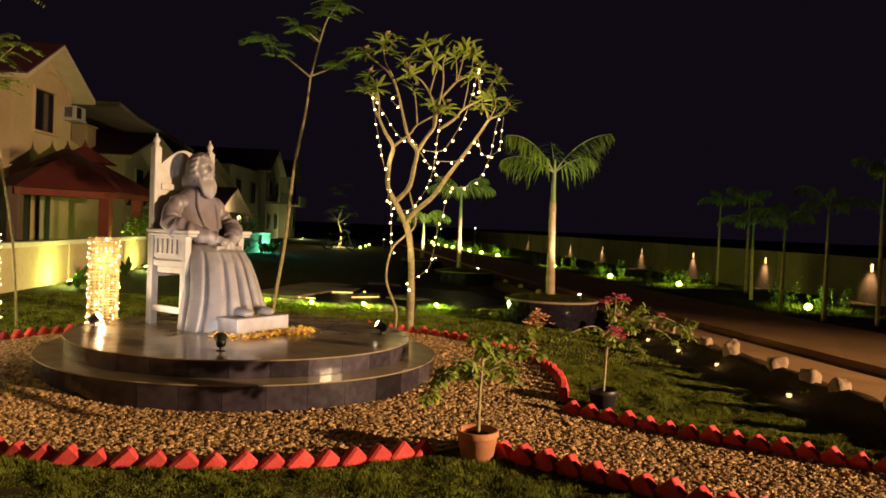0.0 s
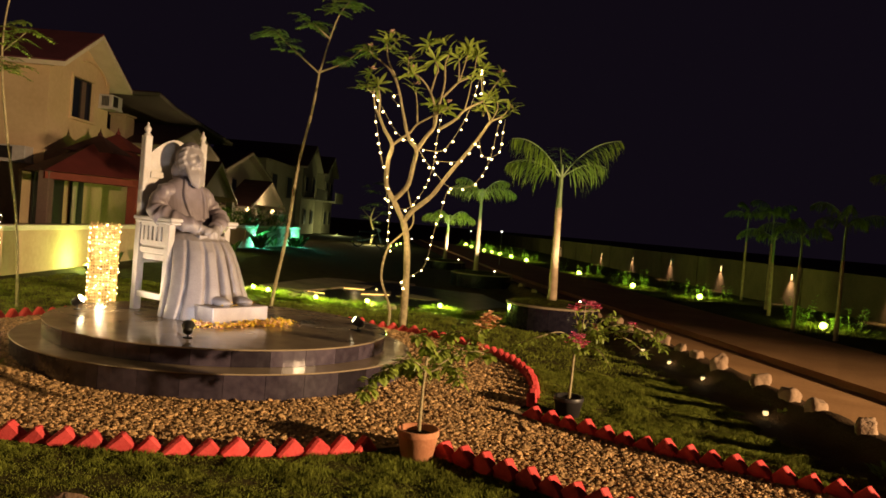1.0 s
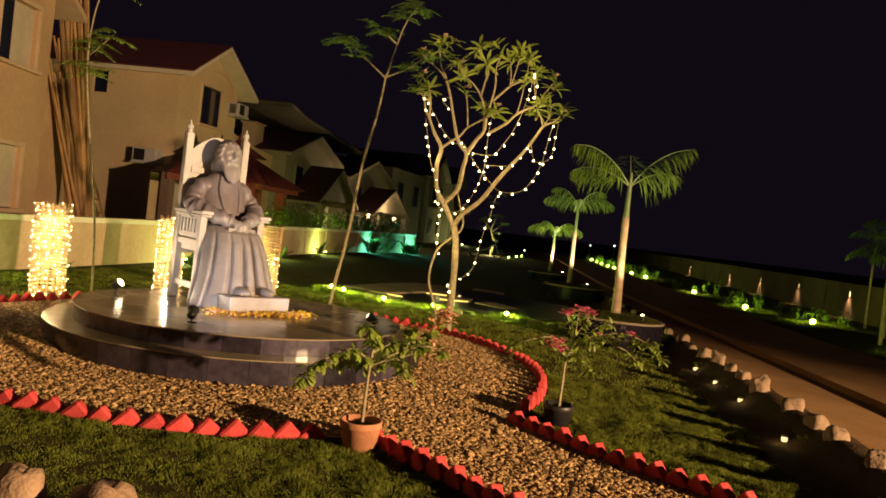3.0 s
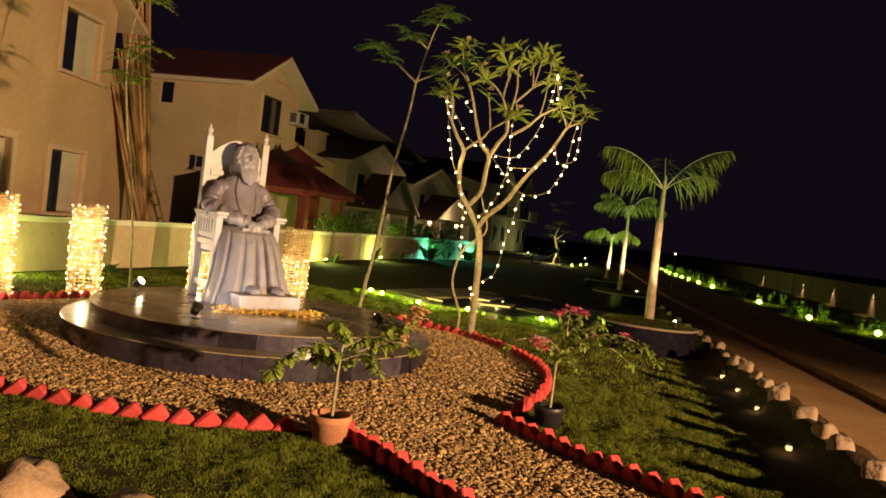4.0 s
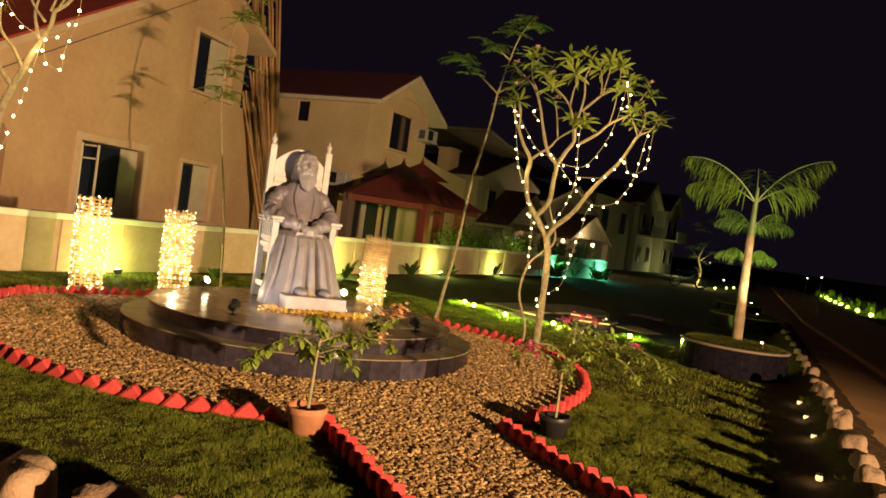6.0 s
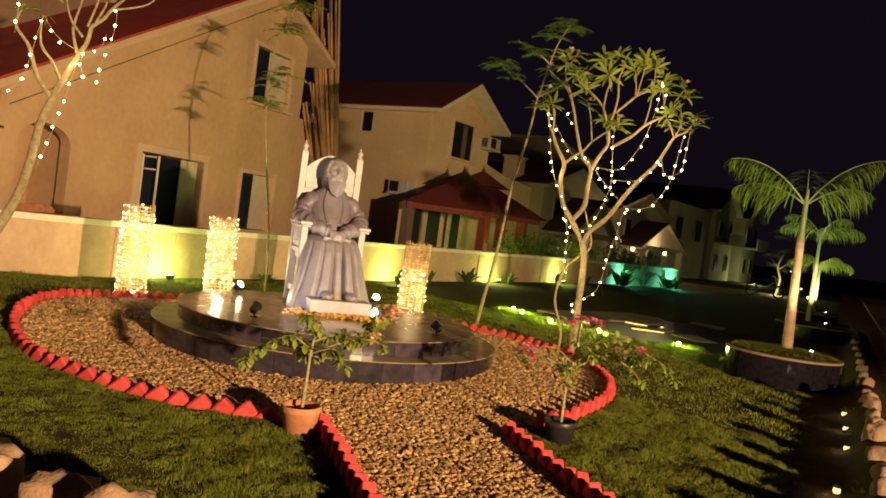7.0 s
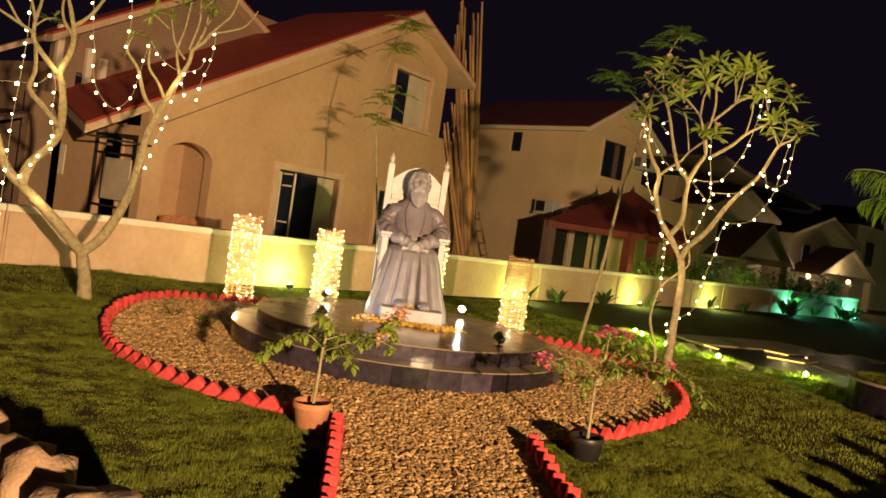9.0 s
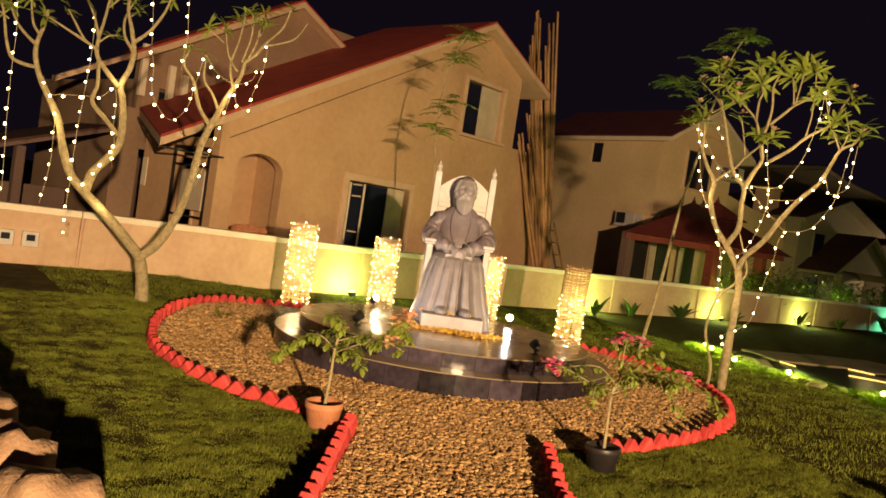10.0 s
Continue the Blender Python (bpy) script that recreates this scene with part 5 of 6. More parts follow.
strings += [[(-.60, 9.77, 2.82), (-.72, 9.76, 2.93), (-.64, 9.76, 2.97)],
            [(-.43, 9.88, 2.45), (-.31, 9.95, 2.35), (-.08, 10.05, 2.35), (.03, 10.09, 2.48), (.14, 10.11, 2.68), (.22, 10.08, 2.87), (.28, 10.06, 3.09), (.31, 10.03, 3.21), (.35, 9.98, 3.44)],
            [(-.17, 10.07, 2.22), (.13, 10.11, 2.24), (.24, 10.17, 2.35), (.31, 10.2, 2.46), (.37, 10.17, 2.55), (.41, 10.18, 2.41), (.46, 10.18, 2.33), (.64, 10.14, 2.39), (.67, 10.14, 2.62), (.69, 10.13, 2.82)]]
strings += [[(.07, 10.11, 1.91), (.02, 10.11, 1.8), (-.03, 10.14, 1.56), (-.08, 10.14, 1.38), (-.15, 10.12, .96), (-.22, 10.1, .83), (-.37, 10.06, .72), (-.46, 10.06, .66), (-.40, 10.05, .60)],
            [(-.71, 10.02, 1.89), (-.68, 10.16, 1.49), (-.68, 10.17, 1.29), (-.66, 10.15, 1.1), (-.61, 10.14, 1.04)], [(.35, 9.98, 3.44), (.38, 10.05, 3.17), (.31, 10.06, 3.08)]]
for p in [(-.75, 9.7, 2.2), (-.1, 9.9, 2.25), (.35, 10.0, 2.75), (-.5, 9.95, 1.2)]:
    lamp("fairy_light_glow", "POINT", p, 5, (1, .70, .28), .12)
for p in [(-4.2, 3.65, 1.9), (-3.95, 4.2, 2.4), (-3.6, 5.2, 2.5), (-4.0, 4.2, 1.1)]:
    lamp("fairy_light_glow", "POINT", p, 4, (1, .70, .28), .12)
frangipani("tree", "leafy frangipani tree hung with strings of warm lights", limbs, tips, 51, .19, strings, 7.0)

limbs = [([(-3.90, 4.72, .06), (-3.91, 4.69, .37), (-3.93, 4.64, .61)], .085, .076),
         ([(-3.93, 4.64, .61), (-4.04, 4.35, .93), (-4.16, 4.05, 1.22), (-4.22, 3.91, 1.38), (-4.26, 3.81, 1.63), (-4.30, 3.74, 1.91), (-4.34, 3.65, 2.1), (-4.39, 3.53, 2.32), (-4.43, 3.47, 2.51), (-4.44, 3.46, 2.67), (-4.44, 3.5, 2.85), (-4.44, 3.53, 3.04)], .066, .020),
         ([(-4.42, 3.49, 2.43), (-4.52, 3.36, 2.45), (-4.58, 3.26, 2.5), (-4.62, 3.2, 2.67), (-4.66, 3.16, 2.9), (-4.70, 3.12, 3.06)], .026, .013)]
limbs += [([(-4.44, 3.46, 2.66), (-4.55, 3.36, 2.76), (-4.64, 3.28, 2.87), (-4.72, 3.21, 3.04)], .022, .012), ([(-4.44, 3.48, 2.77), (-4.50, 3.41, 2.89), (-4.54, 3.37, 3.14)], .018, .012),
          ([(-4.15, 4.05, 1.22), (-4.11, 4.1, 1.44), (-4.03, 4.28, 1.71), (-4.01, 4.31, 1.93), (-4.01, 4.28, 2.22), (-4.02, 4.24, 2.38), (-3.99, 4.3, 2.58), (-3.97, 4.31, 2.77), (-3.98, 4.26, 2.99), (-3.99, 4.21, 3.16), (-3.98, 4.2, 3.38)], .058, .016),
          ([(-3.97, 4.30, 2.85), (-3.95, 4.44, 3.0), (-3.96, 4.56, 3.22), (-3.99, 4.62, 3.40)], .024, .012), ([(-3.97, 4.3, 2.76), (-4.04, 4.22, 2.9), (-4.10, 4.21, 3.08), (-4.14, 4.28, 3.28)], .020, .012)]
limbs += [([(-4.01, 4.22, 2.36), (-4.04, 4.06, 2.53), (-4.08, 3.98, 2.66), (-4.09, 3.98, 2.84), (-4.08, 4.01, 3.02), (-4.08, 4.04, 3.30)], .032, .013), ([(-4.08, 3.95, 2.72), (-4.08, 3.74, 2.81), (-4.08, 3.57, 2.88), (-4.06, 3.46, 2.92)], .018, .010),
          ([(-4.08, 3.98, 2.82), (-4.02, 3.89, 3.04), (-4.0, 3.78, 3.22)], .018, .011), ([(-4.01, 4.28, 1.86), (-3.98, 4.12, 2.01), (-4.0, 3.98, 2.16), (-3.96, 4.0, 2.34), (-4.02, 3.99, 2.60)], .030, .022),
          ([(-4.08, 3.98, 2.78), (-4.09, 4.07, 2.87), (-4.12, 4.15, 2.90)], .012, .008), ([(-4.07, 3.99, 2.69), (-4.10, 3.85, 2.78), (-4.13, 3.75, 2.93), (-4.15, 3.67, 3.05)], .018, .010)]
limbs += [([(-3.93, 4.64, .61), (-3.87, 4.8, .79), (-3.81, 4.97, 1.19), (-3.79, 5.04, 1.57), (-3.77, 5.08, 1.9), (-3.75, 5.15, 2.12), (-3.72, 5.23, 2.35), (-3.69, 5.31, 2.55), (-3.67, 5.38, 2.72), (-3.66, 5.4, 2.88)], .062, .026),
          ([(-3.66, 5.4, 2.88), (-3.63, 5.49, 2.97), (-3.60, 5.58, 3.12), (-3.55, 5.73, 3.32), (-3.53, 5.79, 3.55)], .024, .011), ([(-3.75, 5.15, 2.12), (-3.82, 5.02, 2.31), (-3.87, 4.94, 2.57), (-3.93, 4.83, 2.74), (-3.95, 4.87, 2.90)], .028, .012),
          ([(-3.72, 5.2, 2.30), (-3.80, 5.14, 2.47), (-3.88, 5.05, 2.63), (-3.93, 5.06, 2.90)], .022, .011)]
limbs += [([(-3.69, 5.31, 2.6), (-3.76, 5.28, 2.83), (-3.79, 5.35, 3.12), (-3.84, 5.4, 3.45)], .020, .009), ([(-3.68, 5.34, 2.76), (-3.78, 5.25, 2.93), (-3.86, 5.21, 3.2)], .016, .009), ([(-3.65, 5.43, 2.92), (-3.55, 5.46, 3.1), (-3.46, 5.44, 3.27)], .016, .009),
          ([(-3.60, 5.58, 3.09), (-3.44, 5.83, 3.21), (-3.33, 5.92, 3.40)], .014, .007), ([(-3.67, 5.37, 2.87), (-3.59, 5.41, 3.17), (-3.54, 5.37, 3.38)], .015, .009)]
tips = [limb[0][-1] for limb in limbs if limb[2] < .0165 and limb[0][-1][2] > 2.85 and limb[1] != .014]
strings = [[(-3.88, 4.78, 3.44), (-3.87, 4.79, 3.25), (-3.87, 4.81, 3.04), (-3.87, 4.8, 2.85), (-3.86, 4.79, 2.66)],
           [(-4.0, 4.44, 3.36), (-3.99, 4.47, 3.08), (-3.98, 4.49, 2.84), (-3.97, 4.53, 2.64), (-3.96, 4.54, 2.41), (-3.93, 4.62, 2.23), (-3.89, 4.76, 2.12), (-3.84, 4.89, 2.26), (-3.82, 4.94, 2.5), (-3.81, 4.98, 2.74), (-3.80, 5.01, 2.87), (-3.78, 5.06, 2.8), (-3.73, 5.15, 2.69), (-3.67, 5.29, 2.62)],
           [(-3.67, 5.31, 2.6), (-3.61, 5.48, 2.69), (-3.60, 5.53, 2.83)]]
strings += [[(-3.58, 5.59, 3.15), (-3.58, 5.6, 2.98), (-3.59, 5.58, 2.78), (-3.61, 5.52, 2.56), (-3.62, 5.5, 2.36), (-3.65, 5.36, 2.42), (-3.64, 5.31, 2.6), (-3.67, 5.24, 2.19), (-3.70, 5.11, 1.64), (-3.72, 5.05, 1.45)],
            [(-4.41, 3.23, 3.08), (-4.40, 3.26, 2.75), (-4.40, 3.26, 2.43), (-4.40, 3.27, 1.94), (-4.39, 3.29, 1.54), (-4.38, 3.31, 1.1)],
            [(-4.15, 3.93, 3.1), (-4.15, 3.94, 2.65), (-4.16, 3.92, 2.18), (-4.16, 3.9, 1.78), (-4.15, 3.9, 1.36), (-4.15, 3.89, 1.13), (-4.15, 3.9, .93), (-4.15, 3.91, .70)]]
strings += [[(-4.28, 3.54, 2.34), (-4.25, 3.62, 2.18), (-4.23, 3.73, 2.19), (-4.17, 3.88, 2.21), (-4.10, 4.08, 2.24), (-4.05, 4.18, 2.35), (-4.03, 4.22, 2.21), (-4.03, 4.22, 1.97), (-4.0, 4.25, 1.74), (-4.03, 4.25, 1.56)],
            [(-4.24, 3.69, 2.05), (-4.24, 3.7, 1.69), (-4.24, 3.7, 1.44), (-4.25, 3.65, 1.04)], [(-4.0, 4.25, 1.74), (-4.04, 4.11, 1.47), (-4.09, 3.99, 1.27)]]
frangipani("tree", "bare-limbed frangipani tree hung with strings of warm lights", limbs, tips, 52, .16, strings, 6.4)


# ---------------------------------------------------------------- feathery saplings
def spray(V, Fc, base, way, length, g, pairs=11, leaf=.085):
    """A feathery leaf: a stem with pairs of small leaflets."""
    way = way.normalized()
    up = Vector((0, 0, 1))
    side = way.cross(up).normalized()
    for k in range(pairs):
        t = (k + 1) / pairs
        c = base + way * length * t - up * (length * .28 * t * t)
        for s in (-1, 1):
            l = leaf * (1.15 - .55 * t) * g.uniform(.8, 1.2)
            leaf_into(V, Fc, c, side * s + way * .45 + up * g.uniform(-.3, .1), up, l, l * .36, .05, .2)


def sapling(label, stems, clumps, seed, r=.024, mat=M_LEAFD):
    g = random.Random(seed)
    top = thing("sapling", label, "tree")
    bm = bmesh.new()
    for i, pts in enumerate(stems):
        tube(bm, pts, r if i == 0 else r * .45, r * .45 if i == 0 else r * .2, 7, 6, .15)
    part("trunk", bm, M_BARK, top, "", True)
    V, Fc = [], []
    for c, n, size in clumps:
        for k in range(n * 2):
            a = g.uniform(0, 6.28)
            spray(V, Fc, Vector(c) + Vector((g.uniform(-.06, .06), g.uniform(-.06, .06), g.uniform(-.07, .07))), Vector((math.cos(a), math.sin(a), g.uniform(-.1, .35))), size * g.uniform(.7, 1.15), g)
    ob = new("leaves", raw_mesh("leaves", V, Fc, mat))
    ob.parent = top
    return top


sapling("slender young tree with feathery leaves at its top", [[(-2.33, 10.95, 0), (-2.29, 10.98, .37), (-2.19, 11.03, 1.16), (-2.12, 11.09, 2.11), (-2.0, 11.15, 2.9), (-1.95, 11.18, 3.46)],
        [(-1.95, 11.18, 3.40), (-2.36, 11.2, 3.72), (-2.61, 11.21, 3.93)], [(-1.95, 11.18, 3.40), (-1.79, 11.23, 4.14), (-1.61, 11.25, 4.47)], [(-1.95, 11.18, 3.42), (-1.6, 11.19, 3.59), (-1.34, 11.21, 3.84)], [(-1.85, 11.2, 3.9), (-2.1, 11.2, 4.1)]],
        [((-2.61, 11.21, 3.95), 6, .34), ((-2.4, 11.1, 3.74), 3, .25), ((-1.61, 11.25, 4.48), 8, .34), ((-1.75, 11.1, 4.3), 4, .28), ((-1.34, 11.21, 3.84), 4, .26), ((-1.62, 11.15, 3.58), 5, .26), ((-2.1, 11.2, 4.12), 5, .30)], 61, .03)
sapling("slender young tree with feathery leaves before the wall", [[(-4.90, 9.20, 0), (-4.95, 9.16, 1.0), (-5.10, 9.05, 2.2), (-5.17, 9.0, 3.0), (-5.12, 9.03, 3.7), (-4.95, 9.15, 4.25)], [(-5.15, 9.0, 3.0), (-4.9, 9.1, 3.3)]],
        [((-5.13, 9.02, 2.85), 7, .32), ((-5.12, 9.03, 3.15), 5, .30), ((-4.95, 9.12, 3.3), 4, .26), ((-5.02, 9.1, 3.95), 8, .36), ((-4.92, 9.16, 4.3), 8, .36)], 62, .018, M_LEAF)

# ---------------------------------------------------------------- potted bougainvilleas


def pot(name, label, x, y, r0, r1, h, mat):
    m = Matrix.Translation(on(x, y, -.004)) @ pose(0, 0, 0, 1.5, -1)
    top = thing(name, label, "plant pot", m)
    bm = bmesh.new()
    lathe(bm, [(r0, 0), (r0 + (r1 - r0) * .8, h * .78), (r1 * .985, h * .80), (r1, h * .83), (r1, h * .985), (r1 * .985, h), (r1 * .89, h), (r1 * .87, h * .85)], 36)
    part("pot_body", bm, mat, top, "", True)
    bm = bmesh.new()
    lathe(bm, [(r1 * .88, h * .80), (r1 * .5, h * .865), (.004, h * .87)], 20)
    part("soil", bm, M_SOIL, top)
    return top


def bush(label, x, y, z0, stem, arms, flowers, seed, leafmat=M_LEAF, big=1.0):
    g = random.Random(seed)
    top = thing("bougainvillea", label, "potted plant")
    bm = bmesh.new()
    tube(bm, stem, .012, .009, 7, 6, .25)
    V, Fc = [], []
    for a, dens in arms:
        arm = bmesh.new()
        line = tube(arm, a, .006, .0025, 5, 7, .1)
        part("branch", arm, M_BARK, top, "", True)
        for k, p in enumerate(line):
            if k < 3:
                continue
            for _ in range(int(dens / big)):
                w = Vector((g.uniform(-1, 1), g.uniform(-1, 1), g.uniform(-.7, .4)))
                leaf_into(V, Fc, p + w * g.uniform(.0, .035), w, Vector((0, 0, 1)), big * g.uniform(.042, .082), big * g.uniform(.028, .050), .12, .3)
    part("stem", bm, M_BARK, top, "", True)
    ob = new("leaves", raw_mesh("leaves", V, Fc, leafmat))
    ob.parent = top
    for c, n, s, mat in flowers:
        FV, FF = [], []
        for k in range(n * 2):
            p = Vector(c) + Vector((g.gauss(0, s), g.gauss(0, s), g.gauss(0, s * .7)))
            for q in range(3):
                a = q * 2.1 + g.uniform(0, 1)
                leaf_into(FV, FF, p, Vector((math.cos(a), math.sin(a), g.uniform(.1, .9))), Vector((0, 0, 1.0)), .030, .027, .1, .1)
        ob = new("blossom", raw_mesh("blossom", FV, FF, mat))
        ob.parent = top
    return top


P1, P2 = (.26, 4.87), (1.34, 6.42)
pot("terracotta_pot", "terracotta pot standing on the lawn at the path's mouth", *P1, .094, .130, .20, M_TERRA)
pot("plastic_pot", "black plastic pot standing on the lawn at the path's mouth", *P2, .088, .120, .17, M_BLACKPOT)
x, y = P1
bush("bougainvillea with green leaves and peach flowers in a terracotta pot", x, y, .18, [(x, y, .15), (x, y + .01, .36), (x + .005, y + .01, .50), (x + .01, y + .02, .60)],
     [([(x + .005, y + .01, .50), (x + .18, y + .15, .62), (x + .30, y + .27, .73), (x + .35, y + .32, .82)], 4), ([(x + .16, y + .12, .60), (x + .30, y + .2, .64), (x + .40, y + .3, .60)], 4), ([(x + .005, y + .01, .52), (x - .10, y - .08, .60), (x - .26, y - .18, .50), (x - .33, y - .24, .40)], 6), ([(x + .01, y + .02, .58), (x + .02, y + .02, .70), (x - .06, y - .02, .74)], 6),
      ([(x + .005, y + .01, .50), (x + .16, y + .05, .56), (x + .22, y + .10, .46)], 6), ([(x + .04, y + .03, .44), (x - .08, y + .08, .52), (x - .2, y + .15, .50), (x - .26, y + .2, .44)], 6), ([(x + .01, y + .02, .58), (x + .10, y + .16, .64), (x + .12, y + .26, .58)], 6), ([(x + .2, y + .35, .74), (x + .12, y + .45, .70), (x + .1, y + .52, .62)], 4)],
     [((.60, 5.17, .80), 15, .034, M_ORANGE), ((.64, 5.20, .845), 10, .028, M_ORANGE), ((.60, 5.10, .66), 5, .03, M_ORANGE), ((x - .06, y + .06, .66), 3, .02, M_ORANGE)], 71, M_LEAF, .92)
x, y = P2
fork = (1.35, 6.40, .50)
bush("bougainvillea with pink flowers in a black pot", x, y, .15, [(x, y, .12), (x + .005, y - .01, .30), fork, (1.38, 6.40, .58)],
     [([fork, (1.39, 6.42, .66), (1.40, 6.40, .78), (1.405, 6.41, .90)], 2), ([(1.38, 6.42, .62), (1.35, 6.42, .74), (1.312, 6.40, .86)], 1), ([(1.39, 6.42, .66), (1.45, 6.46, .78), (1.50, 6.50, .87)], 2),
      ([fork, (1.45, 6.42, .66), (1.58, 6.45, .79), (1.66, 6.47, .80)], 3), ([(1.45, 6.42, .62), (1.62, 6.48, .72), (1.80, 6.53, .74), (2.0, 6.55, .66), (2.06, 6.56, .58)], 3),
      ([(1.45, 6.42, .62), (1.65, 6.38, .70), (1.85, 6.33, .71), (2.0, 6.20, .74)], 3), ([fork, (1.46, 6.6, .62), (1.54, 6.77, .68), (1.6, 6.85, .64)], 3), ([(1.65, 6.40, .68), (1.80, 6.42, .62), (1.92, 6.40, .52)], 2),
      ([fork, (1.40, 6.22, .56), (1.48, 6.10, .58), (1.555, 6.0, .50)], 4), ([fork, (1.35, 6.18, .58), (1.30, 5.98, .66), (1.28, 5.87, .67)], 2), ([(1.38, 6.40, .56), (1.23, 6.375, .655), (1.04, 6.29, .61), (.94, 6.45, .54), (.87, 6.66, .45)], 2),
      ([(1.42, 6.40, .60), (1.50, 6.38, .68), (1.56, 6.36, .64)], 4)],
     [((1.312, 6.40, .85), 7, .024, M_PINK), ((1.405, 6.41, .89), 10, .028, M_PINK), ((1.50, 6.50, .87), 7, .024, M_PINK), ((1.28, 5.88, .672), 11, .034, M_PINK), ((1.34, 5.855, .646), 5, .022, M_PINK), ((1.81, 6.53, .745), 4, .018, M_PINK), ((1.54, 6.77, .675), 4, .02, M_PINK)], 72, M_LEAF, .72)

# ---------------------------------------------------------------- border rocks


def rock(x, y, s, seed, label, flat=1.0, mat=M_ROCK, lift=0.0):
    g = random.Random(seed)
    bm = bmesh.new()
    bmesh.ops.create_icosphere(bm, subdivisions=3, radius=1)
    off = Vector((g.uniform(-50, 50), g.uniform(-50, 50), 0))
    sx, sy, sz = s * g.uniform(.75, 1.0), s * g.uniform(.7, .95), s * g.uniform(1.0, 1.35) * flat
    for v in bm.verts:
        n = v.co.copy()
        big = max(abs(n.x), abs(n.y), abs(n.z)) ** -.7
        k = big * (.92 + .34 * noise.noise(n * 1.1 + off) + .16 * noise.noise(n * 2.9 + off) + .05 * noise.noise(n * 7 + off))
        v.co = Vector((n.x * sx, n.y * sy, n.z * sz)) * k
        v.co.z = max(v.co.z, -.5 * sz)
    ob = new("rock", mesh_of("rock", bm, mat, True))
    ob.matrix_world = Matrix.Translation(on(x, y, .28 * sz + lift)) @ pose(0, 0, 0, 0, 0, g.uniform(0, 360))
    tagged(ob, label, "rock", "border rocks")


bm = bmesh.new()
BANK = [Vector((road_near(y), y, 0)) for y in np.arange(3.0, 24, .12)]
prev = None
for i, p in enumerate(BANK):
    d = (BANK[min(i + 1, len(BANK) - 1)] - BANK[max(i - 1, 0)]).normalized()
    nrm = Vector((-d.y, d.x, 0))
    ring = []
    # outer three points spread dark earth over the lawn in place of the bank's shadow
    for off, h in ((.66, -.006), (.50, .012), (.34, .014), (.20, .018), (.10, .09), (.04, .150), (-.04, .165), (-.16, .145), (-.26, .105), (-.34, .085), (-.40, .06)):
        q = p + nrm * off
        h = h * (1 + .3 * noise.noise(q * 3.1)) + .012 * noise.noise(q * 9)
        ring.append(bm.verts.new((q.x, q.y, gh(q.x, q.y) + h)))
    if prev:
        for k in range(len(ring) - 1):
            bm.faces.new((prev[k], prev[k + 1], ring[k + 1], ring[k]))
    prev = ring
bmesh.ops.recalc_face_normals(bm, faces=bm.faces)
bank = tagged(part("earth_bank", bm, M_BANK, None, "", True), "low earth bank between lawn and road, with its shade as dark earth", "bank", kind="structure")
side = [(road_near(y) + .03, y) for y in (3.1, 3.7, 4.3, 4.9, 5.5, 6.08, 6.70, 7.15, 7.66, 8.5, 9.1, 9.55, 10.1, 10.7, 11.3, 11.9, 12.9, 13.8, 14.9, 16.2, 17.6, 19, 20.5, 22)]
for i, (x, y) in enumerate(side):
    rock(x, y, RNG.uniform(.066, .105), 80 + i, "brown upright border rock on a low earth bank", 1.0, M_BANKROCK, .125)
for i, x in enumerate([-2.6, -2.15, -1.72, -1.30, -.88, -.47, -.06, .42, .86, 1.27, 1.74]):
    rock(x, 2.845 + .075 * x + RNG.uniform(-.02, .02), RNG.uniform(.165, .19), 120 + i, "pale upright border rock along the lawn's front", 1.18)

# small lit bollards along the rocks
for i, (x, y) in enumerate([(2.80, 9.30), (2.94, 8.40), (3.09, 6.98), (2.66, 10.15), (-1.62, 16.75)]):
    b = thing("bollard_lamp", "small low garden lamp with a lit warm lens", "lamp", Matrix.Translation(on(x, y)) @ pose(0, 0, 0, 0, 0, 160), "bollard lamps")
    bm = bmesh.new()
    lathe(bm, [(.016, 0), (.016, .06), (.022, .064), (.022, .075), (.008, .082)], 14)
    part("body", bm, M_BLACK, b)
    bm = bmesh.new()
    lathe(bm, [(.017, .022), (.024, .03), (.024, .052), (.017, .06)], 14)
    part("lens", bm, M_BOLLARD, b)
    lamp("bollard_light", "POINT", tuple(on(x - .04, y - .09, .08)), .3, (1, .74, .35), .006)

# ---------------------------------------------------------------- palms and planters


def planter(x, y, r, h):
    top = thing("round_planter", "round planter faced with dark polished granite slabs", "planter", Matrix.Translation(on(x, y, 0)), "round planters")
    bm = bmesh.new()
    lathe(bm, [(r - .03, -.1), (r - .03, h - .03)], 40)
    body = part("planter_body", bm, M_PLANTER, top)
    slab_ring(body, r, -.05, h - .03, 14, mat=M_PLANTER)
    bm = bmesh.new()
    rr = [(r + .012, h - .026), (r + .016, h - .013), (r + .012, h), (r - .045, h), (r - .045, h - .05)]
    lathe(bm, rr, 40)
    part("rim", bm, M_PAVING, top)
    bm = bmesh.new()
    lathe(bm, [(r - .04, h - .03), (r - .09, h + .004), (r * .5, h + .035), (.01, h + .05)], 32)
    part("planting_soil", bm, M_GRASS, top)
    g = random.Random(int(100 * y))
    V, Fc = [], []
    for k in range(2600):
        a, q = g.uniform(0, 6.28), (r - .06) * math.sqrt(g.random())
        leaf_into(V, Fc, Vector((q * math.cos(a), q * math.sin(a), h + .04 * (1 - q / r))), Vector((g.uniform(-.7, .7), g.uniform(-.7, .7), 1)), Vector((1, 0, 0)), g.uniform(.02, .05), .006, .1, .3)
    ob = new("planting_grass", raw_mesh("planting_grass", V, Fc, M_BLADE))
    ob.parent = top
    return top


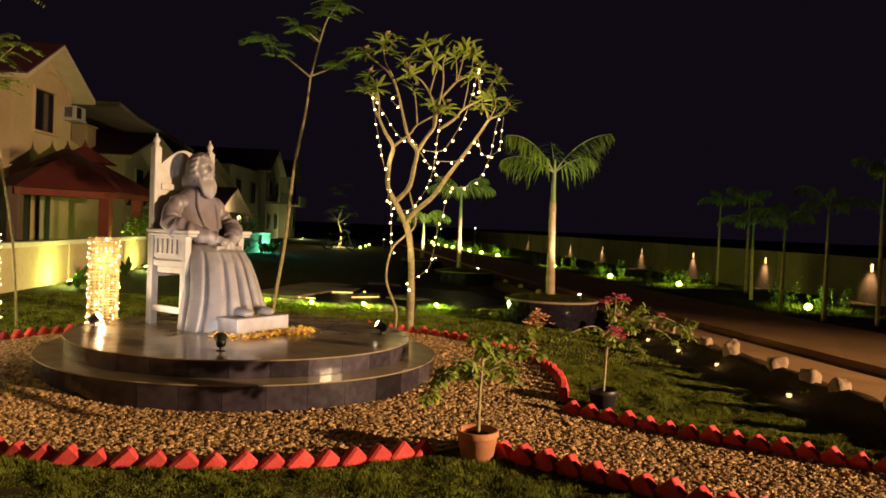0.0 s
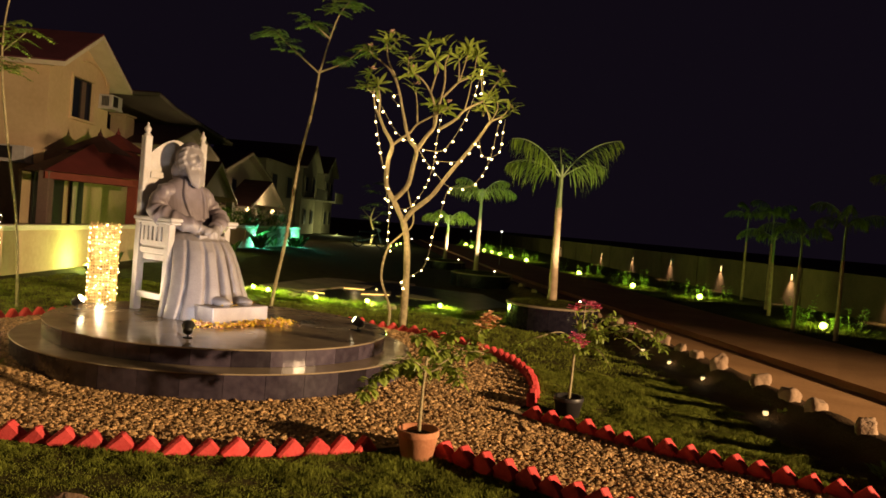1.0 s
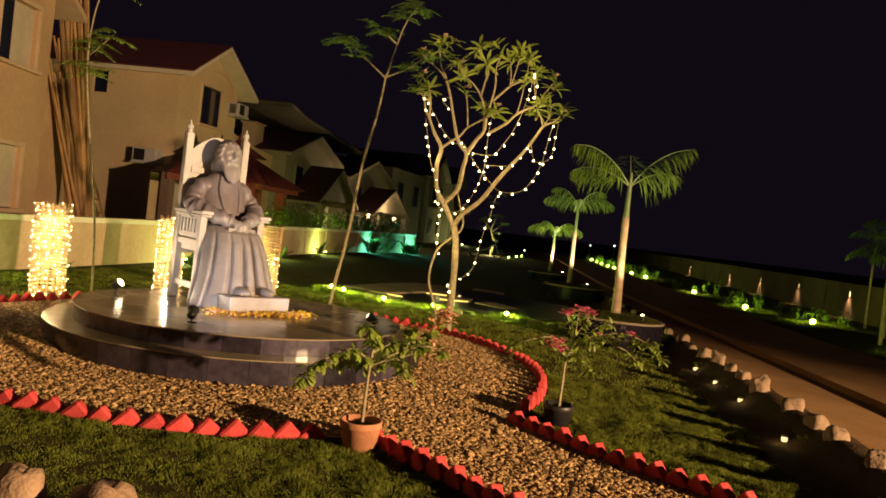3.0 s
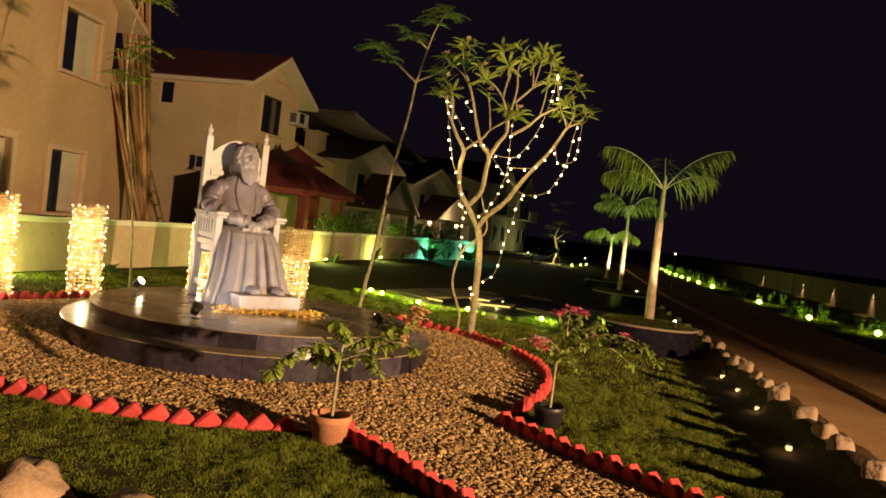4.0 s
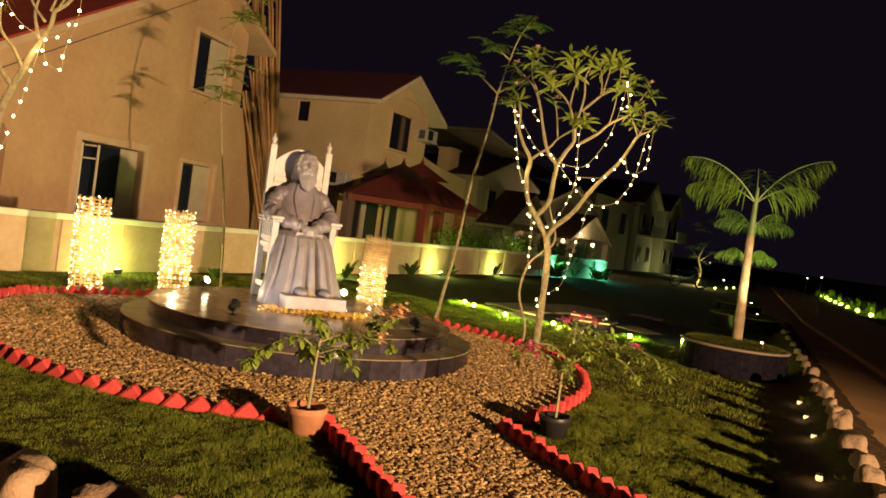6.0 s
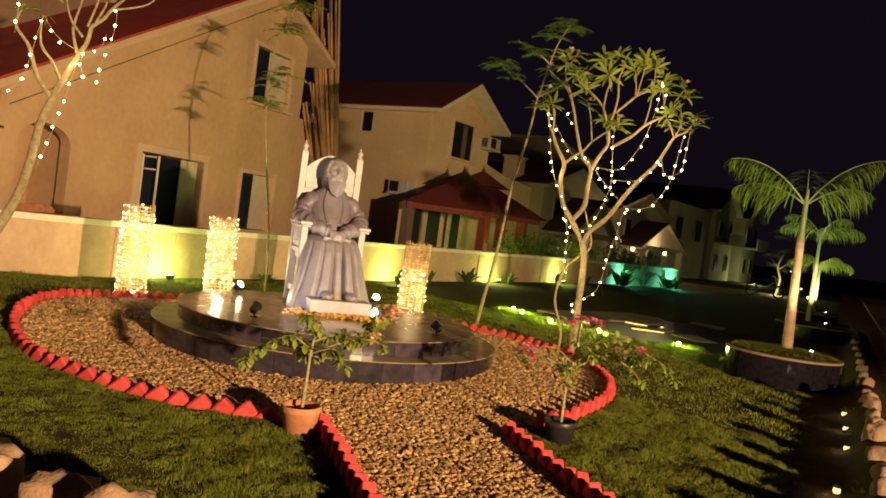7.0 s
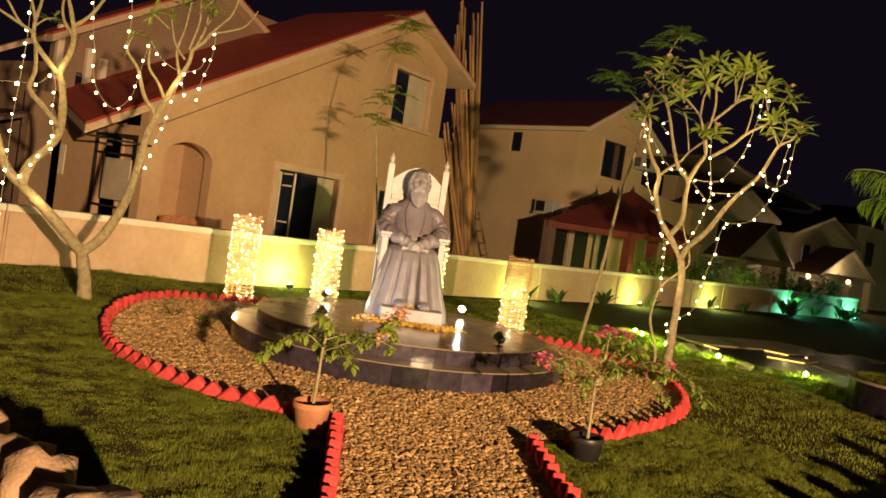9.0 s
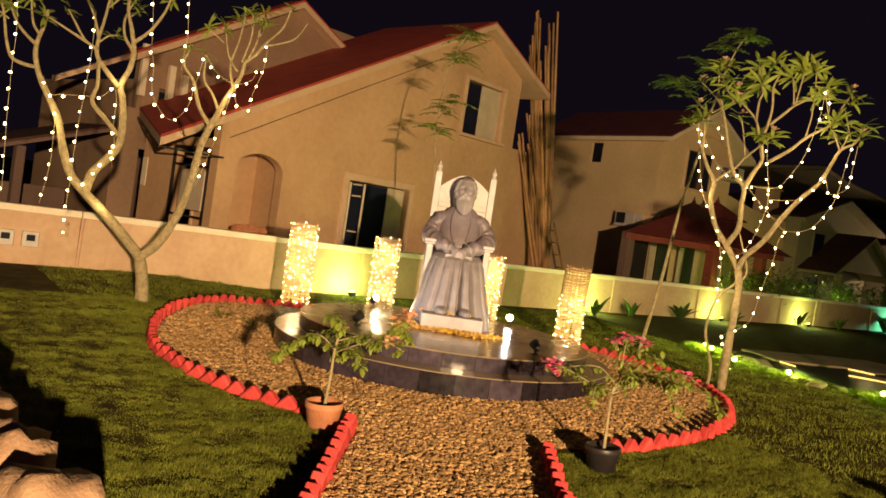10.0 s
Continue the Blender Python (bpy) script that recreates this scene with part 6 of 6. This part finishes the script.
def frond(parent, root, yaw, rise, length, g, bend=1.5, leaf=.42, step=.019):
    """One feather palm leaf: an arching stem with hanging leaflets."""
    d0 = Vector((math.cos(yaw), math.sin(yaw), 0))
    pts, p, a = [], Vector(root), rise
    n = int(length / step)
    for k in range(n + 1):
        pts.append(p.copy())
        p = p + (d0 * math.cos(a) + Vector((0, 0, math.sin(a)))) * step
        a -= bend * step / length * (.5 + 1.0 * k / n)
    side = d0.cross(Vector((0, 0, 1)))
    V, Fc = [], []
    for k in range(int(n * .20), n):
        t = k / n
        w = (pts[k + 1] - pts[k]).normalized()
        l = leaf * math.sin(math.pi * min(1, .22 + .74 * t)) ** .6 * g.uniform(.8, 1.1)
        for s in (-1, 1):
            dr = side * s * g.uniform(.4, 1.0) + w * g.uniform(.7, 1.15) + Vector((0, 0, -g.uniform(.05, .95)))
            leaf_into(V, Fc, pts[k], dr, Vector((0, 0, 1)), l, .017, .1, g.uniform(.4, .95))
    bm = bmesh.new()
    tube(bm, pts[::4] + [pts[-1]], .013, .004, 5, 1)
    st = part("frond", bm, M_SHAFT, parent)
    ob = new("frond_blade", raw_mesh("frond_blade", V, Fc, M_PALM))
    ob.parent = st


def palm(label, x, y, z, h, r, fronds, seed, leaf=.42, shaft=.30):
    g = random.Random(seed)
    top = thing("palm_tree", label, "palm", None, "palms")
    bm = bmesh.new()
    lean = g.uniform(-.03, .03)
    zt_ = z + h * (1 - shaft)
    line = tube(bm, [(x, y, z - .05), (x + lean * .2, y, z + .25), (x + lean * .6, y, z + h * .4), (x + lean, y, zt_)], r * 1.25, r * .78, 14, 8, .05)
    for k in range(int(h / .13)):
        q = line[min(len(line) - 1, int(len(line) * k / (h / .13)))]
        lathe(bm, [(r * .95, -.005), (r * 1.0, 0), (r * .95, .005)], 14, tuple(q))
    part("trunk", bm, M_PALMTRUNK, top, "", True)
    bm = bmesh.new()
    tube(bm, [(x + lean, y, zt_ - .01), (x + lean, y, zt_ + .18 * h * shaft), (x + lean, y, z + h), (x + lean, y, z + h * 1.10)], r * .84, r * .30, 12, 6)
    part("crownshaft", bm, M_SHAFT, top, "smooth green crownshaft", True)
    for yaw, rise, length, bend in fronds:
        frond(top, (x + lean, y, z + h * .99), yaw, rise, length, g, bend, leaf)
    return top


planter(1.65, 11.95, .68, .375)
palm("palm tree with arching green fronds in a round planter", 1.65, 12.1, .40, 1.90, .060, [(radians(222), .85, 1.25, 1.15), (radians(200), .62, .95, 1.2), (radians(2), 1.05, 1.12, 1.05), (radians(20), .75, .80, 1.1), (radians(110), 1.4, .5, .3)], 91, .37, .24)
planter(.55, 20.0, .75, .33)
palm("palm tree with arching fronds in a far round planter", .40, 20.2, .33, 1.92, .056, [(radians(a), .8 + .3 * (k % 2), 1.0, 1.7) for k, a in enumerate((175, 215, 5, 325, 90))], 92, .32)
planter(-.7, 26.8, .7, .27)
palm("palm tree with drooping fronds farther down the garden", -.72, 26.9, .27, 1.32, .060, [(radians(a), .8 + .2 * (k % 2), 1.05, 1.8) for k, a in enumerate((190, 240, 0, 320, 90))], 93, .34)
for i, (x, y, h) in enumerate([(6.04, 14.2, 1.7), (6.30, 13.1, 1.85), (6.86, 12.5, 2.4), (7.2, 18.9, 2.2), (8.0, 23.2, 2.4), (6.6, 17.0, 1.6), (7.6, 10.4, 2.3)]):
    palm("tall thin palm on the grass strip beyond the road", x, y, gh(x, y), h, .034, [(radians(a + 37 * i), .75 + .4 * (k % 2), .62 + .16 * ((k + i) % 3), 1.9) for k, a in enumerate((0, 80, 150, 215, 290))], 95 + i, .20)
for x, y, z in [(2.02, 11.66, .37), (.87, 19.46, .325), (-.23, 26.16, .26)]:
    ground_flood(x, y, (x - .2, y + .5, 1.6), WHITE, M_FLOODW, 0, "small white uplight in a round planter", .028, z)
lamp("palm_uplight", "SPOT", (2.0, 11.70, .55), 230, (1, .80, .48), .03, (1.62, 12.12, 1.9), 60, .6)
lamp("palm_uplight", "SPOT", (.85, 19.5, .49), 520, (1, .86, .55), .03, (.4, 20.2, 2.2), 95, .6)
lamp("palm_uplight", "SPOT", (-.25, 26.2, .48), 600, (1, .86, .55), .03, (-.7, 26.9, 1.7), 95, .6)

# ---------------------------------------------------------------- pond steps beyond the tree
pond = sheet("water", [(-3.6, 14.6), (-2.4, 14.2), (-1.0, 13.8), (.4, 13.7), (1.2, 15.2), (.6, 17.5), (-1.5, 18.5), (-3.3, 17.0)], M_WATER, .03, .6)
tagged(pond, "still dark pond water at night", "water", kind="structure")


def stone_step(poly, top, deep, bars):
    """A flat stone slab with a slightly uneven edge; bars are strip lights along its front."""
    cx, cy = sum(p[0] for p in poly) / len(poly), sum(p[1] for p in poly) / len(poly)
    st = thing("stone_step", "flat brown stone step beside the dark pond" if not bars else "flat brown stone step with a strip light under its edge", "step", pose(cx, cy, 0), "pond steps")
    bm = bmesh.new()
    ring = []
    for (xa, ya), (xb, yb) in zip(poly, poly[1:] + poly[:1]):
        for k in range(6):
            q = Vector((xa + (xb - xa) * k / 6 - cx, ya + (yb - ya) * k / 6 - cy, 0))
            ring.append(q * (1 + .035 * noise.noise(q * 2.3 + Vector((cx, cy, 0)))))
    levels = [[bm.verts.new((q.x * k, q.y * k, z)) for q in ring] for k, z in ((.97, top - deep), (1.0, top - deep * .7), (1.0, top - .015), (.985, top))]
    for a, b in zip(levels, levels[1:]):
        for k in range(len(ring)):
            bm.faces.new((a[k], a[(k + 1) % len(ring)], b[(k + 1) % len(ring)], b[k]))
    bm.faces.new(levels[-1])
    bm.faces.new(levels[0][::-1])
    part("slab", bm, M_PAVING, st)
    for a, b in bars:
        bm = bmesh.new()
        tube(bm, [(a[0] - cx, a[1] - cy, top - .012), (b[0] - cx, b[1] - cy, top - .012)], .010, .010, 6, 1)
        part("light_bar", bm, M_LEDBAR, st, "glowing strip light under the edge")
        lamp("step_light", "POINT", ((a[0] + b[0]) / 2 + .05, (a[1] + b[1]) / 2 - .12, top + .05), 1.0, (1, .72, .32), .005)


stone_step([(-3.75, 15.5), (-2.78, 15.06), (-2.36, 16.5), (-1.92, 16.6), (-1.7, 17.9), (-2.9, 19.4), (-3.4, 17.6)], -.03, .10, [((-2.70, 15.02), (-2.36, 14.92)), ((-2.26, 16.42), (-1.84, 16.50))])
stone_step([(-1.76, 15.50), (-1.22, 15.86), (-1.28, 16.45), (-1.80, 16.05)], -.03, .10, [((-1.74, 15.46), (-1.24, 15.80))])
stone_step([(-1.65, 18.2), (-.95, 18.6), (-1.1, 19.9), (-1.85, 19.6)], -.02, .10, [])
stone_step([(-1.1, 15.75), (-.45, 15.25), (-.15, 15.7), (-.85, 16.35)], -.03, .10, [])
g = random.Random(17)
for i in range(22):
    t = i / 21
    x, y = -3.6 + 4.4 * t + g.uniform(-.1, .1), 14.15 - 1.35 * t + .35 * math.sin(t * 9) + g.uniform(-.1, .1)
    rock(x, y, g.uniform(.09, .17), 200 + i, "flat rough edging stone of the dark pond", .38, M_PAVING)


# ---------------------------------------------------------------- low plants
def plant_tuft(name, label, x, y, r, h, n, mat, seed, wide=.05, up=.6, group=""):
    g = random.Random(seed)
    V, Fc = [], []
    for k in range(n):
        a, q = g.uniform(0, 6.28), r * math.sqrt(g.random())
        p = on(x + q * math.cos(a), y + q * math.sin(a))
        w = Vector((math.cos(a) * g.uniform(.2, 1), math.sin(a) * g.uniform(.2, 1), up + g.uniform(0, .8)))
        leaf_into(V, Fc, p, w, Vector((.01, 0, 1)), h * g.uniform(.5, 1.1), wide, .15, g.uniform(.1, .6))
    ob = new(name, raw_mesh(name, V, Fc, mat))
    return tagged(ob, label, "plant", group, "stuff" if wide < .03 else "")


def stalk_plant(x, y, h, seed):
    """A few thin upright stalks set with small leaves."""
    g = random.Random(seed)
    V, Fc = [], []
    for k in range(5):
        p = on(x + g.gauss(0, .07), y + g.gauss(0, .07))
        way = Vector((g.uniform(-.25, .25), g.uniform(-.25, .25), 1))
        hk = h * g.uniform(.6, 1.1)
        leaf_into(V, Fc, p, way, Vector((1, 0, 0)), hk, .012, .3, .05)
        for j in range(int(hk / .03)):
            d = Vector((g.uniform(-1, 1), g.uniform(-1, 1), g.uniform(-.1, .8)))
            leaf_into(V, Fc, p + way * (hk * g.uniform(.2, 1)), d, Vector((0, .01, 1)), g.uniform(.05, .10), .03)
    ob = new("shrub", raw_mesh("shrub", V, Fc, M_LEAFD))
    return tagged(ob, "thin leafy garden plant on the grass strip", "plant", "strip shrubs")


for i, (x, y) in enumerate(pond_lamps):
    plant_tuft("grass_tuft", "tuft of bright grass round a garden lamp", x + .04, y - .02, .34, .15, 420, M_BLADE, 300 + i, .009, .9, "lamp tufts")
for i, (x, y) in enumerate(strip_lamps):
    plant_tuft("grass_tuft", "tuft of bright grass round a garden lamp", x, y + .1, .95, .13, 700, M_BLADE, 320 + i, .014, .9, "lamp tufts")
    for k in range(6):
        sx, sy = x + RNG.uniform(-.75, .75), y + RNG.uniform(.05, .5)
        stalk_plant(sx, sy, .34 + .12 * (k % 3), 340 + 5 * i + k)
for i, (x, y, h) in enumerate([(-6.95, 14.6, .45), (-7.2, 16.0, .4), (-7.35, 17.9, .55), (-7.6, 20.3, .4), (-6.7, 10.6, .3), (-8.0, 29.5, .7), (-8.05, 31.6, .7), (-8.1, 33.6, .7), (-8.0, 24, .5), (-7.9, 26, .5)]):
    plant_tuft("canna_plant", "broad-leaved plant in front of the garden wall", x + .25, y, .07, h * 1.05, 7, M_CANNA, 400 + i, .11, 1.0, "wall plants")
for i, (x, y) in enumerate([(-8.38, 22.6), (-8.52, 24.6), (-8.70, 28.2), (-8.62, 30.9), (-8.25, 33.2)]):
    g2 = random.Random(430 + i)
    V, Fc = [], []
    for k in range(520):
        p = Vector((x + g2.gauss(0, .20), y + g2.gauss(0, .70), 1.02 + g2.gauss(0, .22)))
        leaf_into(V, Fc, p, Vector((g2.uniform(-1, 1), g2.uniform(-1, 1), g2.uniform(-.3, 1))), Vector((0, 0.01, 1)), g2.uniform(.1, .2), .06)
    for k in range(9):
        leaf_into(V, Fc, Vector((x, y, 0)), Vector((g2.uniform(-.3, .3), g2.uniform(-.3, .3), 1)), Vector((1, 0, 0)), .9, .03)
    tagged(new("hedge_shrub", raw_mesh("hedge_shrub", V, Fc, M_LEAFD)), "leafy garden shrub behind the low wall", "shrub", "hedge shrubs")
for i, (x, y) in enumerate([(-3.3, 5.35), (-3.05, 5.7)]):
    plant_tuft("weed_clump", "dark weed clump growing in the gravel", x, y, .12, .10, 60, M_BLADE, 450 + i, .012, .4)

# gate lamps far down the lane
for x, y in [(-10.8, 37.5), (-10.8, 41.9)]:
    gl = thing("gate_lamp", "round glowing gate lamp on a post", "lamp", pose(x, y, 0), "gate lamps")
    part("post", boxes(((0, 0, .65), (.3, .3, 1.3)), bevel=.02), M_FARWALL, gl)
    bm = bmesh.new()
    ellipsoid(bm, (0, 0, 1.42), (.10, .10, .10), 14)
    part("globe", bm, M_GATELAMP, gl, "", True)
for y in (37.5, 41.9):
    lamp("gate_light", "POINT", (-10.7, y, 1.72), 125, (1, .70, .38), .05)

# wall lamps on the estate wall
for x, y, z in [(9.66, 11.9, 1.0), (9.30, 17.3, .96), (8.99, 22.25, .90), (8.65, 27.6, .84), (8.20, 33.0, .80), (7.66, 38.4, .72), (7.06, 44.4, .66), (5.90, 56.0, .64)]:
    wl = thing("wall_lamp", "small lit downlight on the estate wall", "lamp", pose(x, y, z, 0, 0, 92), "wall lamps")
    part("hood", boxes(((0, -.03, .05), (.16, .10, .05)), bevel=.006), M_BLACK, wl)
    part("lens", boxes(((0, -.03, -.06), (.095, .06, .18)), bevel=.012), M_WALLLAMP, wl)
    lamp("wall_lamp_light", "SPOT", (x - .13, y, z - .06), 70, (1, .62, .34), .03, (x - .03, y, 0), 96, .9)

# a few small plants at the foot of the bank, by the low lamps
for i, (x, y) in enumerate([(3.28, 7.05), (3.02, 8.95), (2.78, 10.2), (3.36, 5.4)]):
    plant_tuft("weed_plant", "small leafy plant at the foot of the earth bank", x, y, .09, .13, 26, M_LEAF, 470 + i, .045, .7, "bank plants")

# small lit tree and a parked motorbike by the lane
sapling("small leafy tree lit by a garden lamp down the lane", [[(-6.1, 46.6, 0), (-6.0, 46.6, .8), (-6.2, 46.6, 1.5), (-6.0, 46.6, 2.2)], [(-6.1, 46.6, 1.4), (-5.5, 46.5, 1.9)], [(-6.1, 46.6, 1.4), (-6.7, 46.5, 2.0)]],
        [((-6.0, 46.5, 2.4), 14, .6), ((-5.5, 46.4, 1.9), 9, .5), ((-6.5, 46.4, 2.1), 10, .5), ((-6.1, 46.4, 3.1), 12, .55), ((-5.8, 46.4, 3.6), 8, .5), ((-6.4, 46.4, 3.4), 7, .45), ((-6.4, 46.4, 1.6), 7, .45), ((-5.7, 46.4, 1.3), 6, .4)], 63, .08)
lamp("garden_lamp_light", "POINT", (-5.9, 45.6, .25), 160, (1.0, .86, .35), .1)
bike = thing("motorbike", "dark motorbike parked on the lane beside a lit tree", "motorbike", pose(-5.3, 40.6, gh(-5.3, 40.6), 0, 0, 25))
for x in (-.62, .62):
    bm = bmesh.new()
    tube(bm, [(x + .27 * math.cos(a), 0, .30 + .27 * math.sin(a)) for a in np.linspace(0, 2 * math.pi, 25)], .035, .035, 8, 1, 0, False)
    wheel = part("tyre", bm, M_BLACKPOT, bike)
    bm = bmesh.new()
    for k in range(8):
        a = math.pi * k / 4
        tube(bm, [(x, 0, .30), (x + .25 * math.cos(a), 0, .30 + .25 * math.sin(a))], .006, .006, 5, 1)
    part("spokes", bm, M_GREYBOX, wheel)
bm = bmesh.new()
tube(bm, [(.62, 0, .30), (.45, 0, .75), (.36, 0, 1.0)], .03, .025, 8, 3)
tube(bm, [(.40, 0, .80), (0, 0, .45), (-.62, 0, .30)], .035, .03, 8, 3)
part("bike_frame", bm, M_GREYBOX, bike)
bm = bmesh.new()
ellipsoid(bm, (.18, 0, .80), (.24, .13, .12))
part("fuel_tank", bm, M_BLACK, bike, "", True)
part("seat", boxes(((-.28, 0, .80), (.6, .22, .09)), bevel=.03), M_BLACKPOT, bike)
bm = bmesh.new()
tube(bm, [(.30, -.34, 1.02), (.38, -.12, 1.0), (.38, .12, 1.0), (.30, .34, 1.02)], .016, .016, 7, 3)
part("handlebar", bm, M_GREYBOX, bike)
bm = bmesh.new()
ellipsoid(bm, (.48, 0, .90), (.09, .08, .08))
part("headlight", bm, M_GREYBOX, bike, "", True)

# far white lights along the lane's end
for x, y, z in [(-.18, 41.9, 1.28), (1.2, 31, 1.4), (-2.6, 34.6, .75), (-6.35, 50.6, 1.33)]:
    fl = thing("path_lamp", "small white lamp on a thin post far down the garden", "lamp", pose(x, y, 0), "path lamps")
    bm = bmesh.new()
    lathe(bm, [(.014, 0), (.011, z - .03)], 8)
    part("post", bm, M_BLACK, fl)
    bm = bmesh.new()
    ellipsoid(bm, (0, 0, z), (.034, .034, .032), 10)
    part("globe", bm, M_FARLAMP, fl, "", True)

# shrubs and added, unseen lamps behind the low wall, and leafy plants before its teal end
# both lamps are made up to brighten the shrubs that rise over the wall
for x, y in [(-8.75, 21.6), (-8.95, 27.6)]:
    ground_flood(x, y, (x - .5, y, 1.2), GREEN, M_FLOODG, 60, GL)
for i, (x, y) in enumerate([(-7.75, 29.4), (-7.25, 32.9), (-8.6, 30.6), (-8.5, 32.2)]):
    plant_tuft("canna_plant", "broad-leaved plant lit green at the garden wall", x, y, .28, .6 if x > -8 else 1.2, 26, M_CANNA, 520 + i, .16, 1.3, "wall plants")

# added, unseen post and head for the garden's main light, which cast shadows imply
sl = thing("street_lamp", "tall grey street flood lamp on a post, added unseen beside the road", "street lamp", pose(14.45, .28, 0))
bm = bmesh.new()
lathe(bm, [(.09, -.05), (.09, .25), (.055, .30), (.045, 2.75), (.02, 2.78)], 14)
part("post", bm, M_GREYBOX, sl)
bm = bmesh.new()
tube(bm, [(0, 0, 2.68), (-.2, .05, 2.74), (-.45, .11, 2.72)], .03, .028, 8, 4)
part("arm", bm, M_GREYBOX, sl)
part("lamp_head", boxes(((-.42, .11, 2.64), (.36, .22, .07)), bevel=.015), M_GREYBOX, sl)
